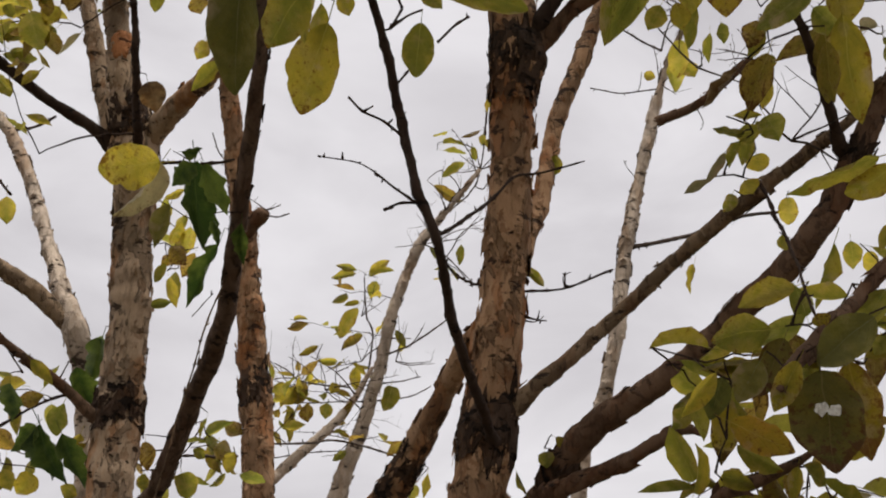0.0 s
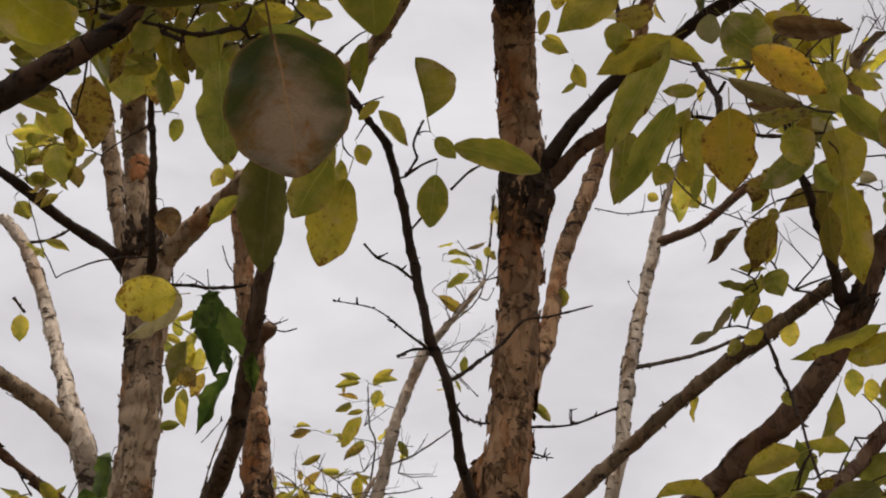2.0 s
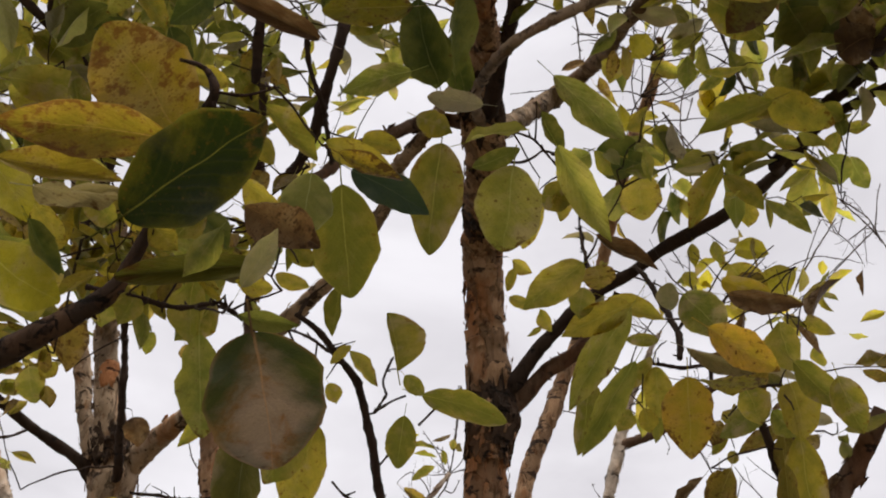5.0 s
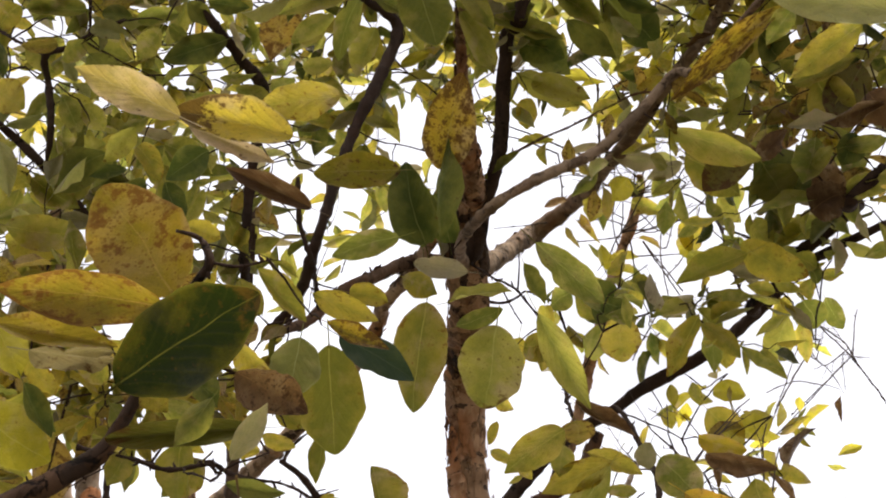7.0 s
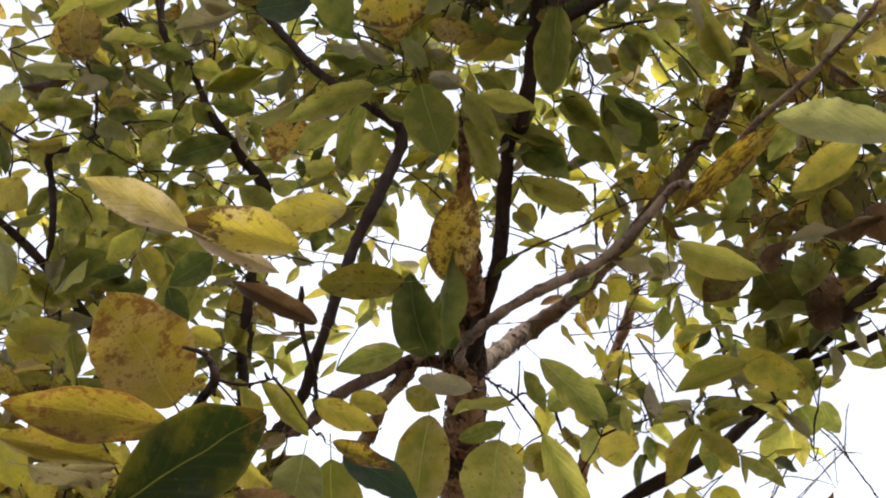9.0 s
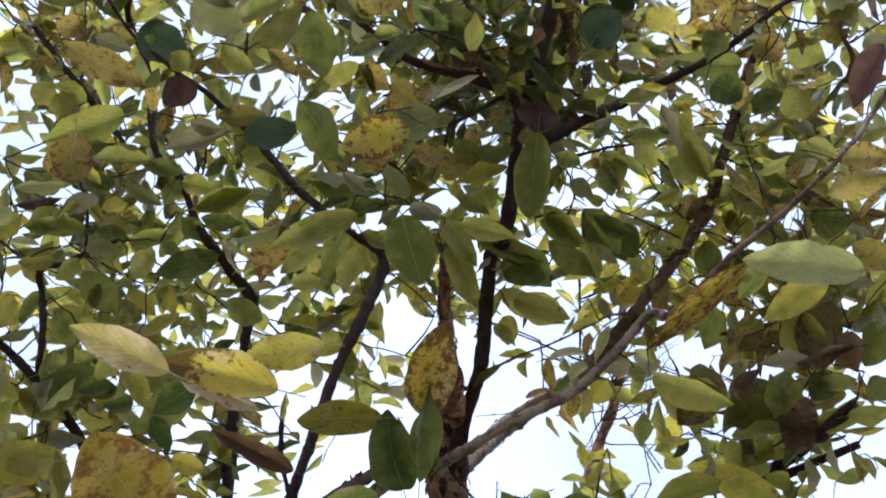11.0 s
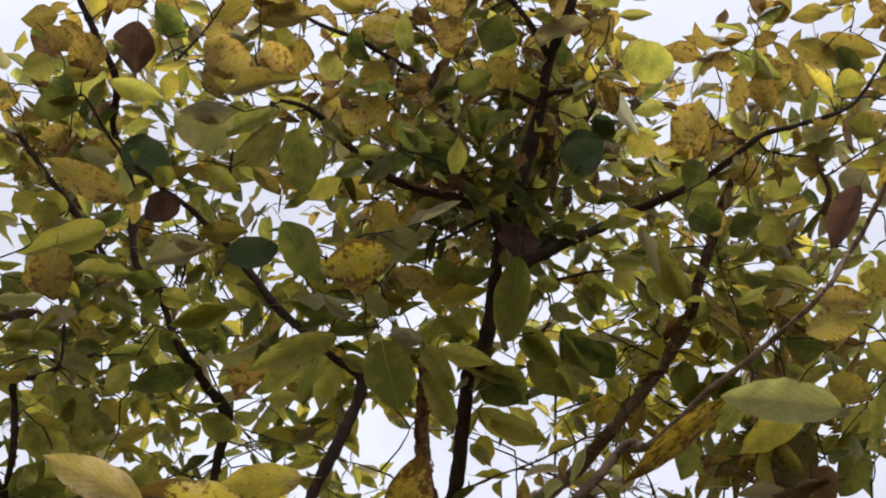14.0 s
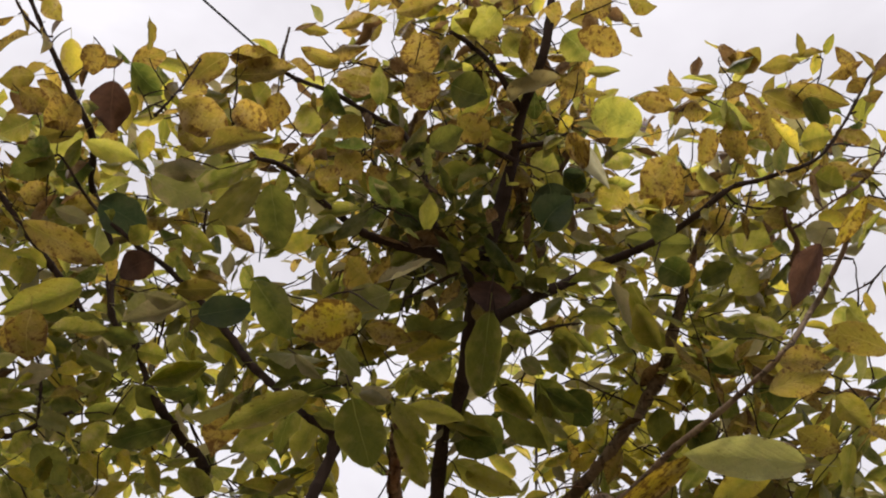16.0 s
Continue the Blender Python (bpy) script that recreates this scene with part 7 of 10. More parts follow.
leaf(pear, "spotted", (-0.346, 0.719, 4.051), (-0.252, 0.725, 4.071), 0.058, 136)
leaf(pear, "spotted", (-0.341, 0.745, 4.015), (-0.214, 0.729, 4.041), 0.068, 140)
leaf(pear, "spotted", (-0.39, 0.646, 3.757), (-0.294, 0.688, 3.719), 0.075, 151)
leaf(pear, "spotted", (-0.346, 0.723, 3.725), (-0.387, 0.681, 3.735), 0.044, -146)
leaf(pear, "pale", (-0.326, 0.713, 3.648), (-0.414, 0.714, 3.63), 0.042, -156)
leaf(pear, "spotted", (-0.333, 0.664, 3.625), (-0.208, 0.627, 3.641), 0.053, 111)
leaf(pear, "silver", (-0.418, 0.738, 3.643), (-0.325, 0.76, 3.614), 0.069, 143, shape=(0.1, 0.12, 0.15, 0.25, 0.1, 0, 0.86, 0.64, 0.25))
leaf(pear, "green", (-0.268, 0.793, 3.788), (-0.371, 0.851, 3.755), 0.049, -165)
leaf(pear, "moss", (-0.241, 0.791, 3.749), (-0.338, 0.902, 3.683), 0.058, -162, shape=(0.2, 0.15, 0.2, 0.4, 0.2, 0.04, 0.88, 0.74, 0.35))
leaf(pear, "dark", (-0.217, 0.752, 3.676), (-0.186, 0.84, 3.606), 0.073, 165, shape=(0.05, 0.1, 0.2, 0.3, 0.1, 0.02, 0.95, 0.58, 0.1))
leaf(pear, "spotted", (-0.292, 0.655, 3.768), (-0.232, 0.683, 3.741), 0.057, 160)
leaf(pear, "spotted", (-0.24, 0.756, 3.986), (-0.249, 0.824, 3.945), 0.059, 166)
leaf(pear, "yellow", (-0.268, 0.756, 4.01), (-0.309, 0.796, 3.956), 0.059, -157)
leaf(pear, "green", (-0.195, 0.765, 3.959), (-0.155, 0.81, 3.942), 0.058, 143)
leaf(pear, "spotted", (-0.172, 0.802, 4.325), (-0.245, 0.794, 4.314), 0.03, -168)
leaf(pear, "spotted", (-0.073, 0.762, 4.351), (-0.161, 0.801, 4.341), 0.038, -106)
leaf(pear, "brown", (-0.055, 0.772, 4.347), (-0.123, 0.821, 4.293), 0.04, -135)
leaf(pear, "spotted", (-0.125, 0.679, 3.993), (-0.203, 0.657, 4), 0.034, -155)
leaf(pear, "spotted", (-0.153, 0.68, 4.01), (-0.071, 0.643, 4.012), 0.036, 126)
leaf(pear, "brown", (-0.031, 0.82, 4.262), (0.014, 0.838, 4.253), 0.034, 154)
leaf(pear, "spotted", (-0.082, 0.703, 4.029), (-0.09, 0.765, 4.009), 0.081, -178)
leaf(pear, "dark", (-0.147, 0.718, 3.973), (-0.102, 0.757, 3.932), 0.052, 167)
leaf(pear, "spotted", (-0.028, 0.634, 4.137), (0.064, 0.596, 4.14), 0.047, 164)
leaf(pear, "spotted", (0.012, 0.552, 3.915), (0.048, 0.608, 3.864), 0.075, 171)
leaf(pear, "spotted", (0.023, 0.601, 3.855), (0.044, 0.65, 3.814), 0.062, 172)
leaf(pear, "spotted", (-0.071, 0.754, 3.925), (-0.115, 0.791, 3.901), 0.057, -165)
leaf(pear, "spotted", (-0.029, 0.754, 3.894), (0.004, 0.787, 3.859), 0.065, 163)
leaf(pear, "yellow", (0.065, 0.697, 3.985), (0.033, 0.749, 3.967), 0.062, -160)
leaf(pear, "green", (0.078, 0.546, 3.933), (0.138, 0.494, 3.945), 0.065, 159)
leaf(pear, "green", (0.13, 0.543, 3.917), (0.15, 0.505, 3.951), 0.045, 154)
leaf(pear, "dark", (0.083, 0.569, 3.777), (0.15, 0.576, 3.759), 0.071, 141)
leaf(pear, "tan", (0.197, 0.625, 3.84), (0.283, 0.568, 3.838), 0.042, 118)
leaf(pear, "spotted", (0.29, 0.578, 3.856), (0.332, 0.603, 3.847), 0.064, 159)
leaf(pear, "spotted", (0.326, 0.501, 3.971), (0.371, 0.477, 3.988), 0.066, 139)
leaf(pear, "spotted", (0.356, 0.44, 3.726), (0.28, 0.425, 3.747), 0.054, -149)
leaf(pear, "spotted", (0.395, 0.459, 3.961), (0.447, 0.459, 3.943), 0.045, 168)
leaf(pear, "green", (0.307, 0.489, 3.732), (0.361, 0.475, 3.722), 0.023, 151)
leaf(pear, "spotted", (0.303, 0.516, 3.717), (0.345, 0.516, 3.71), 0.017, 179)
leaf(pear, "green", (0.415, 0.565, 3.702), (0.322, 0.546, 3.707), 0.072, -154, shape=(0.05, 0.1, 0.2, 0.3, 0.1, 0.02, 0.95, 0.58, 0.1))
leaf(pear, "teal", (0.27, 0.684, 3.671), (0.301, 0.753, 3.636), 0.080, 175, shape=(0.05, 0.08, 0.25, 0.25, 0, 0, 0.92, 0.52, 0.12))
leaf(pear, "teal", (0.303, 0.672, 3.705), (0.339, 0.713, 3.693), 0.044, 167, shape=(0.05, 0.1, 0.2, 0.3, 0.1, 0.02, 0.95, 0.58, 0.1))
leaf(pear, "white", (0.3, 0.615, 3.744), (0.385, 0.698, 3.692), 0.032, 166, shape=(0.2, 0.15, 0.2, 0.4, 0.2, 0.04, 0.88, 0.74, 0.35))
leaf(pear, "spotted", (0.296, 0.643, 3.726), (0.338, 0.624, 3.73), 0.082, 149)
leaf(pear, "green", (0.422, 0.65, 3.727), (0.369, 0.666, 3.719), 0.037, -141)
leaf(pear, "spotted", (0.479, 0.611, 3.685), (0.43, 0.679, 3.643), 0.062, -149)
leaf(pear, "spotted", (0.58, 0.793, 3.925), (0.545, 0.851, 3.869), 0.064, -158)
leaf(pear, "yellow", (0.398, 0.695, 3.702), (0.383, 0.741, 3.683), 0.063, -145)
leaf(pear, "teal", (0.25, 0.674, 3.53), (0.294, 0.616, 3.545), 0.067, 143)
leaf(pear, "dark", (0.3, 0.682, 3.701), (0.343, 0.7, 3.692), 0.043, 151)
leaf(pear, "spotted", (0.592, 0.631, 3.959), (0.488, 0.656, 3.991), 0.045, 133)
leaf(pear, "spotted", (0.605, 0.621, 3.96), (0.554, 0.651, 3.97), 0.026, -133)
leaf(pear, "spotted", (0.535, 0.688, 3.977), (0.459, 0.693, 4.005), 0.046, -153)
leaf(pear, "brown", (0.575, 0.67, 3.977), (0.522, 0.699, 3.979), 0.026, -153)
leaf(pear, "spotted", (0.542, 0.67, 3.926), (0.59, 0.659, 3.927), 0.041, 143)
leaf(pear, "brown", (0.615, 0.596, 4.019), (0.638, 0.574, 4.018), 0.053, 143)
leaf(pear, "spotted", (0.643, 0.609, 3.992), (0.675, 0.553, 4.008), 0.042, 146)
leaf(pear, "spotted", (0.622, 0.585, 4.011), (0.687, 0.581, 4.006), 0.046, 144)
leaf(pear, "spotted", (0.743, 0.55, 3.965), (0.671, 0.576, 3.965), 0.041, -140)
leaf(pear, "spotted", (0.726, 0.549, 3.972), (0.786, 0.519, 3.956), 0.027, 94)
leaf(pear, "spotted", (0.743, 0.545, 3.968), (0.728, 0.502, 3.984), 0.019, -154)
leaf(pear, "yellow", (0.786, 0.529, 3.96), (0.797, 0.494, 3.984), 0.018, 162)
leaf(pear, "yellow", (0.772, 0.531, 3.964), (0.77, 0.567, 3.945), 0.022, -164)
leaf(pear, "spotted", (0.832, 0.536, 3.89), (0.793, 0.502, 3.945), 0.03, 161)
leaf(pear, "spotted", (0.872, 0.531, 3.92), (0.833, 0.507, 3.946), 0.021, -134)
leaf(pear, "spotted", (0.771, 0.534, 3.879), (0.826, 0.489, 3.878), 0.028, -171)
leaf(pear, "spotted", (0.807, 0.544, 3.858), (0.836, 0.513, 3.861), 0.028, 153)
leaf(pear, "spotted", (0.748, 0.62, 3.974), (0.848, 0.604, 3.915), 0.047, 155)
leaf(pear, "spotted", (0.69, 0.623, 3.957), (0.782, 0.634, 3.904), 0.052, 157)
leaf(pear, "dark", (0.757, 0.591, 3.901), (0.797, 0.636, 3.853), 0.045, 172)
leaf(pear, "spotted", (0.65, 0.597, 3.936), (0.609, 0.628, 3.933), 0.03, -138)
leaf(pear, "green", (0.608, 0.674, 3.99), (0.692, 0.696, 3.942), 0.057, 151)
leaf(pear, "spotted", (0.663, 0.572, 3.825), (0.689, 0.644, 3.788), 0.049, -167)
leaf(pear, "spotted", (0.622, 0.651, 3.89), (0.649, 0.707, 3.823), 0.051, -176)
leaf(pear, "spotted", (0.54, 0.58, 3.74), (0.538, 0.641, 3.711), 0.037, -176)
leaf(pear, "pale", (0.6, 0.752, 3.964), (0.647, 0.793, 3.929), 0.036, 156)
leaf(pear, "yellow", (0.687, 0.55, 3.679), (0.73, 0.521, 3.665), 0.051, 130)
leaf(pear, "spotted", (0.869, 0.62, 3.815), (0.81, 0.626, 3.848), 0.032, -138)
leaf(pear, "spotted", (0.856, 0.629, 3.73), (0.764, 0.649, 3.755), 0.039, 174)
leaf(pear, "yellow", (0.706, 0.576, 3.622), (0.757, 0.586, 3.608), 0.06, 139)
leaf(pear, "brown", (0.594, 0.808, 3.901), (0.655, 0.781, 3.9), 0.03, 156)
leaf(pear, "brown", (0.486, 0.624, 3.592), (0.534, 0.607, 3.58), 0.021, 140)
leaf(pear, "yellow", (0.72, 0.631, 3.582), (0.77, 0.628, 3.565), 0.031, 149)
leaf(pear, "pale", (0.694, 0.632, 3.551), (0.744, 0.641, 3.52), 0.046, 158)
leaf(pear, "rusty", (0.626, 0.356, 3.256), (0.605, 0.436, 3.238), 0.034, -149, shape=(0.1, 1.05, 0.2, 0.35, 0.1, 0.03, 0.88, 0.66, 0.25))
leaf(pear, "green", (0.674, 0.401, 3.289), (0.651, 0.455, 3.266), 0.025, -84)
leaf(pear, "plum", (0.607, 0.468, 3.287), (0.571, 0.533, 3.219), 0.046, -143, shape=(0.6, 0.3, 0.4, 0.5, 0.4, 0.05, 0.86, 0.66, 0.3))
leaf(pear, "green", (0.582, 0.667, 3.578), (0.642, 0.672, 3.545), 0.061, 160)
leaf(pear, "spotted", (0.613, 0.834, 3.831), (0.668, 0.858, 3.813), 0.056, 154)
leaf(pear, "spotted", (0.623, 0.634, 3.571), (0.672, 0.633, 3.556), 0.04, 156)
leaf(pear, "dark", (0.53, 0.74, 3.611), (0.419, 0.757, 3.633), 0.053, -147)
leaf(pear, "spotted", (0.744, 0.615, 3.239), (0.657, 0.624, 3.278), 0.053, -150)
leaf(pear, "green", (0.791, 0.754, 3.498), (0.827, 0.764, 3.456), 0.041, 149)
leaf(pear, "yellow", (0.477, 0.938, 3.726), (0.549, 1.022, 3.618), 0.061, -147)
leaf(pear, "pale", (0.402, 0.813, 3.575), (0.44, 0.864, 3.508), 0.037, 122)
leaf(pear, "spotted", (0.77, 1.126, 3.751), (0.627, 1.149, 3.779), 0.074, -149)
leaf(pear, "spotted", (0.547, 0.621, 3.139), (0.623, 0.571, 3.137), 0.049, 133)
leaf(pear, "spotted", (0.536, 0.544, 3.116), (0.601, 0.525, 3.109), 0.039, 125)
leaf(pear, "dark", (0.566, 1.158, 3.612), (0.59, 1.208, 3.555), 0.057, -174)
leaf(pear, "bright", (0.612, 1.108, 3.656), (0.63, 1.146, 3.623), 0.035, -178)
leaf(pear, "spotted", (-0.57, 0.679, 3.418), (-0.446, 0.749, 3.416), 0.054, 141, shape=(0.2, 0.15, 0.2, 0.4, 0.2, 0.05, 0.88, 0.74, 0.35))
leaf(pear, "pale", (-0.567, 0.767, 3.565), (-0.51, 0.797, 3.579), 0.031, 138)
leaf(pear, "spotted", (-0.537, 0.865, 3.716), (-0.602, 0.876, 3.699), 0.044, -137)
leaf(pear, "green", (-0.534, 0.888, 3.68), (-0.537, 0.922, 3.656), 0.033, 161)
leaf(pear, "yellow", (-0.504, 0.849, 3.466), (-0.619, 0.853, 3.384), 0.056, -123)
leaf(pear, "plum", (-0.385, 0.786, 3.484), (-0.436, 0.812, 3.457), 0.054, -150)
leaf(pear, "pale", (-0.395, 0.843, 3.458), (-0.34, 0.858, 3.466), 0.039, 144)
leaf(pear, "pale", (-0.326, 0.866, 3.467), (-0.433, 0.886, 3.432), 0.046, -97)
leaf(pear, "spotted", (-0.349, 0.833, 3.465), (-0.27, 0.834, 3.481), 0.039, 148)
leaf(pear, "teal", (-0.287, 0.776, 3.345), (-0.204, 0.773, 3.377), 0.053, 140, shape=(0.1, 0.12, 0.15, 0.25, 0.1, 0, 0.86, 0.64, 0.25))
leaf(pear, "dark", (-0.204, 0.72, 3.377), (-0.137, 0.8, 3.333), 0.064, 150)
leaf(pear, "rusty", (-0.03, 0.704, 3.308), (-0.131, 0.727, 3.279), 0.071, -141, shape=(0.05, 0.1, 0.2, 0.3, 0.1, 0.02, 0.95, 0.58, 0.1))
leaf(pear, "silver", (0.011, 0.753, 3.416), (-0.059, 0.793, 3.416), 0.061, -142, shape=(0.05, 0.08, 0.25, 0.25, 0, 0, 0.92, 0.52, 0.12))
leaf(pear, "spotted", (-0.062, 0.75, 3.49), (-0.016, 0.773, 3.457), 0.067, 153)
leaf(pear, "pale", (-0.011, 0.715, 3.394), (0.07, 0.67, 3.414), 0.038, 101)
leaf(pear, "plum", (0.18, 0.755, 3.475), (0.173, 0.791, 3.437), 0.076, -165)
leaf(pear, "green", (0.221, 1.015, 3.48), (0.291, 1.045, 3.445), 0.047, 144)
leaf(pear, "green", (0.312, 1.055, 3.525), (0.335, 1.121, 3.428), 0.048, 153)
leaf(pear, "dark", (0.38, 1.193, 3.655), (0.444, 1.213, 3.601), 0.082, 143)
leaf(pear, "green", (0.296, 0.825, 3.427), (0.311, 0.864, 3.38), 0.035, 170)
leaf(pear, "green", (0.32, 0.817, 3.436), (0.326, 0.866, 3.397), 0.04, -176)
leaf(pear, "green", (0.124, 1.048, 3.43), (0.222, 1.069, 3.391), 0.043, 118)
leaf(pear, "dark", (0.19, 1.179, 3.56), (0.267, 1.211, 3.504), 0.077, 132)
leaf(pear, "green", (0.184, 1.123, 3.38), (0.281, 1.124, 3.341), 0.048, 140)
leaf(pear, "green", (0.12, 1.018, 3.426), (0.174, 1, 3.432), 0.046, 121)
leaf(pear, "green", (-0.189, 0.859, 3.34), (-0.093, 0.843, 3.337), 0.039, 76)
leaf(pear, "pale", (-0.021, 0.78, 3.222), (0.028, 0.78, 3.214), 0.026, 140)
leaf(pear, "green", (0.036, 0.887, 3.295), (0.089, 0.97, 3.211), 0.052, 135)
leaf(pear, "green", (-0.279, 0.922, 3.379), (-0.375, 0.933, 3.342), 0.045, -124)
leaf(pear, "dark", (0.045, 0.861, 3.484), (0.098, 0.891, 3.467), 0.043, 146)
leaf(pear, "spotted", (0.032, 0.908, 3.447), (0.107, 0.882, 3.458), 0.038, 129)
leaf(pear, "green", (0.088, 0.98, 3.443), (0.133, 0.94, 3.466), 0.044, 144)
leaf(pear, "dark", (0.618, 0.938, 3.749), (0.679, 0.903, 3.768), 0.048, 133)
leaf(pear, "green", (0.639, 0.82, 3.664), (0.681, 0.847, 3.621), 0.058, 159)
leaf(pear, "yellow", (0.779, 1.053, 3.906), (0.843, 1.072, 3.83), 0.078, 156)
leaf(pear, "green", (0.629, 1.058, 3.784), (0.722, 1.05, 3.721), 0.057, 129)
leaf(pear, "green", (0.697, 0.947, 3.672), (0.745, 0.956, 3.625), 0.047, 145)
leaf(pear, "dark", (0.461, 0.717, 3.513), (0.508, 0.728, 3.49), 0.056, 153)
leaf(pear, "green", (0.327, 0.798, 3.456), (0.39, 0.778, 3.443), 0.031, 128)
leaf(pear, "dark", (0.462, 0.652, 3.57), (0.447, 0.687, 3.535), 0.048, -143)
leaf(pear, "green", (0.638, 1.075, 3.578), (0.696, 1.072, 3.538), 0.051, 124)
leaf(pear, "green", (0.698, 1.004, 3.475), (0.762, 1.026, 3.447), 0.055, 160)
leaf(pear, "yellow", (0.752, 0.811, 3.339), (0.8, 0.827, 3.285), 0.056, 154)
leaf(pear, "spotted", (0.672, 0.82, 3.263), (0.741, 0.829, 3.231), 0.051, 153)
leaf(pear, "green", (0.153, 0.47, 3.877), (0.107, 0.507, 3.852), 0.059, -169)
leaf(pear, "green", (0.214, 0.53, 3.917), (0.178, 0.574, 3.902), 0.055, -155)
leaf(pear, "green", (0.287, 0.525, 3.924), (0.334, 0.561, 3.894), 0.061, 165)
leaf(pear, "spotted", (0.101, 0.618, 3.745), (0.165, 0.641, 3.738), 0.058, 148)
leaf(pear, "green", (0.201, 0.675, 3.795), (0.164, 0.715, 3.755), 0.06, -162)
leaf(pear, "dark", (0.055, 0.635, 3.673), (0.111, 0.611, 3.701), 0.056, 159)
leaf(pear, "green", (0.242, 0.683, 3.743), (0.294, 0.69, 3.726), 0.053, 155)
leaf(pear, "green", (0.087, 0.756, 3.728), (0.146, 0.731, 3.757), 0.056, 132)
leaf(pear, "spotted", (-0.135, 0.684, 3.641), (-0.092, 0.71, 3.618), 0.053, 161)
leaf(pear, "spotted", (-0.109, 0.796, 3.86), (-0.06, 0.835, 3.828), 0.063, 164)
leaf(pear, "spotted", (-0.052, 0.819, 3.845), (0.006, 0.837, 3.824), 0.059, 136)
leaf(pear, "spotted", (-0.176, 0.667, 3.661), (-0.136, 0.693, 3.654), 0.047, 136)
leaf(pear, "green", (-0.151, 0.708, 3.622), (-0.101, 0.726, 3.622), 0.041, 131)
leaf(pear, "green", (-0.051, 0.733, 3.607), (-0.127, 0.747, 3.596), 0.031, -99)
leaf(pear, "dark", (0.008, 0.742, 3.629), (0.07, 0.764, 3.619), 0.057, 138)
leaf(pear, "brown", (0.03, 0.739, 3.565), (0.09, 0.75, 3.541), 0.056, 153)
leaf(pear, "spotted", (-0.156, 1.125, 4.041), (-0.077, 1.156, 4.012), 0.065, 143)
leaf(pear, "yellow", (-0.194, 0.916, 3.699), (-0.134, 0.891, 3.729), 0.041, 149)
leaf(pear, "yellow", (-0.341, 0.723, 3.499), (-0.283, 0.751, 3.483), 0.046, 139)
leaf(pear, "spotted", (-0.27, 0.725, 3.513), (-0.219, 0.76, 3.49), 0.037, 140)
leaf(pear, "yellow", (-0.405, 0.787, 3.524), (-0.436, 0.77, 3.543), 0.042, -148)
leaf(pear, "spotted", (-0.681, 0.88, 3.729), (-0.632, 0.862, 3.748), 0.043, 160)
leaf(pear, "yellow", (-0.679, 0.925, 3.635), (-0.699, 0.946, 3.593), 0.052, -160)
leaf(pear, "green", (-0.657, 0.959, 3.582), (-0.632, 0.916, 3.615), 0.046, -177)
leaf(pear, "vine", (-0.346, 1.49, 2.427), (-0.377, 1.494, 2.393), 0.035, -123, shape=(0.2, 0.3, 0.4, 0.6, 0.4, 0.04, 0.8, 0.7, 0.4))
leaf(pear, "vine", (-0.34, 1.52, 2.443), (-0.308, 1.551, 2.376), 0.044, 131, shape=(0.2, 0.5, 0.4, 0.6, 0.3, 0.06, 0.8, 0.7, 0.4))
leaf(pear, "silver", (-0.522, 1.012, 3.479), (-0.458, 1.054, 3.473), 0.03, 158)
leaf(pear, "dark", (-0.418, 0.979, 3.482), (-0.493, 0.973, 3.49), 0.034, -128)
leaf(pear, "dark", (-0.482, 0.962, 3.496), (-0.555, 0.951, 3.479), 0.03, -74)
leaf(pear, "green", (-0.424, 0.988, 3.471), (-0.447, 1.023, 3.441), 0.033, -179)
leaf(pear, "yellow", (-0.417, 0.989, 3.469), (-0.365, 0.999, 3.468), 0.04, 146)
leaf(pear, "silver", (-0.457, 0.946, 3.536), (-0.368, 0.934, 3.547), 0.036, 100)
leaf(pear, "green", (-0.438, 1.045, 3.379), (-0.4, 1.066, 3.369), 0.032, 145)
leaf(pear, "dark", (-0.41, 1.022, 3.413), (-0.369, 1.059, 3.393), 0.045, 143)
leaf(pear, "dark", (-0.377, 1.021, 3.415), (-0.307, 1.033, 3.421), 0.034, 150)
leaf(pear, "silver", (-0.221, 0.902, 3.298), (-0.299, 0.931, 3.278), 0.034, 165)
leaf(pear, "yellow", (-0.301, 0.861, 3.424), (-0.239, 0.922, 3.385), 0.047, 155)
leaf(pear, "dark", (-0.276, 0.869, 3.384), (-0.187, 0.922, 3.366), 0.042, 87)
leaf(pear, "green", (-0.15, 0.888, 3.231), (-0.212, 0.917, 3.194), 0.033, -157)
leaf(pear, "dark", (-0.074, 0.84, 3.315), (-0.188, 0.835, 3.323), 0.046, 171)
leaf(pear, "silver", (-0.084, 0.792, 3.289), (-0.181, 0.793, 3.291), 0.039, 140)
leaf(pear, "dark", (-0.115, 0.827, 3.281), (-0.161, 0.844, 3.27), 0.02, -97)
leaf(pear, "dark", (-0.052, 0.823, 3.266), (-0.115, 0.838, 3.268), 0.026, -123)
leaf(pear, "dark", (-0.205, 0.821, 3.417), (-0.132, 0.865, 3.411), 0.035, 148)
leaf(pear, "spotted", (-0.089, 0.728, 3.333), (-0.072, 0.781, 3.288), 0.058, 168)
leaf(pear, "silver", (-0.064, 0.775, 3.301), (-0.023, 0.804, 3.273), 0.033, 149)
leaf(pear, "pale", (-0.125, 0.752, 3.255), (-0.078, 0.774, 3.231), 0.027, 145)
leaf(pear, "green", (-0.091, 0.846, 3.226), (-0.036, 0.867, 3.217), 0.028, 144)
leaf(pear, "green", (-0.214, 1.1, 3.353), (-0.161, 1.087, 3.354), 0.032, 134)
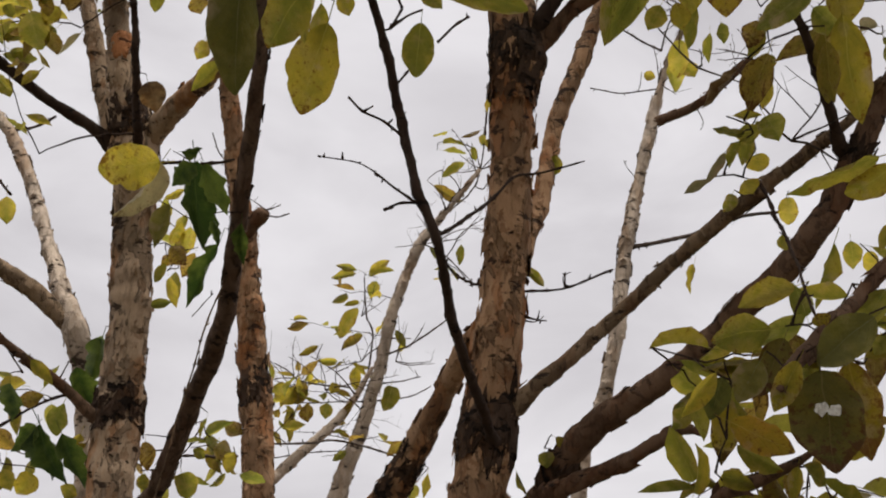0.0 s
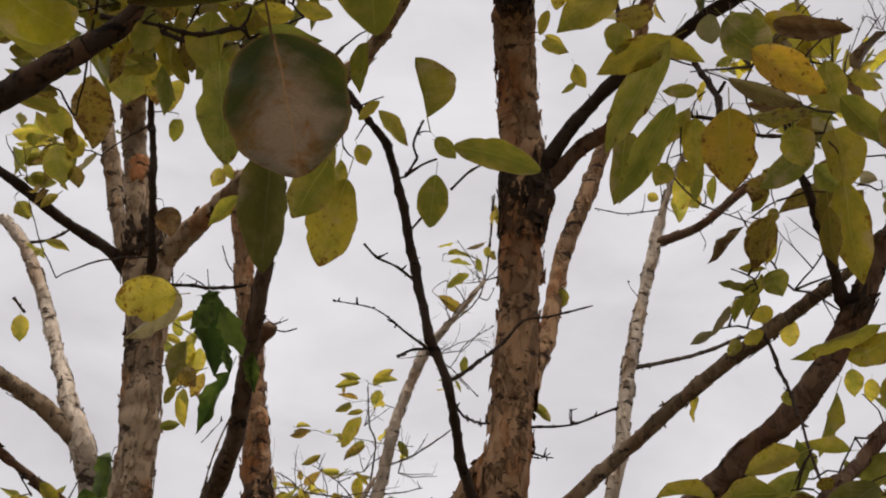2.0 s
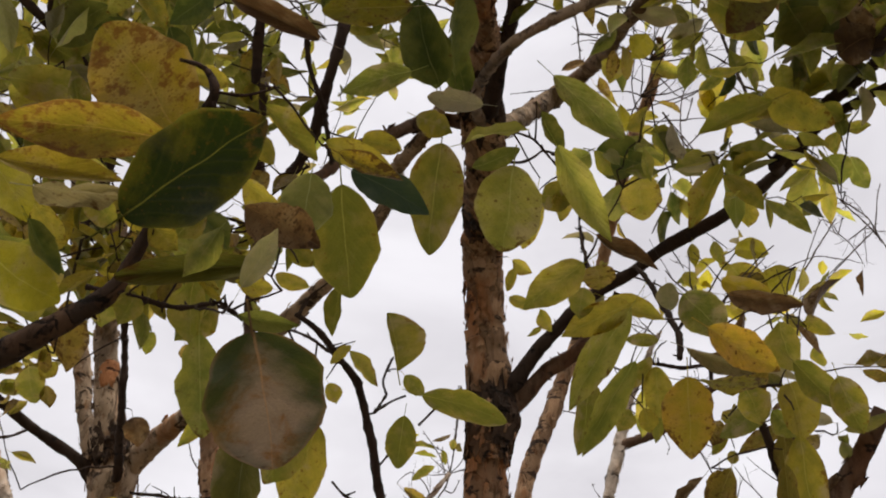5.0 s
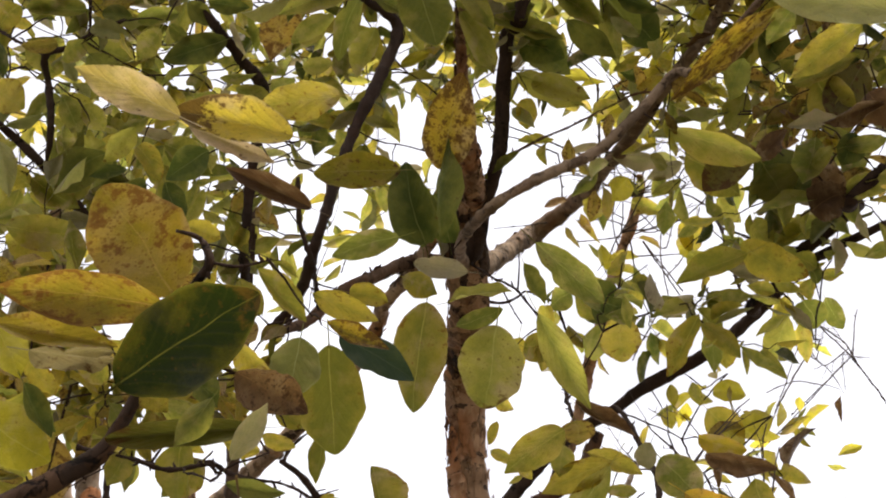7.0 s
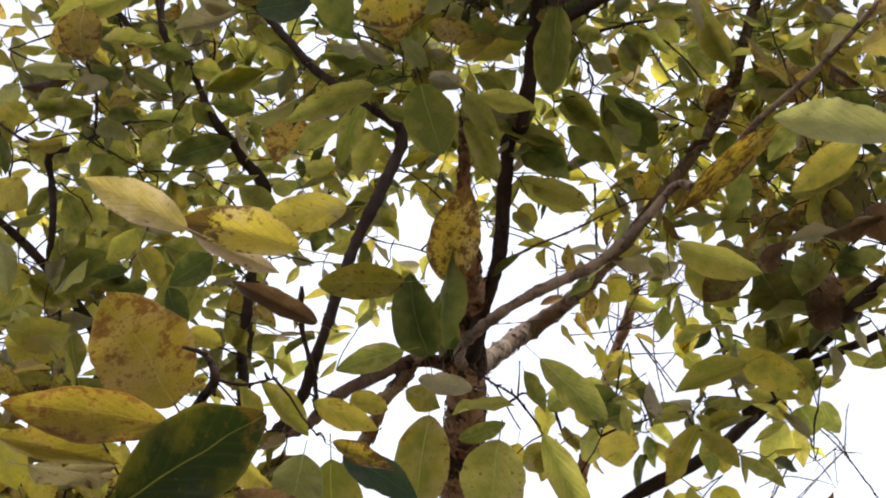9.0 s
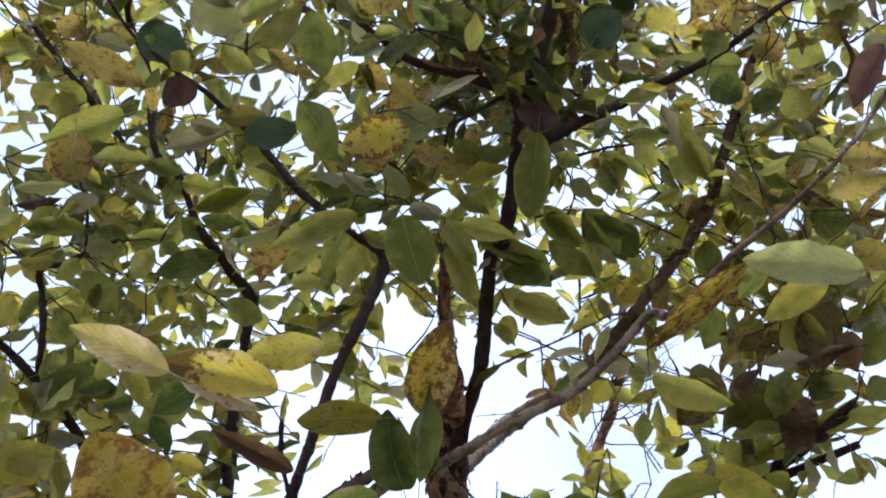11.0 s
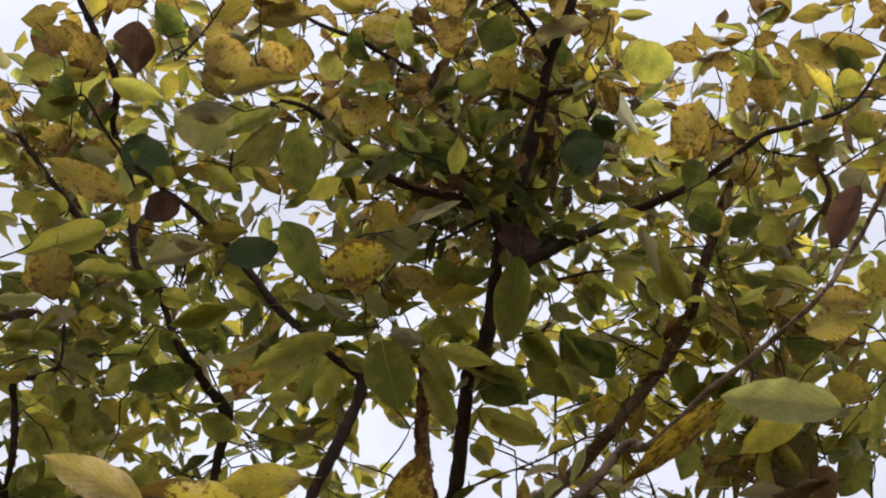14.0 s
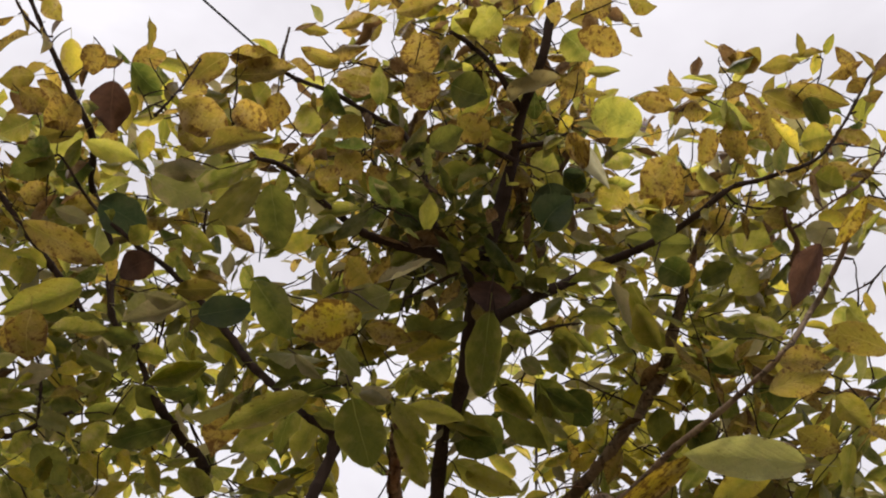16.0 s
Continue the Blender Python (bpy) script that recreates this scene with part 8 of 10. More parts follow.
leaf(pear, "bright", (-0.049, 1.289, 3.595), (0.005, 1.271, 3.617), 0.024, 143)
leaf(pear, "pale", (-0.023, 0.778, 3.211), (0.029, 0.79, 3.211), 0.024, 129)
leaf(pear, "green", (0.03, 0.828, 3.247), (0.09, 0.873, 3.197), 0.036, 144)
leaf(pear, "green", (0.045, 0.89, 3.469), (0.152, 0.876, 3.5), 0.045, 110)
leaf(pear, "yellow", (0.053, 0.886, 3.402), (0.139, 0.853, 3.422), 0.038, 94)
leaf(pear, "green", (0.056, 0.9, 3.392), (0.114, 0.924, 3.377), 0.03, 151)
leaf(pear, "spotted", (-0.024, 0.812, 3.397), (0.056, 0.824, 3.385), 0.04, 142)
leaf(pear, "green", (0.214, 0.822, 3.418), (0.254, 0.825, 3.411), 0.032, 150)
leaf(pear, "silver", (0.239, 0.854, 3.396), (0.282, 0.872, 3.385), 0.034, 155)
leaf(pear, "silver", (0.29, 0.834, 3.422), (0.323, 0.859, 3.398), 0.02, 166)
leaf(pear, "silver", (0.3, 0.998, 3.407), (0.347, 1.009, 3.373), 0.024, 152)
leaf(pear, "dark", (0.309, 0.994, 3.473), (0.387, 1.004, 3.44), 0.042, 135)
leaf(pear, "yellow", (0.317, 1.09, 3.378), (0.364, 1.063, 3.39), 0.022, 169)
leaf(pear, "green", (0.346, 0.801, 3.451), (0.383, 0.836, 3.428), 0.036, 171)
leaf(pear, "bright", (0.6, 1.121, 3.658), (0.635, 1.151, 3.635), 0.035, 159)
leaf(pear, "green", (0.602, 1.062, 3.669), (0.671, 1.088, 3.616), 0.047, 141)
leaf(pear, "green", (0.658, 0.837, 3.537), (0.712, 0.847, 3.516), 0.035, 165)
leaf(pear, "dark", (0.652, 0.99, 3.694), (0.745, 0.986, 3.649), 0.041, 120)
leaf(pear, "dark", (0.637, 0.96, 3.324), (0.594, 0.981, 3.338), 0.02, -166)
leaf(pear, "dark", (0.556, 1.141, 3.479), (0.599, 1.154, 3.432), 0.035, 154)
leaf(pear, "brown", (0.479, 1.176, 3.559), (0.529, 1.145, 3.566), 0.024, 115)
leaf(pear, "green", (-0.38, 1.112, 3.102), (-0.419, 1.16, 3.047), 0.045, -155)
leaf(pear, "green", (0.629, 1.013, 3.138), (0.584, 1.059, 3.114), 0.03, -131)
leaf(pear, "green", (0.672, 1.093, 3.114), (0.725, 1.052, 3.12), 0.04, 137)
leaf(pear, "green", (0.645, 1.01, 3.133), (0.697, 0.972, 3.117), 0.03, 137)
leaf(pear, "green", (0.637, 1.111, 3.12), (0.535, 1.149, 3.112), 0.044, -98)
leaf(pear, "green", (0.723, 1.28, 3.238), (0.632, 1.352, 3.223), 0.047, -88)
leaf(pear, "green", (0.464, 1.45, 3.353), (0.503, 1.421, 3.36), 0.02, 173)
leaf(pear, "green", (0.648, 1.172, 3.415), (0.605, 1.205, 3.386), 0.035, -139)
leaf(pear, "green", (0.695, 1.163, 3.403), (0.666, 1.184, 3.385), 0.031, -126)
leaf(pear, "pale", (0.691, 1.107, 3.088), (0.707, 1.124, 3.039), 0.022, -140)
leaf(pear, "dark", (-0.511, 1.131, 3.154), (-0.585, 1.161, 3.094), 0.066, -160)
leaf(pear, "green", (-0.812, 1.38, 3.449), (-0.779, 1.498, 3.329), 0.070, 153)
leaf(pear, "dark", (-0.364, 0.966, 2.94), (-0.335, 1.001, 2.902), 0.04, 133)
leaf(pear, "dark", (-0.307, 0.939, 2.98), (-0.361, 0.957, 2.936), 0.048, -142)
leaf(pear, "yellow", (-0.332, 1.013, 2.902), (-0.287, 1.035, 2.901), 0.032, 132)
leaf(pear, "yellow", (-0.259, 1.03, 2.54), (-0.302, 1.036, 2.49), 0.046, -120)
leaf(pear, "yellow", (-0.326, 0.92, 2.478), (-0.341, 0.93, 2.442), 0.031, -141)
leaf(pear, "olive", (0.682, 0.954, 3.265), (0.638, 1.011, 3.179), 0.079, -134, shape=(0.05, 0.1, 0.2, 0.3, 0.1, 0.02, 0.95, 0.58, 0.1))
leaf(pear, "brown", (0.659, 0.918, 3.157), (0.684, 0.937, 3.1), 0.055, 169)
leaf(pear, "pale", (0.622, 0.954, 3.137), (0.551, 0.986, 3.147), 0.031, -95)
leaf(pear, "green", (0.403, 1.035, 3.144), (0.515, 1.02, 3.103), 0.048, 167)
leaf(pear, "olive", (0.475, 1.008, 3.147), (0.428, 1.06, 3.07), 0.071, -149)
leaf(pear, "green", (0.607, 1.014, 3.158), (0.589, 1.062, 3.099), 0.055, -157)
leaf(pear, "dark", (0.661, 0.995, 3.15), (0.648, 1.04, 3.123), 0.048, -158)
leaf(pear, "dark", (0.729, 0.989, 3.139), (0.758, 0.99, 3.101), 0.046, 125)
leaf(pear, "green", (0.703, 1.046, 3.104), (0.767, 1.008, 3.1), 0.044, 135)
leaf(pear, "dark", (0.434, 0.815, 3.096), (0.422, 0.866, 3.063), 0.044, -146)
leaf(pear, "yellow", (0.584, 1, 3.263), (0.673, 0.928, 3.261), 0.046, 106)
leaf(pear, "dark", (0.791, 1.01, 3.298), (0.777, 1.085, 3.248), 0.059, -162)
leaf(pear, "green", (0.935, 1.15, 3.637), (0.888, 1.233, 3.617), 0.069, -127)
leaf(pear, "green", (0.48, 0.729, 3.101), (0.451, 0.773, 3.073), 0.032, -129)
# leaves of the leaning tree, one by one
leaf(leaning, "yellow", (-0.695, 1.687, 2.829), (-0.678, 1.721, 2.775), 0.052, 147)
leaf(leaning, "yellow", (-0.651, 1.694, 2.844), (-0.674, 1.706, 2.814), 0.042, -159)
leaf(leaning, "spotted", (-0.666, 1.714, 2.808), (-0.659, 1.737, 2.775), 0.033, 157)
leaf(leaning, "brown", (-0.636, 1.684, 2.864), (-0.632, 1.707, 2.844), 0.044, 155)
leaf(leaning, "yellow", (-0.83, 1.898, 2.999), (-0.823, 1.914, 2.979), 0.024, 151)
leaf(leaning, "yellow", (-0.894, 2.064, 3.064), (-0.891, 2.079, 3.036), 0.032, 162)
leaf(leaning, "yellow", (-0.812, 1.923, 2.975), (-0.801, 1.939, 2.966), 0.021, 126)
leaf(leaning, "green", (-0.904, 2.092, 3.016), (-0.838, 2.109, 3.017), 0.028, 110)
leaf(leaning, "yellow", (-0.839, 2.133, 3.004), (-0.875, 2.142, 2.973), 0.026, -136)
leaf(leaning, "yellow", (-0.916, 2.115, 2.972), (-0.892, 2.136, 2.941), 0.046, 117)
leaf(leaning, "yellow", (-0.961, 2.377, 2.836), (-0.967, 2.417, 2.787), 0.043, 153)
leaf(leaning, "yellow", (-0.556, 1.936, 3.064), (-0.563, 1.957, 3.023), 0.031, -168)
leaf(leaning, "spotted", (-0.471, 1.886, 3.007), (-0.461, 1.907, 2.982), 0.041, 148)
leaf(leaning, "yellow", (-0.483, 2.051, 3.022), (-0.499, 2.066, 2.986), 0.034, -163)
leaf(leaning, "yellow", (-0.473, 2.042, 3.03), (-0.455, 2.061, 3.002), 0.022, 125)
leaf(leaning, "brown", (-0.602, 2.103, 2.957), (-0.589, 2.138, 2.905), 0.056, 151)
leaf(leaning, "yellow", (-0.482, 1.814, 2.608), (-0.583, 1.803, 2.59), 0.086, -116, shape=(0.05, 0.08, 0.25, 0.25, 0, 0, 0.92, 0.52, 0.12))
leaf(leaning, "yellow", (-0.381, 1.758, 2.777), (-0.431, 1.769, 2.722), 0.03, -108)
leaf(leaning, "vine", (-0.458, 1.963, 2.694), (-0.447, 2.046, 2.553), 0.096, 162, shape=(0.1, 0.9, 0.3, 0.5, 0.3, 0.05, 0.8, 0.7, 0.4))
leaf(leaning, "yellow", (-0.563, 2.349, 2.761), (-0.594, 2.388, 2.726), 0.042, -155, shape=(0.1, 1.05, 0.2, 0.35, 0.1, 0.03, 0.88, 0.66, 0.25))
leaf(leaning, "yellow", (-0.544, 2.354, 2.75), (-0.557, 2.397, 2.706), 0.034, -175, shape=(0.2, 0.15, 0.2, 0.4, 0.2, 0.04, 0.88, 0.74, 0.35))
leaf(leaning, "rusty", (-0.575, 2.38, 2.695), (-0.614, 2.408, 2.683), 0.027, -133, shape=(0.15, 0.15, 0.15, 0.4, 0.1, 0.03, 0.8, 0.66, 0.5))
leaf(leaning, "spotted", (-0.543, 2.414, 2.716), (-0.576, 2.456, 2.675), 0.030, -155, shape=(0.2, 0.15, 0.2, 0.4, 0.2, 0.04, 0.88, 0.74, 0.35))
leaf(leaning, "yellow", (-0.599, 2.437, 2.667), (-0.588, 2.484, 2.615), 0.027, 155, shape=(0.15, 0.15, 0.15, 0.4, 0.1, 0.03, 0.8, 0.66, 0.5))
leaf(leaning, "vine", (-0.416, 2.041, 2.562), (-0.481, 2.104, 2.459), 0.055, -116)
leaf(leaning, "vine", (-0.364, 1.971, 2.571), (-0.363, 2.021, 2.507), 0.042, 155)
leaf(leaning, "spotted", (-0.575, 2.314, 2.683), (-0.541, 2.335, 2.651), 0.043, 113)
leaf(leaning, "green", (-0.602, 2.321, 2.553), (-0.561, 2.322, 2.562), 0.022, 109)
leaf(leaning, "yellow", (-0.582, 2.32, 2.647), (-0.599, 2.322, 2.606), 0.022, -119)
leaf(leaning, "yellow", (-0.62, 2.624, 2.915), (-0.632, 2.643, 2.861), 0.036, -148)
leaf(leaning, "yellow", (-0.592, 2.298, 2.79), (-0.55, 2.298, 2.812), 0.019, 153)
leaf(leaning, "spotted", (-0.62, 2.651, 2.86), (-0.658, 2.656, 2.825), 0.043, -133)
leaf(leaning, "vine", (-0.593, 1.728, 2.122), (-0.545, 1.744, 2.034), 0.067, 100)
leaf(leaning, "vine", (-0.747, 2.344, 2.428), (-0.718, 2.4, 2.359), 0.074, 138)
leaf(leaning, "vine", (-0.709, 2.367, 2.498), (-0.74, 2.398, 2.398), 0.069, -139)
leaf(leaning, "green", (-0.741, 2.277, 2.329), (-0.75, 2.29, 2.267), 0.05, 160)
leaf(leaning, "vine", (-0.82, 2.194, 2.343), (-0.812, 2.21, 2.27), 0.061, 162)
leaf(leaning, "yellow", (-0.796, 2.217, 2.397), (-0.755, 2.237, 2.353), 0.035, 100)
leaf(leaning, "spotted", (-0.826, 2.26, 2.326), (-0.782, 2.28, 2.347), 0.033, 104)
leaf(leaning, "yellow", (-0.822, 2.388, 2.219), (-0.847, 2.39, 2.179), 0.049, -120)
leaf(leaning, "yellow", (-0.873, 2.368, 2.223), (-0.854, 2.38, 2.181), 0.037, 92)
leaf(leaning, "spotted", (-0.634, 2.521, 2.322), (-0.628, 2.536, 2.261), 0.038, 147)
leaf(leaning, "yellow", (-0.647, 2.567, 2.263), (-0.637, 2.57, 2.23), 0.028, 111)
leaf(leaning, "yellow", (-0.498, 2.471, 2.359), (-0.511, 2.485, 2.317), 0.019, -120)
leaf(leaning, "spotted", (-0.615, 1.572, 2.897), (-0.611, 1.633, 2.788), 0.084, 162)
leaf(leaning, "yellow", (-0.687, 1.619, 2.869), (-0.661, 1.656, 2.82), 0.044, 135)
leaf(leaning, "spotted", (-0.661, 1.647, 2.842), (-0.66, 1.677, 2.81), 0.025, 172)
leaf(leaning, "yellow", (-0.559, 1.594, 2.94), (-0.569, 1.636, 2.883), 0.075, 166)
leaf(leaning, "spotted", (-0.599, 1.854, 3.137), (-0.594, 1.909, 3.076), 0.055, 164)
leaf(leaning, "yellow", (-0.546, 1.884, 3.123), (-0.577, 1.911, 3.061), 0.038, -147)
leaf(leaning, "yellow", (-0.478, 0.994, 2.604), (-0.471, 1.048, 2.515), 0.107, 151)
leaf(leaning, "dark", (-0.423, 0.819, 2.498), (-0.397, 0.875, 2.466), 0.032, 135)
leaf(leaning, "brown", (-0.522, 1.22, 2.768), (-0.637, 1.256, 2.796), 0.028, -125, shape=(0.35, 0.25, 0.3, 0.5, 0.5, 0.06, 0.92, 0.72, 0.3))
leaf(leaning, "yellow", (-0.279, 0.937, 2.611), (-0.314, 0.957, 2.561), 0.048, -132)
leaf(leaning, "green", (-0.213, 0.763, 2.453), (-0.246, 0.778, 2.402), 0.029, -128)
leaf(leaning, "green", (-0.903, 2.073, 3.047), (-0.849, 2.084, 3.066), 0.028, 127)
leaf(leaning, "green", (-0.891, 2.092, 3.022), (-0.849, 2.11, 3.026), 0.031, 125)
leaf(leaning, "yellow", (-0.925, 2.038, 3.092), (-0.874, 2.035, 3.106), 0.039, 141)
leaf(leaning, "amber", (-0.308, 0.912, 2.7), (-0.402, 0.832, 2.801), 0.125, -136, shape=(0.1, 0.12, 0.35, 0.4, 0.1, 0.02, 0.95, 0.55, 0.05))
leaf(leaning, "amber", (-0.28, 0.767, 2.567), (-0.449, 0.735, 2.558), 0.064, -130, shape=(0.15, 0.3, 0.3, 0.4, 0.2, 0.04, 0.9, 0.6, 0.2))
leaf(leaning, "deep", (-0.312, 0.767, 2.465), (-0.172, 0.698, 2.537), 0.097, 138, shape=(0.08, 0.1, 0.15, 0.25, 0.05, -0.02, 0.92, 0.55, 0.12))
leaf(leaning, "amber", (-0.461, 0.792, 2.555), (-0.33, 0.807, 2.541), 0.047, 128, shape=(0.1, 1.05, 0.2, 0.35, 0.1, 0.03, 0.88, 0.66, 0.25))
leaf(leaning, "tan", (-0.427, 0.818, 2.539), (-0.335, 0.843, 2.552), 0.039, -180)
leaf(leaning, "silver", (-0.141, 0.853, 2.6), (-0.153, 0.909, 2.555), 0.062, -174, shape=(0.05, 0.08, 0.25, 0.25, 0, 0, 0.92, 0.52, 0.12))
leaf(leaning, "yellow", (-0.216, 0.854, 2.587), (-0.171, 0.877, 2.568), 0.04, 145)
leaf(leaning, "green", (-0.611, 1.165, 3.16), (-0.523, 1.155, 3.199), 0.07, 155)
leaf(leaning, "green", (-0.558, 1.16, 3.179), (-0.512, 1.196, 3.165), 0.06, 139)
leaf(leaning, "yellow", (-0.606, 1.1, 2.928), (-0.51, 1.114, 2.964), 0.065, 145)
leaf(leaning, "brown", (-0.138, 0.77, 2.725), (-0.239, 0.745, 2.758), 0.030, -132, shape=(0.7, 0.6, 0.2, -0.55, 0.2, 0.04, 0.86, 0.7, 0.35))
leaf(leaning, "yellow", (-0.2, 0.841, 2.689), (-0.142, 0.906, 2.662), 0.045, 141, shape=(0.1, 1.05, 0.2, 0.35, 0.1, 0.03, 0.88, 0.66, 0.25))
leaf(leaning, "dark", (-0.541, 1.017, 3.26), (-0.487, 1.065, 3.223), 0.058, 136, shape=(0.05, 0.1, 0.2, 0.3, 0.1, 0.02, 0.95, 0.58, 0.1))
leaf(leaning, "green", (-0.589, 0.958, 3.342), (-0.63, 0.985, 3.293), 0.059, -167)
leaf(leaning, "green", (-0.372, 0.932, 3.342), (-0.28, 0.916, 3.38), 0.043, 153)
leaf(leaning, "spotted", (-0.585, 0.816, 3.344), (-0.55, 0.871, 3.31), 0.06, 145)
leaf(leaning, "yellow", (-0.696, 1.057, 3.22), (-0.643, 1.087, 3.2), 0.065, 133, shape=(0.1, 0.12, 0.15, 0.25, 0.1, 0, 0.86, 0.64, 0.25))
leaf(leaning, "green", (-0.596, 1.095, 3.248), (-0.563, 1.143, 3.2), 0.039, 149)
leaf(leaning, "green", (-0.561, 1.108, 3.238), (-0.53, 1.15, 3.223), 0.037, 143)
leaf(leaning, "yellow", (-0.596, 1.054, 2.921), (-0.49, 1.066, 2.923), 0.054, 132)
leaf(leaning, "green", (-0.665, 1.062, 3.327), (-0.616, 1.092, 3.295), 0.038, 128)
leaf(leaning, "yellow", (-0.516, 1.031, 3.251), (-0.536, 1.062, 3.202), 0.033, 179)
leaf(leaning, "yellow", (-0.528, 1.24, 3.439), (-0.478, 1.292, 3.424), 0.041, 143)
leaf(leaning, "yellow", (-0.53, 1.235, 3.301), (-0.577, 1.274, 3.266), 0.043, -153)
leaf(leaning, "yellow", (-0.637, 1.191, 3.129), (-0.671, 1.156, 3.143), 0.037, -145)
leaf(leaning, "dark", (-0.515, 1.298, 3.239), (-0.562, 1.274, 3.24), 0.039, -144)
leaf(leaning, "spotted", (-0.543, 0.783, 3.333), (-0.538, 0.841, 3.275), 0.068, 162)
leaf(leaning, "green", (-0.553, 0.915, 3.427), (-0.459, 0.93, 3.452), 0.039, 85)
leaf(leaning, "pale", (-0.712, 1.397, 3.937), (-0.589, 1.46, 3.937), 0.068, 125)
leaf(leaning, "green", (-0.586, 1.094, 3.387), (-0.518, 1.138, 3.39), 0.055, 135)
leaf(leaning, "green", (-0.465, 0.969, 3.294), (-0.404, 0.974, 3.321), 0.032, 142)
leaf(leaning, "vine", (-0.598, 1.727, 2.12), (-0.628, 1.722, 2.078), 0.047, -113)
leaf(leaning, "vine", (-0.601, 1.757, 2.126), (-0.577, 1.771, 2.047), 0.064, 109)
leaf(leaning, "vine", (-0.557, 1.723, 2.106), (-0.523, 1.757, 2.032), 0.045, 120)
leaf(leaning, "vine", (-0.411, 1.951, 2.567), (-0.407, 1.984, 2.526), 0.027, 166)
leaf(leaning, "yellow", (-0.564, 0.921, 3.413), (-0.536, 0.943, 3.392), 0.022, 144)
leaf(leaning, "brown", (-0.593, 0.952, 3.363), (-0.668, 0.955, 3.338), 0.032, 159)
leaf(leaning, "green", (-0.551, 0.972, 3.314), (-0.643, 0.968, 3.305), 0.037, -124)
leaf(leaning, "spotted", (-0.529, 0.971, 3.326), (-0.477, 0.97, 3.338), 0.031, 154)
leaf(leaning, "dark", (-0.526, 0.977, 3.314), (-0.478, 0.989, 3.32), 0.031, 126)
leaf(leaning, "yellow", (-0.69, 1.04, 3.402), (-0.717, 1.057, 3.359), 0.045, -164)
leaf(leaning, "silver", (-0.593, 0.942, 3.389), (-0.666, 0.929, 3.354), 0.033, 171)
leaf(leaning, "green", (-0.548, 1, 3.273), (-0.582, 1.015, 3.237), 0.042, -163)
leaf(leaning, "green", (-0.43, 0.984, 3.291), (-0.467, 1.026, 3.257), 0.039, -153)
leaf(leaning, "spotted", (-0.596, 1.014, 3.281), (-0.649, 1.011, 3.266), 0.024, -152)
leaf(leaning, "silver", (-0.631, 0.873, 3.245), (-0.659, 0.889, 3.222), 0.031, -149)
leaf(leaning, "silver", (-0.541, 0.988, 3.289), (-0.478, 0.995, 3.283), 0.034, 132)
leaf(leaning, "pale", (-0.535, 0.952, 3.37), (-0.587, 0.954, 3.334), 0.035, -144)
leaf(leaning, "dark", (-0.556, 1.126, 3.194), (-0.597, 1.165, 3.131), 0.051, -174)
leaf(leaning, "green", (-0.453, 1.057, 3.141), (-0.503, 1.101, 3.105), 0.047, -169)
leaf(leaning, "dark", (-0.474, 1.136, 3.126), (-0.527, 1.13, 3.1), 0.024, -111)
leaf(leaning, "dark", (-0.444, 1.155, 3.114), (-0.486, 1.148, 3.092), 0.03, -139)
leaf(leaning, "green", (-0.469, 1.172, 3.164), (-0.428, 1.153, 3.201), 0.033, 142)
leaf(leaning, "silver", (-0.685, 1.129, 3.166), (-0.66, 1.181, 3.092), 0.041, 146)
leaf(leaning, "yellow", (-0.633, 1.184, 3.135), (-0.597, 1.225, 3.113), 0.033, 125)
leaf(leaning, "silver", (-0.675, 1.113, 3.187), (-0.618, 1.113, 3.222), 0.027, 156)
leaf(leaning, "green", (-0.585, 1.232, 3.133), (-0.543, 1.183, 3.181), 0.038, 172)
leaf(leaning, "yellow", (-0.636, 1.181, 3.138), (-0.561, 1.225, 3.117), 0.049, 131)
leaf(leaning, "yellow", (-0.422, 0.995, 3.036), (-0.387, 1.027, 2.998), 0.034, 127)
leaf(leaning, "yellow", (-0.652, 1.191, 3.121), (-0.681, 1.233, 3.049), 0.039, 180)
leaf(leaning, "bright", (-0.514, 0.905, 2.643), (-0.475, 0.95, 2.591), 0.05, 129)
leaf(leaning, "bright", (-0.486, 0.887, 2.509), (-0.411, 0.938, 2.474), 0.073, 121)
leaf(leaning, "dark", (-0.45, 0.898, 2.549), (-0.416, 0.946, 2.517), 0.027, 118)
leaf(leaning, "tan", (-0.345, 0.85, 2.566), (-0.418, 0.848, 2.552), 0.032, -141)
leaf(leaning, "yellow", (-0.313, 0.88, 2.544), (-0.283, 0.895, 2.518), 0.032, 136)
leaf(leaning, "yellow", (-0.406, 0.937, 2.622), (-0.377, 0.962, 2.596), 0.035, 142)
leaf(leaning, "green", (-0.296, 0.896, 2.53), (-0.232, 0.937, 2.521), 0.031, 131)
leaf(leaning, "dark", (-0.281, 0.953, 2.615), (-0.243, 0.977, 2.581), 0.039, 122)
leaf(leaning, "yellow", (-0.478, 0.959, 2.628), (-0.443, 0.995, 2.601), 0.029, 145)
leaf(leaning, "rusty", (-0.564, 0.963, 2.792), (-0.518, 1.013, 2.777), 0.039, 144)
# leaves of the slim tree, one by one
leaf(slim, "spotted", (-0.568, 3.06, 2.522), (-0.524, 3.076, 2.499), 0.055, 104)
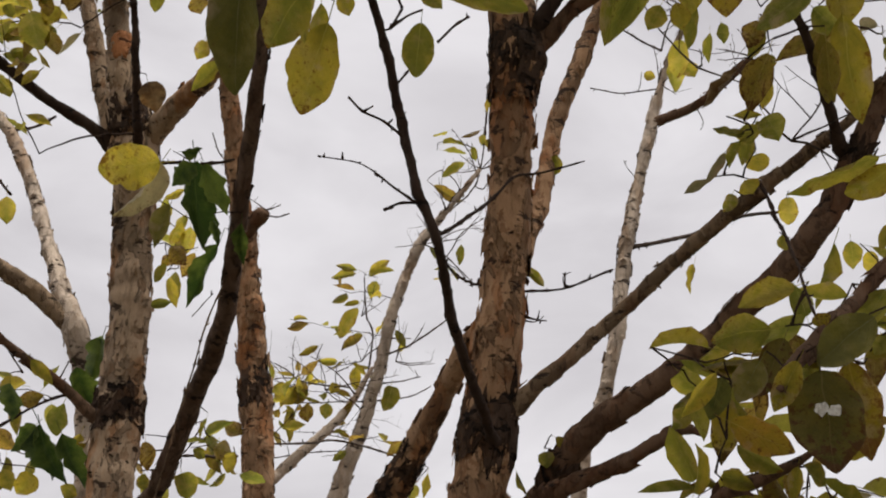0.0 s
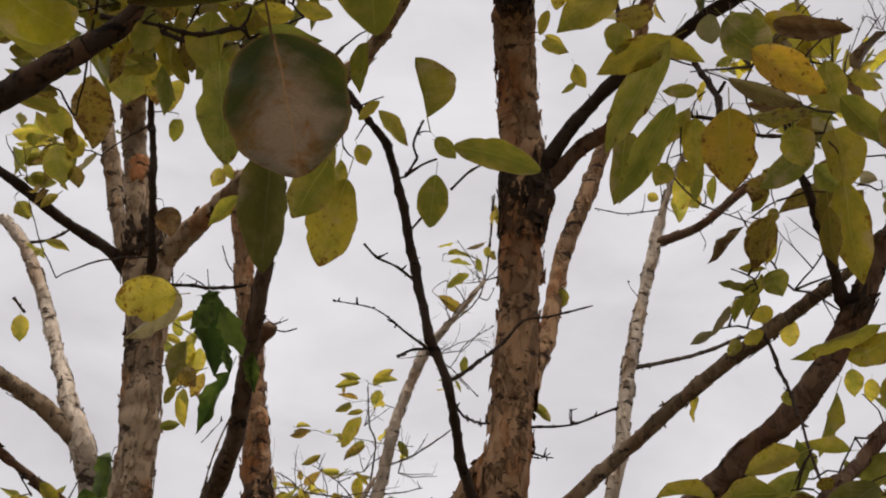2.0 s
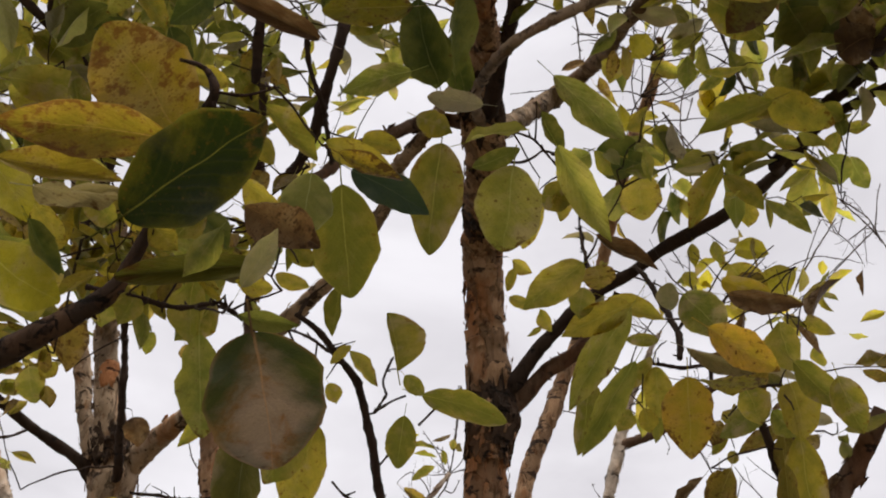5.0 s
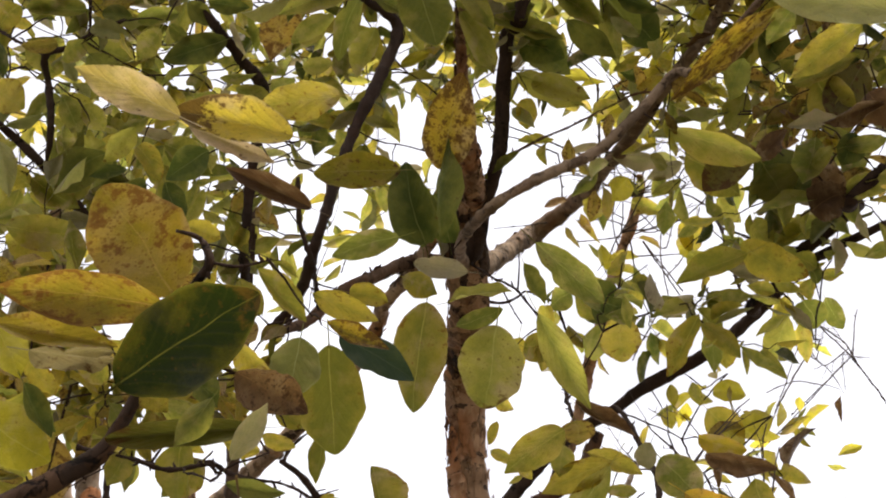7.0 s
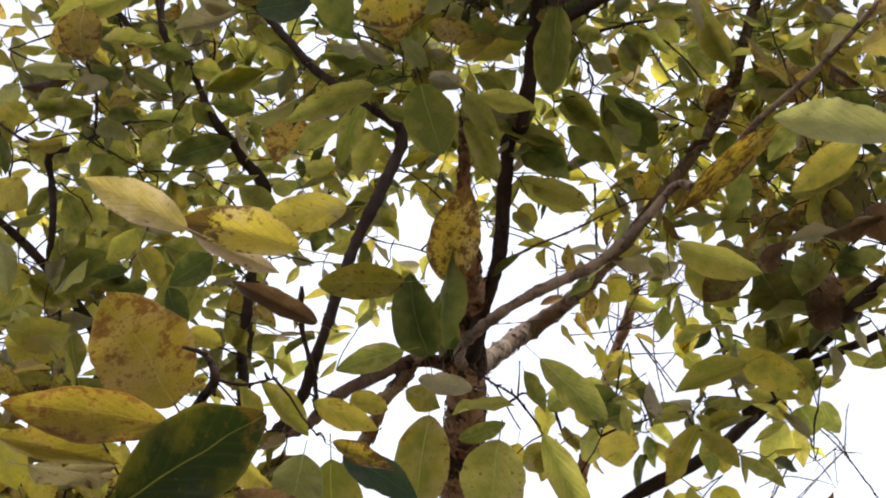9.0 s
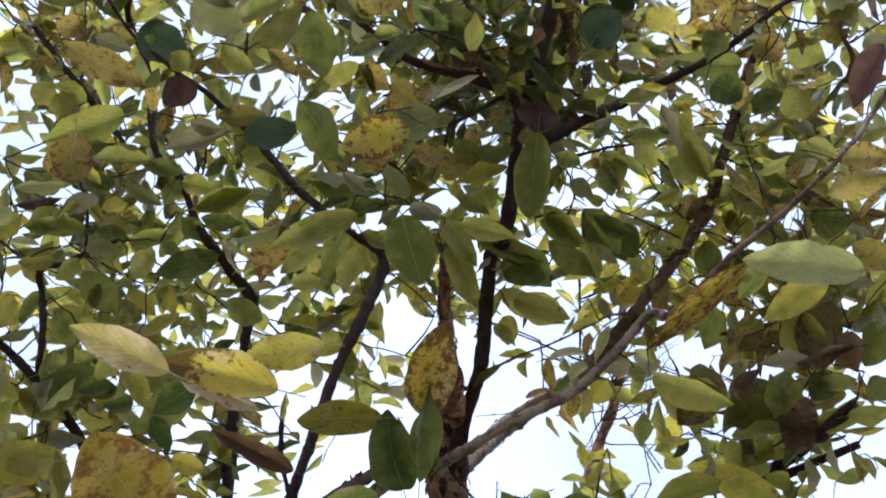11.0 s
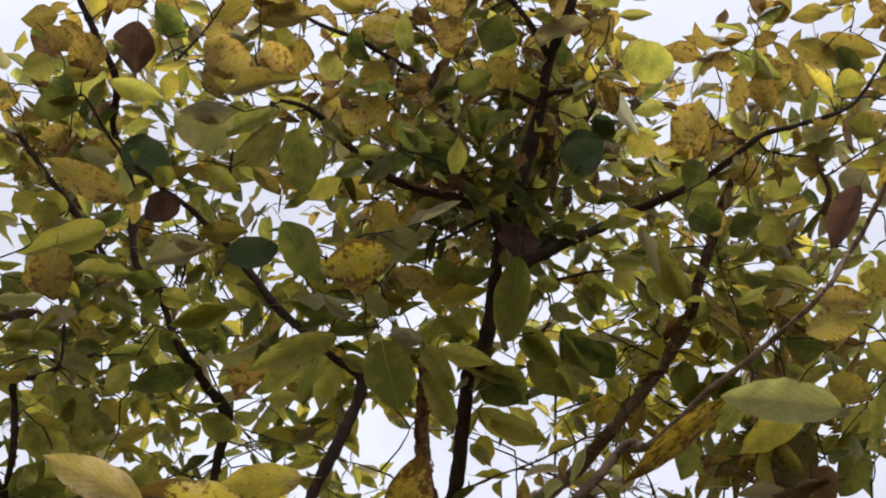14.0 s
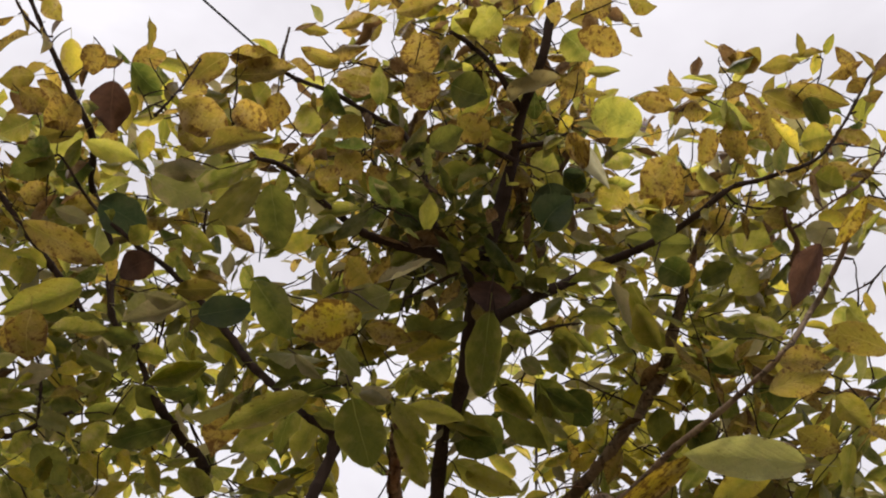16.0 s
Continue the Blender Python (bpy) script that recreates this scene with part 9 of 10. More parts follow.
# leaves of the pale tree, one by one
leaf(pale, "yellow", (0.56, 2.861, 3.474), (0.592, 2.869, 3.464), 0.03, 126)
leaf(pale, "yellow", (0.945, 2.954, 3.133), (0.948, 2.997, 3.07), 0.056, -156)
leaf(pale, "yellow", (0.954, 2.57, 2.819), (0.961, 2.6, 2.759), 0.047, -167)
leaf(pale, "yellow", (0.996, 2.566, 2.792), (0.996, 2.593, 2.744), 0.038, -150)
leaf(pale, "yellow", (0.604, 1.638, 3.563), (0.596, 1.683, 3.495), 0.061, -169)
leaf(pale, "yellow", (0.537, 1.21, 3.081), (0.427, 1.269, 3.055), 0.060, -124)
leaf(pale, "pale", (0.646, 1.515, 3.371), (0.672, 1.561, 3.296), 0.049, -174)
leaf(pale, "yellow", (0.568, 1.61, 3.433), (0.602, 1.628, 3.41), 0.043, 159)
leaf(pale, "green", (0.53, 1.596, 3.646), (0.515, 1.638, 3.61), 0.033, -152)
leaf(pale, "green", (0.662, 1.592, 3.629), (0.699, 1.639, 3.584), 0.059, 179)
leaf(pale, "brown", (0.652, 1.406, 3.54), (0.75, 1.373, 3.532), 0.074, 136)
leaf(pale, "green", (0.536, 1.44, 3.157), (0.553, 1.528, 3.067), 0.051, -142)
leaf(pale, "bright", (1.143, 2.276, 3.406), (1.084, 2.296, 3.387), 0.03, -124)
leaf(pale, "brown", (1.533, 3.187, 4.196), (1.531, 3.232, 4.113), 0.038, -112)
leaf(pale, "green", (1.167, 2.569, 3.529), (1.218, 2.562, 3.516), 0.021, 174)
leaf(pale, "yellow", (0.509, 1.193, 3.881), (0.48, 1.154, 3.903), 0.047, -173)
leaf(pale, "spotted", (0.418, 1.256, 3.935), (0.398, 1.295, 3.903), 0.048, -144)
leaf(pale, "bright", (0.474, 1.262, 3.649), (0.445, 1.302, 3.623), 0.04, -153)
leaf(pale, "bright", (0.537, 1.167, 3.683), (0.523, 1.226, 3.648), 0.04, -165)
leaf(pale, "green", (0.61, 1.27, 3.622), (0.69, 1.286, 3.598), 0.049, 135)
leaf(pale, "pale", (0.4, 1.244, 3.739), (0.495, 1.215, 3.71), 0.041, 99)
leaf(pale, "blushed", (0.43, 1.228, 3.825), (0.361, 1.166, 3.881), 0.055, -154)
leaf(pale, "bright", (0.317, 1.523, 3.866), (0.373, 1.521, 3.856), 0.032, 127)
leaf(pale, "green", (0.509, 1.194, 3.931), (0.589, 1.216, 3.881), 0.048, 157)
leaf(pale, "spotted", (0.539, 1.147, 3.733), (0.567, 1.176, 3.704), 0.038, 172)
leaf(pale, "green", (0.644, 1.604, 3.585), (0.693, 1.617, 3.531), 0.036, 151)
leaf(pale, "bright", (0.586, 1.659, 3.547), (0.603, 1.699, 3.481), 0.053, -169)
leaf(pale, "green", (0.638, 1.594, 3.474), (0.722, 1.613, 3.44), 0.037, -163)
leaf(pale, "yellow", (0.578, 1.519, 3.336), (0.679, 1.469, 3.31), 0.046, 151)
leaf(pale, "silver", (0.572, 1.617, 3.689), (0.524, 1.615, 3.723), 0.037, -132)
leaf(pale, "pale", (0.571, 1.571, 3.658), (0.493, 1.6, 3.627), 0.041, -126)
leaf(pale, "green", (0.569, 1.611, 3.619), (0.52, 1.659, 3.599), 0.028, 179)
# leaves of the white tree, one by one
leaf(white, "yellow", (-0.646, 2.678, 2.787), (-0.64, 2.697, 2.719), 0.031, 147)
leaf(white, "vine", (-0.815, 2.635, 2.597), (-0.777, 2.642, 2.585), 0.047, 115)
leaf(white, "yellow", (-0.822, 2.673, 2.384), (-0.841, 2.668, 2.305), 0.048, 152)
leaf(white, "yellow", (-0.822, 2.669, 2.267), (-0.839, 2.68, 2.236), 0.041, -124)
# leaves of the far tree, one by one
leaf(far, "yellow", (-0.561, 2.568, 2.266), (-0.547, 2.586, 2.214), 0.051, 128)
leaf(far, "spotted", (-0.493, 2.544, 2.317), (-0.452, 2.553, 2.303), 0.046, 93)
leaf(far, "yellow", (-0.535, 2.541, 2.311), (-0.513, 2.558, 2.295), 0.026, 103)
leaf(far, "yellow", (-0.441, 2.488, 2.291), (-0.451, 2.506, 2.25), 0.031, -153)
leaf(far, "yellow", (-0.295, 3.815, 3.3), (-0.368, 3.796, 3.308), 0.03, -136)
leaf(far, "yellow", (-0.299, 3.82, 3.289), (-0.385, 3.827, 3.275), 0.035, -76)
leaf(far, "yellow", (-0.253, 3.82, 3.298), (-0.183, 3.816, 3.337), 0.036, 106)
leaf(far, "yellow", (-0.251, 3.827, 3.28), (-0.167, 3.805, 3.291), 0.035, 77)
leaf(far, "yellow", (-0.229, 3.828, 3.263), (-0.253, 3.858, 3.217), 0.044, -151)
leaf(far, "yellow", (-0.284, 3.821, 3.182), (-0.338, 3.828, 3.173), 0.022, -91)
leaf(far, "yellow", (-0.292, 3.821, 3.162), (-0.35, 3.858, 3.064), 0.051, -142)
leaf(far, "spotted", (-0.268, 3.802, 3.054), (-0.34, 3.82, 3.005), 0.043, -105)
leaf(far, "spotted", (-0.412, 3.767, 3.005), (-0.476, 3.769, 2.972), 0.035, -125)
leaf(far, "yellow", (-0.286, 3.782, 2.936), (-0.289, 3.81, 2.863), 0.04, -176)
leaf(far, "yellow", (-0.17, 3.789, 2.872), (-0.195, 3.803, 2.792), 0.061, -139)
leaf(far, "yellow", (-0.156, 3.741, 3.049), (-0.122, 3.749, 2.991), 0.03, 105)
leaf(far, "yellow", (-0.481, 3.772, 2.858), (-0.53, 3.776, 2.806), 0.053, -124)
leaf(far, "spotted", (-0.449, 3.766, 2.876), (-0.477, 3.786, 2.809), 0.061, -144)
leaf(far, "spotted", (-0.438, 3.779, 2.811), (-0.438, 3.812, 2.756), 0.057, 167)
leaf(far, "yellow", (-0.501, 3.784, 2.791), (-0.496, 3.814, 2.689), 0.049, 151)
leaf(far, "yellow", (-0.374, 3.78, 2.811), (-0.381, 3.785, 2.759), 0.045, 172)
leaf(far, "yellow", (-0.352, 3.761, 2.874), (-0.365, 3.769, 2.842), 0.038, -145)
leaf(far, "yellow", (-0.521, 3.763, 2.855), (-0.543, 3.782, 2.816), 0.038, -137)
leaf(far, "green", (-0.313, 3.818, 2.664), (-0.357, 3.834, 2.635), 0.026, -119)
leaf(far, "spotted", (-0.093, 3.144, 2.507), (-0.15, 3.164, 2.466), 0.029, -151)
leaf(far, "yellow", (-0.042, 3.167, 2.421), (-0.051, 3.172, 2.356), 0.026, 138)
leaf(far, "yellow", (-0.072, 3.174, 2.393), (-0.09, 3.191, 2.355), 0.04, -135)
leaf(far, "yellow", (0.016, 3.634, 3.743), (-0.039, 3.652, 3.735), 0.023, 176)
leaf(far, "yellow", (0, 3.626, 3.689), (0.073, 3.624, 3.679), 0.03, 61)
leaf(far, "yellow", (0, 3.638, 3.669), (0.082, 3.649, 3.664), 0.033, -178)
leaf(far, "yellow", (0.102, 3.621, 3.675), (0.112, 3.646, 3.631), 0.024, 173)
leaf(far, "yellow", (0.073, 3.634, 3.62), (-0.002, 3.653, 3.574), 0.036, -143)
leaf(far, "spotted", (-0.031, 3.697, 3.566), (0.068, 3.73, 3.518), 0.046, 107)
leaf(far, "yellow", (0.06, 3.654, 3.319), (0.053, 3.685, 3.258), 0.034, -163)
# sprays of smaller leaves further back
spray(pear, "S", (-0.032, 0.853, 4.445), 0.121, 11)
spray(pear, "S", (0.058, 0.751, 4.272), 0.112, 12)
spray(pear, "S", (0.17, 0.692, 4.21), 0.109, 9)
spray(pear, "S", (0.332, 0.625, 4.104), 0.105, 11)
spray(pear, "S", (-0.072, 0.976, 4.362), 0.12, 11)
spray(pear, "S", (-0.005, 0.946, 4.386), 0.121, 10)
spray(pear, "S", (0.1, 0.877, 4.337), 0.117, 12)
spray(pear, "S", (0.172, 0.854, 4.299), 0.116, 12)
spray(pear, "S", (0.314, 0.814, 4.268), 0.114, 9)
spray(pear, "S", (0.373, 0.836, 4.248), 0.114, 11)
spray(pear, "S", (-0.701, 0.872, 3.912), 0.106, 9)
spray(pear, "S", (-0.615, 0.822, 3.81), 0.101, 9)
spray(pear, "S", (-0.305, 1.02, 4.159), 0.115, 11)
spray(pear, "S", (-0.216, 1.058, 4.237), 0.118, 12)
spray(pear, "S", (-0.112, 0.959, 4.085), 0.11, 12)
spray(pear, "S", (-0.037, 1.036, 4.259), 0.118, 10)
spray(pear, "S", (0.071, 0.794, 3.949), 0.102, 10)
spray(pear, "S", (0.166, 0.909, 4.119), 0.111, 10)
spray(pale, "S", (0.24, 0.962, 4.25), 0.117, 10)
spray(pale, "S", (0.348, 0.965, 4.13), 0.113, 12)
spray(pear, "S", (0.44, 0.835, 3.994), 0.106, 9)
spray(pear, "S", (-0.794, 1.083, 4.046), 0.117, 12)
spray(pear, "S", (-0.654, 0.996, 3.904), 0.108, 12)
spray(pear, "S", (0.709, 0.9, 4.054), 0.112, 12)
spray(pear, "S", (0.845, 0.919, 4.096), 0.116, 12)
spray(pear, "S", (0.693, 0.762, 3.963), 0.106, 11)
spray(pear, "S", (0.622, 0.97, 4.256), 0.12, 10)
spray(pear, "S", (0.89, 0.824, 4.166), 0.116, 10)
spray(pear, "S", (0.707, 0.782, 4.149), 0.113, 9)
spray(pear, "M", (-0.562, 1.044, 3.991), 0.112, 9)
spray(pear, "M", (-0.48, 1.139, 4.111), 0.117, 12)
spray(pear, "M", (-0.212, 0.999, 4.012), 0.109, 12)
spray(pear, "M", (-0.126, 0.992, 4.014), 0.109, 12)
spray(pear, "M", (0.003, 1.057, 4.124), 0.114, 11)
spray(pale, "M", (0.098, 1.095, 4.226), 0.119, 10)
spray(pear, "M", (0.159, 0.847, 3.859), 0.1, 10)
spray(pale, "M", (0.332, 1.107, 4.227), 0.12, 11)
spray(pale, "M", (0.416, 0.979, 4.068), 0.112, 9)
spray(pear, "M", (0.466, 0.883, 3.972), 0.107, 9)
spray(pear, "M", (0.558, 0.924, 3.918), 0.106, 9)
spray(pear, "M", (-0.657, 0.994, 3.72), 0.103, 10)
spray(pear, "M", (-0.62, 1.046, 3.82), 0.107, 9)
spray(pear, "M", (-0.49, 1.024, 3.789), 0.104, 10)
spray(pear, "M", (-0.418, 1.038, 3.837), 0.105, 10)
spray(pear, "M", (-0.2, 1.189, 4.038), 0.115, 11)
spray(pear, "M", (-0.062, 1.199, 4.084), 0.116, 12)
spray(pear, "M", (0.013, 1.053, 3.937), 0.108, 12)
spray(pale, "M", (0.132, 1.154, 4.107), 0.116, 11)
spray(pear, "M", (0.231, 0.922, 3.787), 0.1, 10)
spray(pear, "M", (0.335, 0.907, 3.819), 0.101, 11)
spray(pale, "M", (0.505, 1.162, 4.134), 0.119, 11)
spray(pale, "M", (0.568, 1.059, 4.011), 0.113, 12)
spray(pale, "M", (0.707, 1.109, 4.058), 0.117, 12)
spray(pear, "M", (0.733, 0.955, 3.908), 0.109, 10)
spray(pear, "M", (0.756, 0.831, 3.724), 0.1, 11)
spray(pear, "G", (-0.772, 1.238, 3.877), 0.115, 10)
spray(pear, "G", (-0.668, 1.281, 3.902), 0.116, 12)
spray(pear, "G", (-0.446, 1.31, 3.977), 0.117, 9)
spray(pear, "G", (-0.33, 1.272, 3.935), 0.114, 12)
spray(pear, "G", (-0.111, 1.056, 3.705), 0.1, 9)
spray(pear, "G", (-0.041, 1.11, 3.82), 0.105, 11)
spray(pale, "G", (0.068, 1.19, 3.924), 0.111, 9)
spray(pale, "G", (0.148, 1.132, 3.876), 0.108, 11)
spray(pale, "G", (0.304, 1.144, 3.901), 0.11, 11)
spray(pale, "G", (0.407, 1.106, 3.864), 0.108, 10)
spray(pear, "G", (0.463, 1, 3.748), 0.102, 9)
spray(pear, "G", (0.696, 1.051, 3.85), 0.109, 12)
spray(pear, "G", (0.806, 1.055, 3.883), 0.111, 11)
spray(pear, "G", (0.859, 1.06, 3.806), 0.11, 10)
spray(pear, "G", (-0.654, 1.114, 3.597), 0.102, 11)
spray(pear, "G", (-0.631, 1.257, 3.706), 0.109, 11)
spray(pear, "G", (-0.547, 1.266, 3.759), 0.11, 9)
spray(pear, "G", (-0.163, 1.107, 3.632), 0.1, 12)
spray(pear, "G", (-0.057, 1.193, 3.711), 0.105, 11)
spray(pear, "G", (0.023, 1.134, 3.727), 0.103, 11)
spray(pale, "G", (0.112, 1.31, 3.893), 0.114, 12)
spray(pale, "G", (0.194, 1.298, 3.888), 0.113, 10)
spray(pale, "G", (0.315, 1.264, 3.85), 0.112, 12)
spray(pale, "G", (0.539, 1.167, 3.796), 0.109, 12)
spray(pale, "G", (0.717, 1.213, 3.858), 0.114, 12)
spray(pear, "G", (0.824, 1.176, 3.825), 0.113, 9)
spray(pear, "G", (0.891, 0.98, 3.618), 0.103, 9)
spray(pale, "G", (0.761, 1.228, 3.974), 0.118, 12)
spray(leaning, "G", (-0.752, 1.421, 3.731), 0.116, 10)
spray(pear, "G", (-0.568, 1.182, 3.536), 0.102, 10)
spray(pear, "G", (-0.508, 1.308, 3.686), 0.109, 12)
spray(leaning, "G", (-0.42, 1.376, 3.756), 0.113, 9)
spray(leaning, "G", (-0.299, 1.479, 3.847), 0.118, 11)
spray(pear, "G", (-0.121, 1.272, 3.696), 0.106, 11)
spray(pale, "G", (0.005, 1.373, 3.786), 0.112, 11)
spray(pale, "G", (0.113, 1.425, 3.851), 0.116, 9)
spray(pale, "G", (0.179, 1.327, 3.768), 0.11, 12)
spray(pear, "G", (0.506, 1.4, 3.864), 0.117, 10)
spray(pale, "G", (0.53, 1.239, 3.757), 0.11, 9)
spray(pear, "G", (0.633, 1.141, 3.655), 0.105, 10)
spray(pear, "G", (0.826, 1.093, 3.632), 0.105, 11)
spray(pear, "G", (0.978, 1.225, 3.72), 0.114, 9)
spray(pear, "G", (1.091, 1.243, 3.747), 0.117, 10)
spray(leaning, "G", (-0.731, 1.52, 3.689), 0.118, 11)
spray(leaning, "G", (-0.6, 1.401, 3.585), 0.11, 10)
spray(leaning, "G", (-0.495, 1.39, 3.587), 0.109, 9)
spray(leaning, "G", (-0.42, 1.458, 3.697), 0.113, 11)
spray(pear, "G", (-0.101, 1.365, 3.641), 0.108, 9)
spray(pear, "G", (0.035, 1.398, 3.682), 0.11, 9)
spray(pear, "G", (0.136, 1.242, 3.533), 0.101, 10)
spray(pale, "G", (0.422, 1.31, 3.65), 0.108, 10)
spray(pale, "G", (0.492, 1.346, 3.633), 0.109, 11)
spray(pear, "G", (0.746, 1.456, 3.803), 0.119, 9)
spray(pale, "G", (0.973, 1.369, 3.75), 0.118, 11)
spray(pear, "G", (0.927, 1.108, 3.478), 0.103, 11)
spray(leaning, "G", (-0.661, 1.476, 3.515), 0.111, 12)
spray(leaning, "G", (-0.561, 1.507, 3.569), 0.113, 10)
spray(leaning, "G", (-0.434, 1.479, 3.584), 0.111, 11)
spray(leaning, "G", (-0.211, 1.482, 3.565), 0.11, 11)
spray(leaning, "G", (-0.096, 1.462, 3.601), 0.11, 11)
spray(pear, "G", (0.472, 1.316, 3.522), 0.105, 10)
spray(pear, "G", (0.674, 1.253, 3.503), 0.104, 11)
spray(pear, "G", (0.778, 1.15, 3.444), 0.101, 10)
spray(pear, "G", (0.848, 1.138, 3.416), 0.101, 9)
spray(pear, "G", (1.008, 1.26, 3.522), 0.11, 11)
spray(pale, "L", (0.42, 1.398, 3.696), 0.109, 10)
spray(pear, "L", (0.528, 1.411, 3.793), 0.113, 10)
spray(pale, "L", (0.557, 1.382, 3.696), 0.11, 11)
spray(pear, "L", (0.522, 1.442, 3.976), 0.12, 10)
spray(pear, "L", (0.626, 1.511, 4.184), 0.129, 12)
spray(pale, "L", (0.463, 1.687, 3.868), 0.123, 10)
spray(pear, "L", (0.584, 1.385, 3.807), 0.113, 11)
spray(pear, "L", (0.533, 1.537, 3.791), 0.117, 12)
spray(pear, "L", (0.636, 1.259, 3.713), 0.108, 10)
spray(pale, "L", (0.62, 1.419, 4.148), 0.126, 11)
spray(leaning, "G", (-0.775, 1.144, 3.599), 0.102, 9)
spray(leaning, "G", (-0.77, 1.39, 3.675), 0.11, 9)
spray(pear, "G", (-0.577, 1.271, 3.602), 0.103, 12)
spray(pear, "G", (-0.484, 1.185, 3.772), 0.105, 9)
spray(pear, "G", (-0.393, 1.185, 3.805), 0.106, 11)
spray(pear, "G", (-0.544, 1.231, 3.681), 0.104, 9)
spray(leaning, "G", (-0.423, 1.444, 3.897), 0.116, 9)
spray(pear, "G", (-0.217, 1.324, 4.041), 0.117, 11)
spray(leaning, "G", (-0.225, 1.393, 3.692), 0.107, 11)
spray(leaning, "G", (-0.862, 1.492, 3.755), 0.116, 11)
spray(leaning, "G", (-0.722, 1.296, 3.374), 0.098, 10)
spray(leaning, "G", (-0.597, 1.638, 3.544), 0.112, 10)
spray(leaning, "G", (-0.454, 1.462, 3.352), 0.1, 9)
spray(leaning, "G", (-0.716, 1.626, 3.512), 0.112, 10)
spray(leaning, "G", (-0.447, 1.673, 3.678), 0.116, 9)
spray(leaning, "G", (-0.608, 1.436, 3.567), 0.107, 9)
spray(leaning, "G", (-0.324, 1.478, 3.772), 0.112, 11)
spray(pear, "M", (0.768, 1.148, 3.518), 0.101, 11)
spray(pear, "M", (0.81, 1.166, 3.467), 0.1, 12)
spray(pear, "M", (0.667, 1.12, 3.357), 0.094, 10)
spray(pear, "M", (0.802, 1.237, 3.35), 0.099, 12)
spray(pear, "M", (0.677, 1.154, 3.337), 0.094, 9)
spray(pear, "M", (0.655, 1.214, 3.489), 0.1, 12)
spray(pear, "M", (0.861, 1.066, 3.702), 0.106, 10)
spray(pear, "M", (0.664, 0.958, 3.614), 0.098, 12)
spray(pear, "M", (0.806, 1.023, 3.763), 0.106, 10)
spray(leaning, "G", (-0.726, 1.349, 3.334), 0.098, 12)
spray(leaning, "G", (-0.679, 1.486, 3.392), 0.103, 10)
spray(leaning, "G", (-0.494, 1.254, 3.302), 0.092, 12)
spray(pear, "G", (-0.432, 1.301, 3.261), 0.091, 9)
spray(leaning, "G", (-0.366, 1.514, 3.436), 0.102, 9)
spray(pear, "G", (-0.384, 1.399, 3.149), 0.091, 10)
spray(pear, "G", (0.583, 1.369, 3.439), 0.1, 9)
spray(pear, "G", (0.572, 1.225, 3.205), 0.089, 11)
spray(pear, "G", (0.631, 1.193, 3.217), 0.089, 11)
spray(pear, "G", (0.741, 1.316, 3.214), 0.094, 9)
spray(pear, "G", (0.676, 1.369, 3.249), 0.096, 11)
spray(pear, "G", (0.766, 1.304, 3.39), 0.099, 12)
spray(pear, "G", (0.727, 1.158, 3.151), 0.088, 11)
spray(leaning, "Y", (-0.583, 1.202, 2.784), 0.077, 11)
spray(pear, "Y", (-0.524, 1.126, 2.67), 0.071, 11)
spray(pear, "Y", (-0.428, 1.37, 2.855), 0.082, 12)
spray(pear, "Y", (-0.337, 1.194, 2.754), 0.073, 10)
spray(pear, "Y", (-0.261, 1.135, 2.841), 0.073, 9)
spray(leaning, "Y", (-0.616, 1.151, 2.994), 0.081, 10)
spray(pear, "Y", (-0.452, 1.078, 2.795), 0.072, 12)
spray(pear, "Y", (-0.212, 1.232, 2.83), 0.076, 9)
spray(leaning, "Y", (-0.658, 1.254, 2.935), 0.082, 12)
spray(leaning, "Y", (-0.637, 1.315, 2.956), 0.084, 9)
spray(leaning, "Y", (-0.536, 1.244, 2.883), 0.079, 11)
spray(pear, "Y", (-0.43, 1.18, 2.739), 0.072, 11)
spray(pear, "Y", (-0.368, 1.23, 2.798), 0.075, 9)
spray(pear, "Y", (-0.326, 1.363, 2.879), 0.081, 12)
spray(pear, "Y", (-0.26, 1.26, 2.817), 0.075, 11)
spray(pear, "Y", (-0.435, 1.297, 2.789), 0.077, 10)
spray(pear, "Y", (-0.532, 1.227, 2.741), 0.075, 12)
spray(leaning, "Y", (-0.554, 1.237, 2.647), 0.073, 10)
spray(pear, "Y", (-0.396, 1.418, 2.854), 0.082, 9)
spray(pear, "L", (0.669, 2.118, 3.413), 0.122, 10)
spray(pear, "L", (0.786, 2.128, 3.332), 0.121, 11)
spray(pear, "L", (0.449, 1.794, 3.436), 0.11, 10)
spray(pale, "L", (0.886, 1.912, 3.581), 0.122, 9)
spray(pear, "L", (0.84, 2.199, 3.333), 0.124, 12)
spray(pear, "G", (0.328, 1.346, 3.08), 0.086, 9)
spray(pale, "G", (0.504, 1.407, 3.133), 0.091, 12)
spray(pear, "G", (0.539, 1.38, 3.03), 0.087, 10)
spray(pear, "G", (0.698, 1.445, 3.151), 0.094, 10)
spray(pear, "G", (0.438, 1.54, 3.244), 0.097, 11)
spray(leaning, "Y", (-0.895, 2.155, 3.132), 0.117, 12)
spray(leaning, "Y", (-0.827, 2.021, 3.058), 0.11, 9)
spray(leaning, "Y", (-0.824, 1.978, 2.861), 0.104, 9)
spray(far, "Y", (-0.472, 3.781, 2.799), 0.168, 9)
spray(far, "Y", (-0.505, 3.817, 2.855), 0.17, 11)
spray(far, "Y", (-0.316, 4.102, 3.184), 0.185, 12)
spray(pear, "M", (0.496, 1.411, 2.668), 0.045, 5)
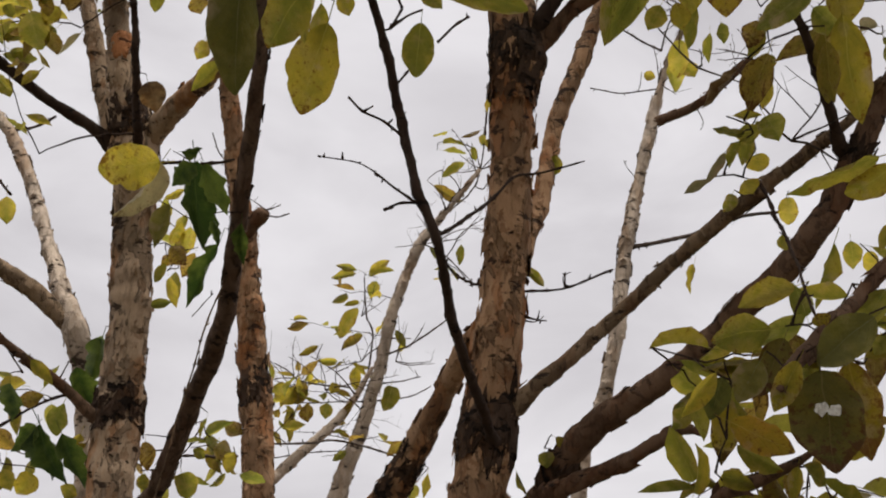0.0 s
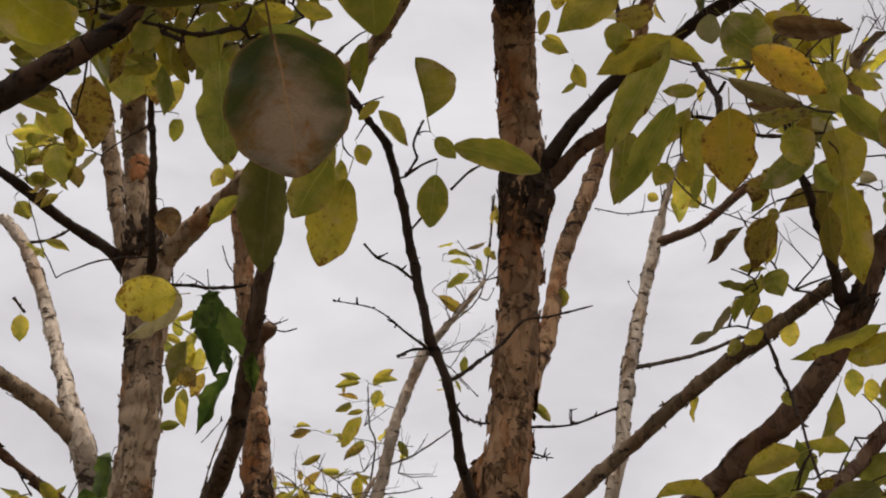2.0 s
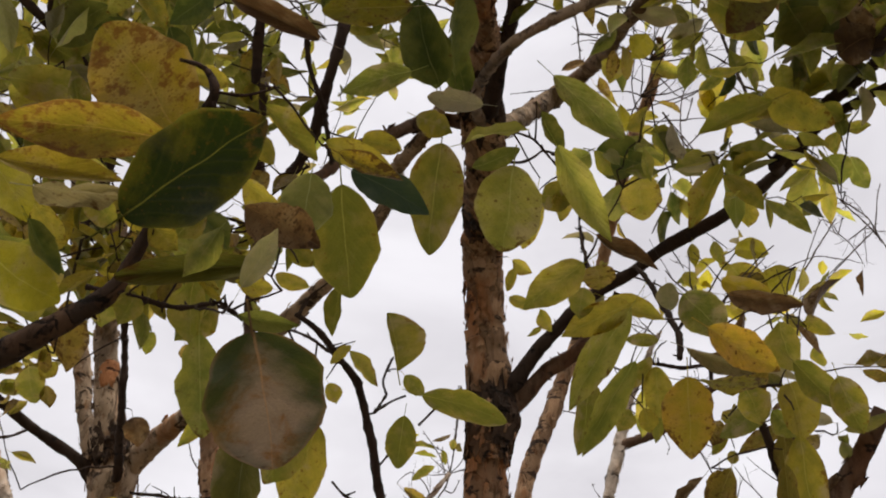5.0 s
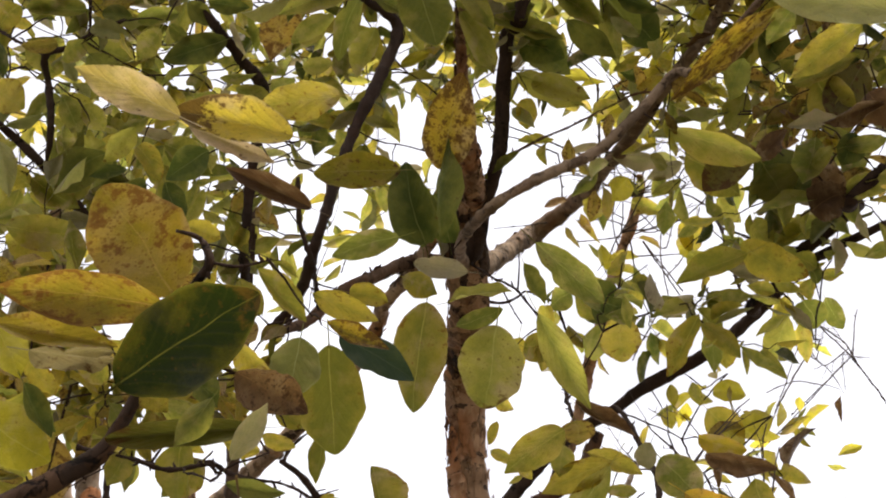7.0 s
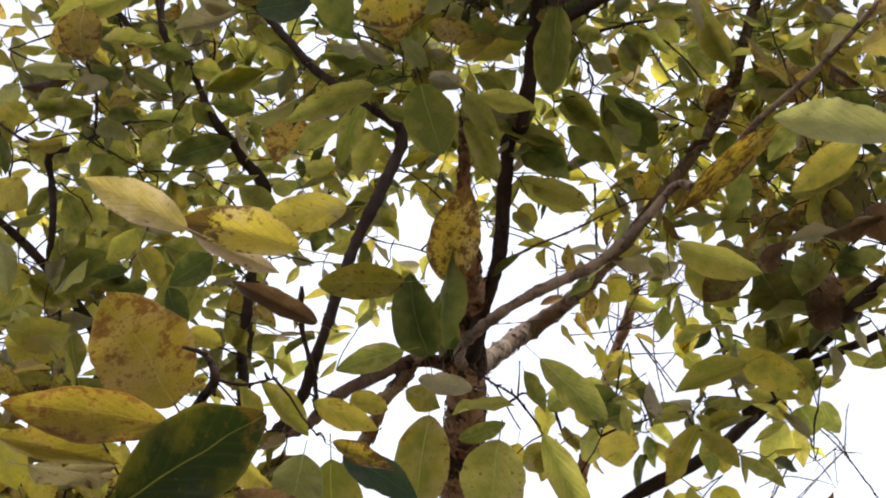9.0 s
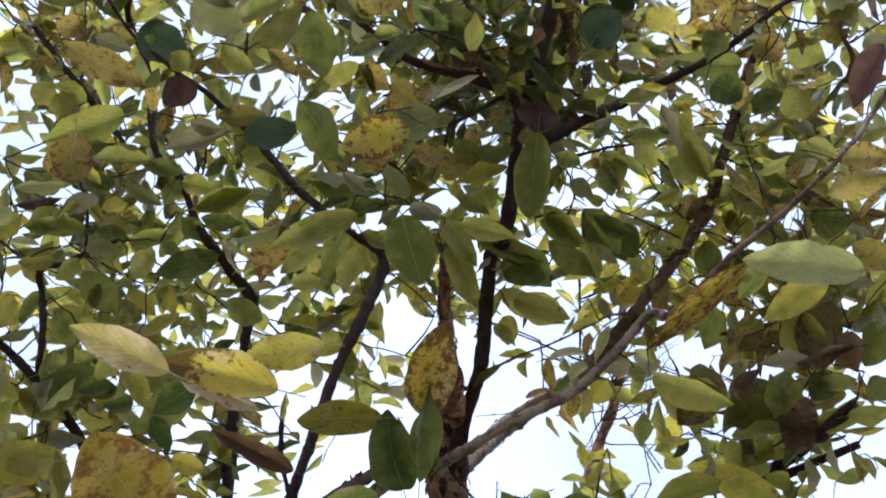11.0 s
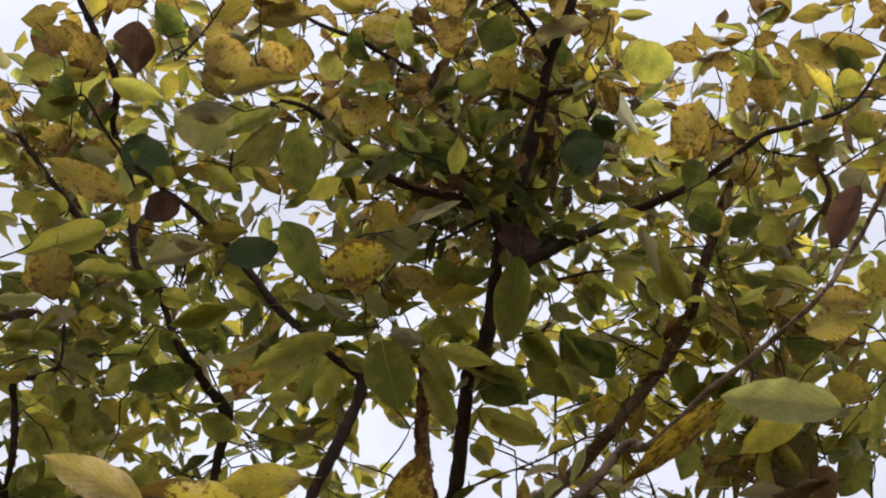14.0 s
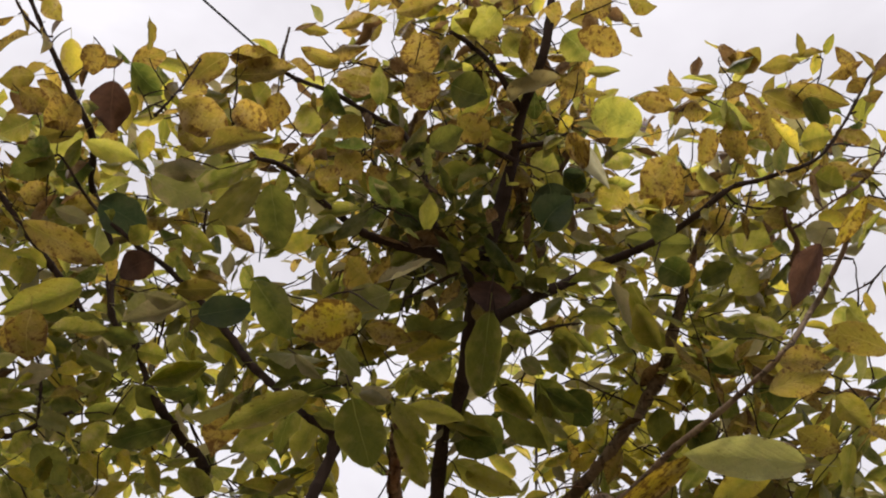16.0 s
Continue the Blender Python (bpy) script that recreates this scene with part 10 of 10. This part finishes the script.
spray(pear, "S", (0.608, 1.463, 2.677), 0.045, 5)
spray(pear, "Y", (0.682, 1.469, 2.750), 0.045, 5)
spray(pear, "M", (0.481, 1.408, 2.757), 0.04, 4)
spray(pear, "S", (0.568, 1.384, 2.786), 0.045, 5)
spray(pear, "M", (0.627, 1.447, 2.614), 0.045, 5)
spray(pear, "S", (0.536, 1.395, 2.857), 0.04, 4)
spray(pear, "Y", (0.406, 1.574, 2.011), 0.045, 5)
spray(pear, "Y", (0.477, 1.582, 1.992), 0.05, 5)
spray(pear, "M", (0.540, 1.582, 1.994), 0.045, 5)
spray(pear, "Y", (0.568, 1.488, 2.196), 0.045, 4)
spray(pear, "Y", (0.606, 1.550, 2.298), 0.04, 3)
spray(pear, "M", (0.129, 0.649, 4.112), 0.09, 7)
spray(pear, "M", (0.168, 0.633, 4.186), 0.09, 7)
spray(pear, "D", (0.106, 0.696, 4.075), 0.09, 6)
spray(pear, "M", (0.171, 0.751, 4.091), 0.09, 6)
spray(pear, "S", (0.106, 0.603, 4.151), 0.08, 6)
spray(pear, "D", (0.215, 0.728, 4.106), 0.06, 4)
spray(far, "Y", (-0.439, 3.773, 2.855), 0.09, 7)
spray(far, "Y", (-0.485, 3.814, 2.768), 0.07, 5)
spray(far, "Y", (-0.324, 3.782, 2.955), 0.09, 6)
spray(far, "Y", (-0.256, 3.779, 3.196), 0.08, 5)
spray(far, "Y", (-0.132, 3.510, 2.592), 0.08, 6)
spray(far, "Y", (0.030, 3.648, 3.242), 0.07, 5)
spray(far, "Y", (-0.356, 3.828, 2.738), 0.06, 4)
spray(leaning, "Y", (-0.604, 2.486, 2.775), 0.05, 5)
spray(leaning, "Y", (-0.510, 2.686, 2.346), 0.07, 7)
spray(leaning, "Y", (-0.668, 2.703, 2.311), 0.06, 5)
spray(leaning, "Y", (-0.553, 2.676, 2.369), 0.05, 4)
spray(leaning, "Y", (-0.912, 2.484, 2.426), 0.06, 5)
spray(leaning, "Y", (-0.875, 2.540, 2.305), 0.08, 6)
spray(pear, "Y", (0.403, 1.478, 2.139), 0.068, 10)
spray(pear, "Y", (0.449, 1.461, 2.129), 0.068, 12)
spray(pear, "Y", (0.512, 1.449, 2.176), 0.069, 9)
spray(pear, "Y", (0.401, 1.565, 2.003), 0.07, 9)
spray(pear, "Y", (0.479, 1.548, 1.999), 0.07, 12)
spray(pear, "Y", (0.344, 1.541, 2.112), 0.07, 12)
spray(pear, "M", (-0.831, 0.821, 3.911), 0.106, 12)
spray(pear, "M", (-0.764, 0.855, 3.867), 0.104, 9)
spray(pear, "M", (-0.737, 0.993, 4.185), 0.118, 12)
spray(pear, "M", (-0.552, 1.002, 4.314), 0.121, 11)
spray(pear, "M", (-0.405, 0.828, 3.998), 0.105, 12)
spray(pear, "M", (-0.349, 0.881, 4.113), 0.11, 11)
spray(pear, "M", (-0.179, 0.989, 4.347), 0.12, 9)
spray(pear, "M", (-0.041, 0.901, 4.228), 0.114, 9)
spray(pear, "M", (0.051, 0.943, 4.364), 0.12, 12)
spray(pear, "M", (0.197, 0.877, 4.144), 0.111, 12)
spray(pear, "M", (0.303, 0.772, 3.984), 0.103, 9)
spray(pear, "M", (0.649, 0.692, 3.915), 0.102, 9)
spray(pear, "M", (-0.902, 1.005, 3.986), 0.113, 10)
spray(pear, "M", (-0.744, 0.939, 3.822), 0.104, 12)
spray(pear, "M", (-0.666, 1.002, 3.933), 0.109, 12)
spray(pear, "M", (-0.526, 1.046, 4.177), 0.117, 11)
spray(pear, "M", (-0.431, 1.048, 4.104), 0.114, 11)
spray(pear, "M", (-0.333, 1.015, 4.088), 0.112, 12)
spray(pear, "M", (-0.124, 1.043, 4.253), 0.118, 9)
spray(pear, "M", (-0.034, 1.012, 4.172), 0.114, 11)
spray(pear, "M", (0.114, 1.004, 4.066), 0.11, 11)
spray(pear, "M", (0.197, 0.944, 4.177), 0.113, 9)
spray(pale, "M", (0.32, 0.99, 4.189), 0.115, 10)
spray(pale, "M", (0.469, 1, 4.301), 0.12, 12)
spray(pear, "M", (0.565, 0.834, 3.929), 0.105, 10)
spray(pear, "M", (0.75, 0.938, 4.175), 0.118, 11)
spray(pear, "M", (0.889, 0.917, 4.251), 0.122, 12)
spray(pear, "M", (-0.821, 1.004, 3.802), 0.106, 11)
spray(pear, "M", (-0.751, 1.184, 3.959), 0.115, 10)
spray(pear, "M", (-0.627, 1.022, 3.8), 0.104, 12)
spray(pear, "M", (-0.512, 1.102, 3.986), 0.111, 10)
spray(pear, "M", (-0.405, 1.126, 3.888), 0.108, 10)
spray(pear, "M", (-0.25, 1.097, 4.079), 0.113, 10)
spray(pear, "M", (-0.121, 1.222, 4.087), 0.116, 11)
spray(pear, "M", (-0.047, 1.252, 4.22), 0.121, 9)
spray(pear, "M", (0.054, 0.954, 3.875), 0.102, 9)
spray(pear, "M", (0.238, 0.944, 3.86), 0.102, 9)
spray(pear, "M", (0.339, 0.922, 3.892), 0.104, 10)
spray(pale, "M", (0.462, 1.074, 4.029), 0.113, 10)
spray(pear, "M", (0.554, 0.897, 3.84), 0.103, 10)
spray(pear, "M", (0.658, 0.886, 3.808), 0.103, 11)
spray(pear, "M", (0.834, 0.883, 3.97), 0.111, 11)
spray(pear, "M", (-0.893, 1.286, 3.946), 0.118, 9)
spray(pear, "M", (-0.768, 1.237, 3.923), 0.115, 10)
spray(pear, "M", (-0.656, 1.256, 3.965), 0.116, 12)
spray(pear, "M", (-0.531, 1.18, 3.796), 0.107, 10)
spray(pear, "M", (-0.446, 1.337, 4.029), 0.118, 12)
spray(pear, "M", (-0.318, 1.27, 3.963), 0.114, 11)
spray(pear, "M", (-0.096, 1.132, 3.831), 0.105, 12)
spray(pale, "M", (0.026, 1.33, 4.157), 0.121, 10)
spray(pear, "M", (0.129, 1.068, 3.804), 0.103, 10)
spray(pale, "M", (0.22, 1.161, 3.897), 0.109, 12)
spray(pale, "M", (0.394, 1.257, 4.136), 0.12, 12)
spray(pale, "M", (0.534, 1.148, 4.011), 0.114, 9)
spray(pale, "M", (0.686, 1.203, 4.145), 0.122, 10)
spray(pear, "M", (0.779, 1.044, 3.947), 0.113, 11)
spray(pear, "M", (0.771, 1.033, 3.778), 0.107, 12)
spray(leaning, "G", (-0.86, 1.32, 3.691), 0.111, 9)
spray(pear, "G", (-0.649, 1.239, 3.687), 0.107, 11)
spray(pear, "G", (-0.646, 1.207, 3.697), 0.106, 12)
spray(leaning, "G", (-0.538, 1.426, 3.921), 0.118, 11)
spray(leaning, "G", (-0.376, 1.509, 3.982), 0.121, 12)
spray(leaning, "G", (-0.292, 1.399, 3.96), 0.117, 12)
spray(pear, "G", (-0.133, 1.257, 3.84), 0.109, 12)
spray(pale, "G", (-0.023, 1.321, 3.891), 0.112, 10)
spray(pale, "G", (0.159, 1.391, 4.071), 0.12, 11)
spray(pale, "G", (0.265, 1.42, 3.976), 0.119, 11)
spray(pale, "G", (0.395, 1.143, 3.746), 0.105, 12)
spray(pale, "G", (0.606, 1.406, 4.092), 0.124, 12)
spray(pale, "G", (0.669, 1.204, 3.817), 0.111, 9)
spray(pale, "G", (0.832, 1.264, 3.964), 0.119, 9)
spray(pale, "G", (0.919, 1.28, 4.058), 0.124, 11)
spray(leaning, "G", (-0.788, 1.237, 3.555), 0.104, 12)
spray(leaning, "G", (-0.689, 1.299, 3.613), 0.107, 12)
spray(leaning, "G", (-0.648, 1.591, 3.93), 0.124, 12)
spray(leaning, "G", (-0.569, 1.477, 3.821), 0.117, 10)
spray(leaning, "G", (-0.341, 1.331, 3.626), 0.105, 12)
spray(leaning, "G", (-0.279, 1.504, 3.88), 0.118, 11)
spray(pear, "G", (-0.108, 1.396, 3.688), 0.108, 12)
spray(pear, "G", (0.031, 1.372, 3.678), 0.107, 12)
spray(pale, "G", (0.122, 1.612, 3.928), 0.122, 11)
spray(pale, "G", (0.551, 1.279, 3.815), 0.112, 12)
spray(pale, "G", (0.688, 1.347, 3.828), 0.115, 12)
spray(pear, "G", (0.782, 1.344, 3.785), 0.115, 12)
spray(pear, "G", (0.93, 1.239, 3.795), 0.115, 11)
spray(leaning, "G", (-0.87, 1.642, 3.759), 0.123, 11)
spray(leaning, "G", (-0.748, 1.609, 3.717), 0.119, 12)
spray(leaning, "G", (-0.692, 1.67, 3.777), 0.122, 12)
spray(leaning, "G", (-0.512, 1.67, 3.765), 0.12, 12)
spray(leaning, "G", (-0.381, 1.74, 3.831), 0.124, 11)
spray(pale, "G", (-0.187, 1.724, 3.872), 0.124, 10)
spray(pear, "G", (-0.01, 1.392, 3.699), 0.109, 12)
spray(leaning, "G", (-0.772, 1.491, 3.408), 0.108, 9)
spray(leaning, "G", (-0.655, 1.504, 3.459), 0.108, 10)
spray(leaning, "G", (-0.634, 1.708, 3.667), 0.12, 9)
spray(leaning, "G", (-0.423, 1.443, 3.471), 0.105, 10)
spray(leaning, "G", (-0.353, 1.603, 3.59), 0.113, 10)
spray(leaning, "G", (-0.162, 1.483, 3.498), 0.106, 11)
spray(pale, "G", (-0.081, 1.71, 3.671), 0.118, 9)
spray(leaning, "G", (-0.808, 1.732, 3.422), 0.116, 12)
spray(leaning, "G", (-0.756, 1.831, 3.486), 0.121, 11)
spray(leaning, "G", (-0.524, 1.592, 3.334), 0.107, 10)
spray(leaning, "G", (-0.367, 1.579, 3.374), 0.106, 12)
spray(leaning, "G", (-0.332, 1.668, 3.479), 0.112, 12)
spray(leaning, "G", (-0.205, 1.811, 3.54), 0.118, 11)
spray(pear, "G", (-0.087, 1.71, 3.586), 0.115, 11)
spray(pear, "M", (-0.898, 0.745, 4.241), 0.117, 10)
spray(pear, "M", (-0.081, 0.864, 4.622), 0.128, 12)
spray(pear, "M", (0.045, 0.795, 4.33), 0.115, 10)
spray(pear, "M", (0.136, 0.819, 4.6), 0.126, 11)
spray(pear, "M", (0.359, 0.664, 4.368), 0.115, 9)
spray(pear, "M", (0.057, 0.892, 4.379), 0.119, 11)
spray(pear, "M", (0.224, 0.772, 4.142), 0.108, 11)
spray(pale, "M", (0.369, 0.909, 4.547), 0.127, 11)
spray(pear, "M", (-0.923, 1.15, 4.253), 0.127, 10)
spray(pear, "M", (-0.674, 1.043, 4.077), 0.115, 10)
spray(pear, "M", (-0.388, 1.114, 4.309), 0.123, 11)
spray(pear, "M", (-0.193, 0.982, 4.14), 0.113, 10)
spray(pear, "M", (-0.056, 1.013, 4.199), 0.116, 12)
spray(pear, "M", (0.07, 1.026, 4.408), 0.123, 9)
spray(pale, "M", (0.252, 0.954, 4.26), 0.117, 10)
spray(pear, "M", (0.367, 0.891, 4.205), 0.114, 12)
spray(pale, "M", (0.43, 0.965, 4.159), 0.115, 9)
spray(pear, "M", (0.738, 0.84, 4.204), 0.116, 11)
spray(pear, "M", (0.894, 0.789, 4.035), 0.111, 12)
spray(pear, "M", (1.112, 0.9, 4.326), 0.127, 12)
spray(pear, "M", (-0.823, 1.197, 4.141), 0.123, 12)
spray(pear, "M", (-0.699, 1.022, 3.87), 0.109, 11)
spray(pear, "M", (-0.64, 1.195, 4.208), 0.123, 12)
spray(pear, "M", (-0.474, 1.08, 4.069), 0.114, 11)
spray(pear, "M", (-0.344, 1.178, 4.184), 0.12, 11)
spray(pear, "M", (-0.127, 1.128, 4.134), 0.116, 12)
spray(pear, "M", (-0.093, 1.06, 4.042), 0.111, 11)
spray(pale, "M", (0.066, 1.233, 4.319), 0.125, 11)
spray(pale, "M", (0.267, 1.014, 4.014), 0.11, 12)
spray(pale, "M", (0.41, 1.048, 4.122), 0.115, 9)
spray(pale, "M", (0.55, 1.142, 4.356), 0.126, 9)
spray(pear, "M", (0.62, 0.961, 4.002), 0.111, 11)
spray(pale, "M", (0.819, 1.098, 4.332), 0.127, 12)
spray(pear, "M", (0.95, 0.981, 4.191), 0.121, 10)
spray(pear, "M", (1.035, 0.902, 4.013), 0.115, 9)
# dark-coloured sprays: shade of the crown's dense middle put into leaf colour
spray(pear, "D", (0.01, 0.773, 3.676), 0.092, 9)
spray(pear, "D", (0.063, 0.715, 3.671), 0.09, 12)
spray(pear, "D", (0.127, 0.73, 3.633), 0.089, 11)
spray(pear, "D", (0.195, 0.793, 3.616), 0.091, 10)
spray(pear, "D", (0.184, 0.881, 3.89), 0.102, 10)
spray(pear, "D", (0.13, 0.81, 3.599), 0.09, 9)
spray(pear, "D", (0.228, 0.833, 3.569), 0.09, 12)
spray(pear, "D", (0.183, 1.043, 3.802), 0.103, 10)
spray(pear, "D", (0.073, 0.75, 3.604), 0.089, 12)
spray(leaning, "G", (-0.63, 1.309, 2.881), 0.085, 11)
spray(leaning, "G", (-0.591, 1.485, 2.941), 0.092, 11)
spray(leaning, "G", (-0.57, 1.333, 2.81), 0.083, 12)
spray(pear, "G", (-0.475, 1.349, 2.82), 0.083, 9)
spray(leaning, "G", (-0.523, 1.301, 2.881), 0.083, 12)
spray(pear, "G", (-0.366, 1.445, 2.889), 0.087, 11)
spray(leaning, "G", (-0.604, 1.156, 2.91), 0.08, 10)
spray(leaning, "M", (-0.588, 1.159, 3.035), 0.086, 10)
spray(leaning, "M", (-0.586, 1.357, 3.258), 0.098, 11)
spray(pear, "M", (-0.34, 1.415, 3.204), 0.096, 12)
spray(leaning, "M", (-0.281, 1.478, 3.318), 0.101, 11)
spray(leaning, "M", (-0.473, 1.494, 3.207), 0.1, 10)
spray(leaning, "M", (-0.602, 1.208, 2.973), 0.086, 10)
# more dark sprays, added to block light and deepen that shade
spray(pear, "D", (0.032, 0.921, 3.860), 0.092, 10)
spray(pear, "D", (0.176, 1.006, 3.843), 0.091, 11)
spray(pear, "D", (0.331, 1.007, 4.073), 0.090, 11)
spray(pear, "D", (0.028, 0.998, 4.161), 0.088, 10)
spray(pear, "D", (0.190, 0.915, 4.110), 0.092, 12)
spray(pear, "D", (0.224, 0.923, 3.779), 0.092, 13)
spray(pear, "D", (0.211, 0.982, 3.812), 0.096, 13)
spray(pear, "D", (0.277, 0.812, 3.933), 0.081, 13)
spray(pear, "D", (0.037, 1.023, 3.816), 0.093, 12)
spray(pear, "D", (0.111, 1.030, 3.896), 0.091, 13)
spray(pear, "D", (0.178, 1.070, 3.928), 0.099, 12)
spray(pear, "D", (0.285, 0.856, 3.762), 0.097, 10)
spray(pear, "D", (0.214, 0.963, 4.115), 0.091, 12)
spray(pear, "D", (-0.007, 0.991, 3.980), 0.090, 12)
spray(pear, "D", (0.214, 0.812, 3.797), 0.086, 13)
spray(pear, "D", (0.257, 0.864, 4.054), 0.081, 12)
spray(pear, "S", (0.620, 1.024, 3.277), 0.081, 10)
spray(pear, "S", (0.642, 1.064, 3.297), 0.081, 12)
spray(pear, "M", (0.703, 0.931, 3.389), 0.082, 10)
spray(pear, "M", (0.894, 1.084, 3.463), 0.098, 12)
spray(pear, "M", (0.795, 0.924, 3.327), 0.088, 12)
spray(pear, "M", (0.562, 0.858, 3.485), 0.090, 10)
spray(pear, "M", (0.720, 0.801, 3.411), 0.090, 10)
spray(pear, "S", (0.635, 1.128, 3.404), 0.098, 11)
spray(pear, "M", (0.798, 1.097, 3.399), 0.095, 9)
spray(pear, "S", (0.758, 0.942, 3.483), 0.097, 10)
spray(pear, "S", (0.658, 0.936, 3.447), 0.081, 10)
spray(pear, "M", (0.691, 1.071, 3.343), 0.085, 12)
spray(pear, "M", (0.699, 1.070, 3.607), 0.084, 12)
spray(pear, "M", (0.681, 1.298, 3.518), 0.084, 10)
spray(pear, "M", (-0.162, 1.220, 3.772), 0.097, 12)
spray(pear, "M", (0.094, 1.182, 3.708), 0.088, 9)
spray(pear, "G", (-0.152, 1.098, 3.608), 0.095, 11)
spray(pear, "G", (-0.187, 1.396, 3.525), 0.100, 9)
spray(pear, "G", (-0.171, 1.353, 3.501), 0.095, 11)
spray(pear, "M", (-0.138, 1.283, 3.674), 0.084, 9)
spray(pear, "G", (0.112, 1.421, 3.608), 0.084, 12)
spray(pear, "M", (-0.098, 1.198, 3.724), 0.096, 10)
spray(pear, "S", (0.228, 0.661, 4.181), 0.094, 9)
spray(pear, "S", (0.315, 0.689, 4.025), 0.089, 9)
spray(pear, "S", (0.174, 0.654, 3.953), 0.094, 9)
spray(pear, "S", (0.316, 0.797, 3.990), 0.090, 11)
spray(pear, "S", (0.284, 0.800, 4.036), 0.086, 11)
spray(pear, "S", (0.399, 0.833, 4.110), 0.084, 11)
spray(pear, "S", (0.157, 0.749, 4.123), 0.090, 11)
# fine bare twigs
twiggery(pear, (0.516, 1.84, 3.807), 7, 0.2, 1)
twiggery(pear, (0.5, 1.9, 3.74), 5, 0.2, 2)
twiggery(pear, (0.546, 1.88, 3.838), 5, 0.2, 3)
twiggery(pear, (0.507, 1.95, 3.716), 4, 0.18, 4)
twiggery(pale, (0.707, 2.86, 3.684), 5, 0.16, 5)
twiggery(pale, (0.619, 2.93, 3.482), 3, 0.14, 6)
twiggery(far, (0.128, 3.66, 3.608), 5, 0.18, 7)
twiggery(far, (0.011, 3.7, 3.466), 4, 0.16, 8)
twiggery(far, (-0.269, 3.8, 2.962), 4, 0.2, 9)
twiggery(far, (-0.49, 3.8, 2.903), 3, 0.14, 10)
twiggery(pear, (0.403, 1.267, 2.699), 5, 0.13, 41)
twiggery(pear, (0.539, 1.341, 2.677), 4, 0.13, 42)
twiggery(pear, (0.482, 1.939, 2.883), 3, 0.16, 31)
twiggery(pear, (0.516, 1.564, 2.506), 4, 0.13, 32)
twiggery(far, (-0.301, 3.843, 2.705), 4, 0.2, 33)
twiggery(far, (-0.485, 3.773, 2.855), 3, 0.16, 34)
twiggery(far, (-0.384, 3.773, 2.855), 5, 0.22, 21)
twiggery(far, (-0.152, 3.687, 2.921), 4, 0.2, 22)
twiggery(far, (-0.026, 3.617, 3.309), 5, 0.2, 23)
twiggery(far, (-0.275, 3.812, 3.127), 3, 0.18, 24)
twiggery(slim, (-0.481, 2.94, 3.088), 3, 0.07, 11)
twiggery(pale, (0.853, 2.82, 3.503), 5, 0.14, 12)
twiggery(pale, (1.534, 3.1, 4.314), 4, 0.25, 13)
twiggery(pale, (1.437, 3.1, 4.283), 4, 0.25, 14)
# old bark rings and small finds
collar(leaning, (-0.658, 2.35, 2.34), 0.097, 1.07)
collar(pear, (0.072, 1.93, 2.184), 0.121, 1.04)
collar(pear, (0.132, 1.87, 2.837), 0.175, 1.03)
collar(slim, (-0.501, 3.1, 2.631), 0.106, 1.0)
collar(pear, (-0.066, 2.16, 2.173), 0.061, 1.05)
collar(pear, (0.106, 1.7, 3.131), 0.066, 1.04)
collar(pear, (0.091, 1.44, 3.267), 0.072, 1.05)
collar(leaning, (-0.685, 2.27, 2.964), 0.086, 1.05)
collar(pear, (0.182, 1.92, 2.101), 0.054, 1.05)
collar(pear, (0.609, 1.570, 2.479), 0.06, 1.04)
peeled(leaning, (-0.695, 2.210, 3.127), 0.05, 1.25)
lint(pear, (0.409, 1.242, 1.99), 0.015)
clothe(pear, 3.3, 0.035)
clothe(leaning, 3.3, 0.05)
for tree in (pear, leaning, slim, pale, white, far):
    finish(tree)


# ---- cable across the sky ----
def build_cable(a, b, sag):
    a, b = Vector(a), Vector(b)
    path = [(a.lerp(b, k / 40) - Vector((0, 0, sag * 4 * (k / 40) * (1 - k / 40))), 0.009) for k in range(41)]
    verts, faces = [], []
    tube(path, 8, 0.0, 0, verts, faces)
    ob = mesh_object("overhead_cable", verts, faces, cable_black)
    tagged(ob, "thin black overhead cable against the grey sky", "cable")


build_cable((-5.434, -4.025, 3.73), (2.862, 11.992, 16.175), 0)
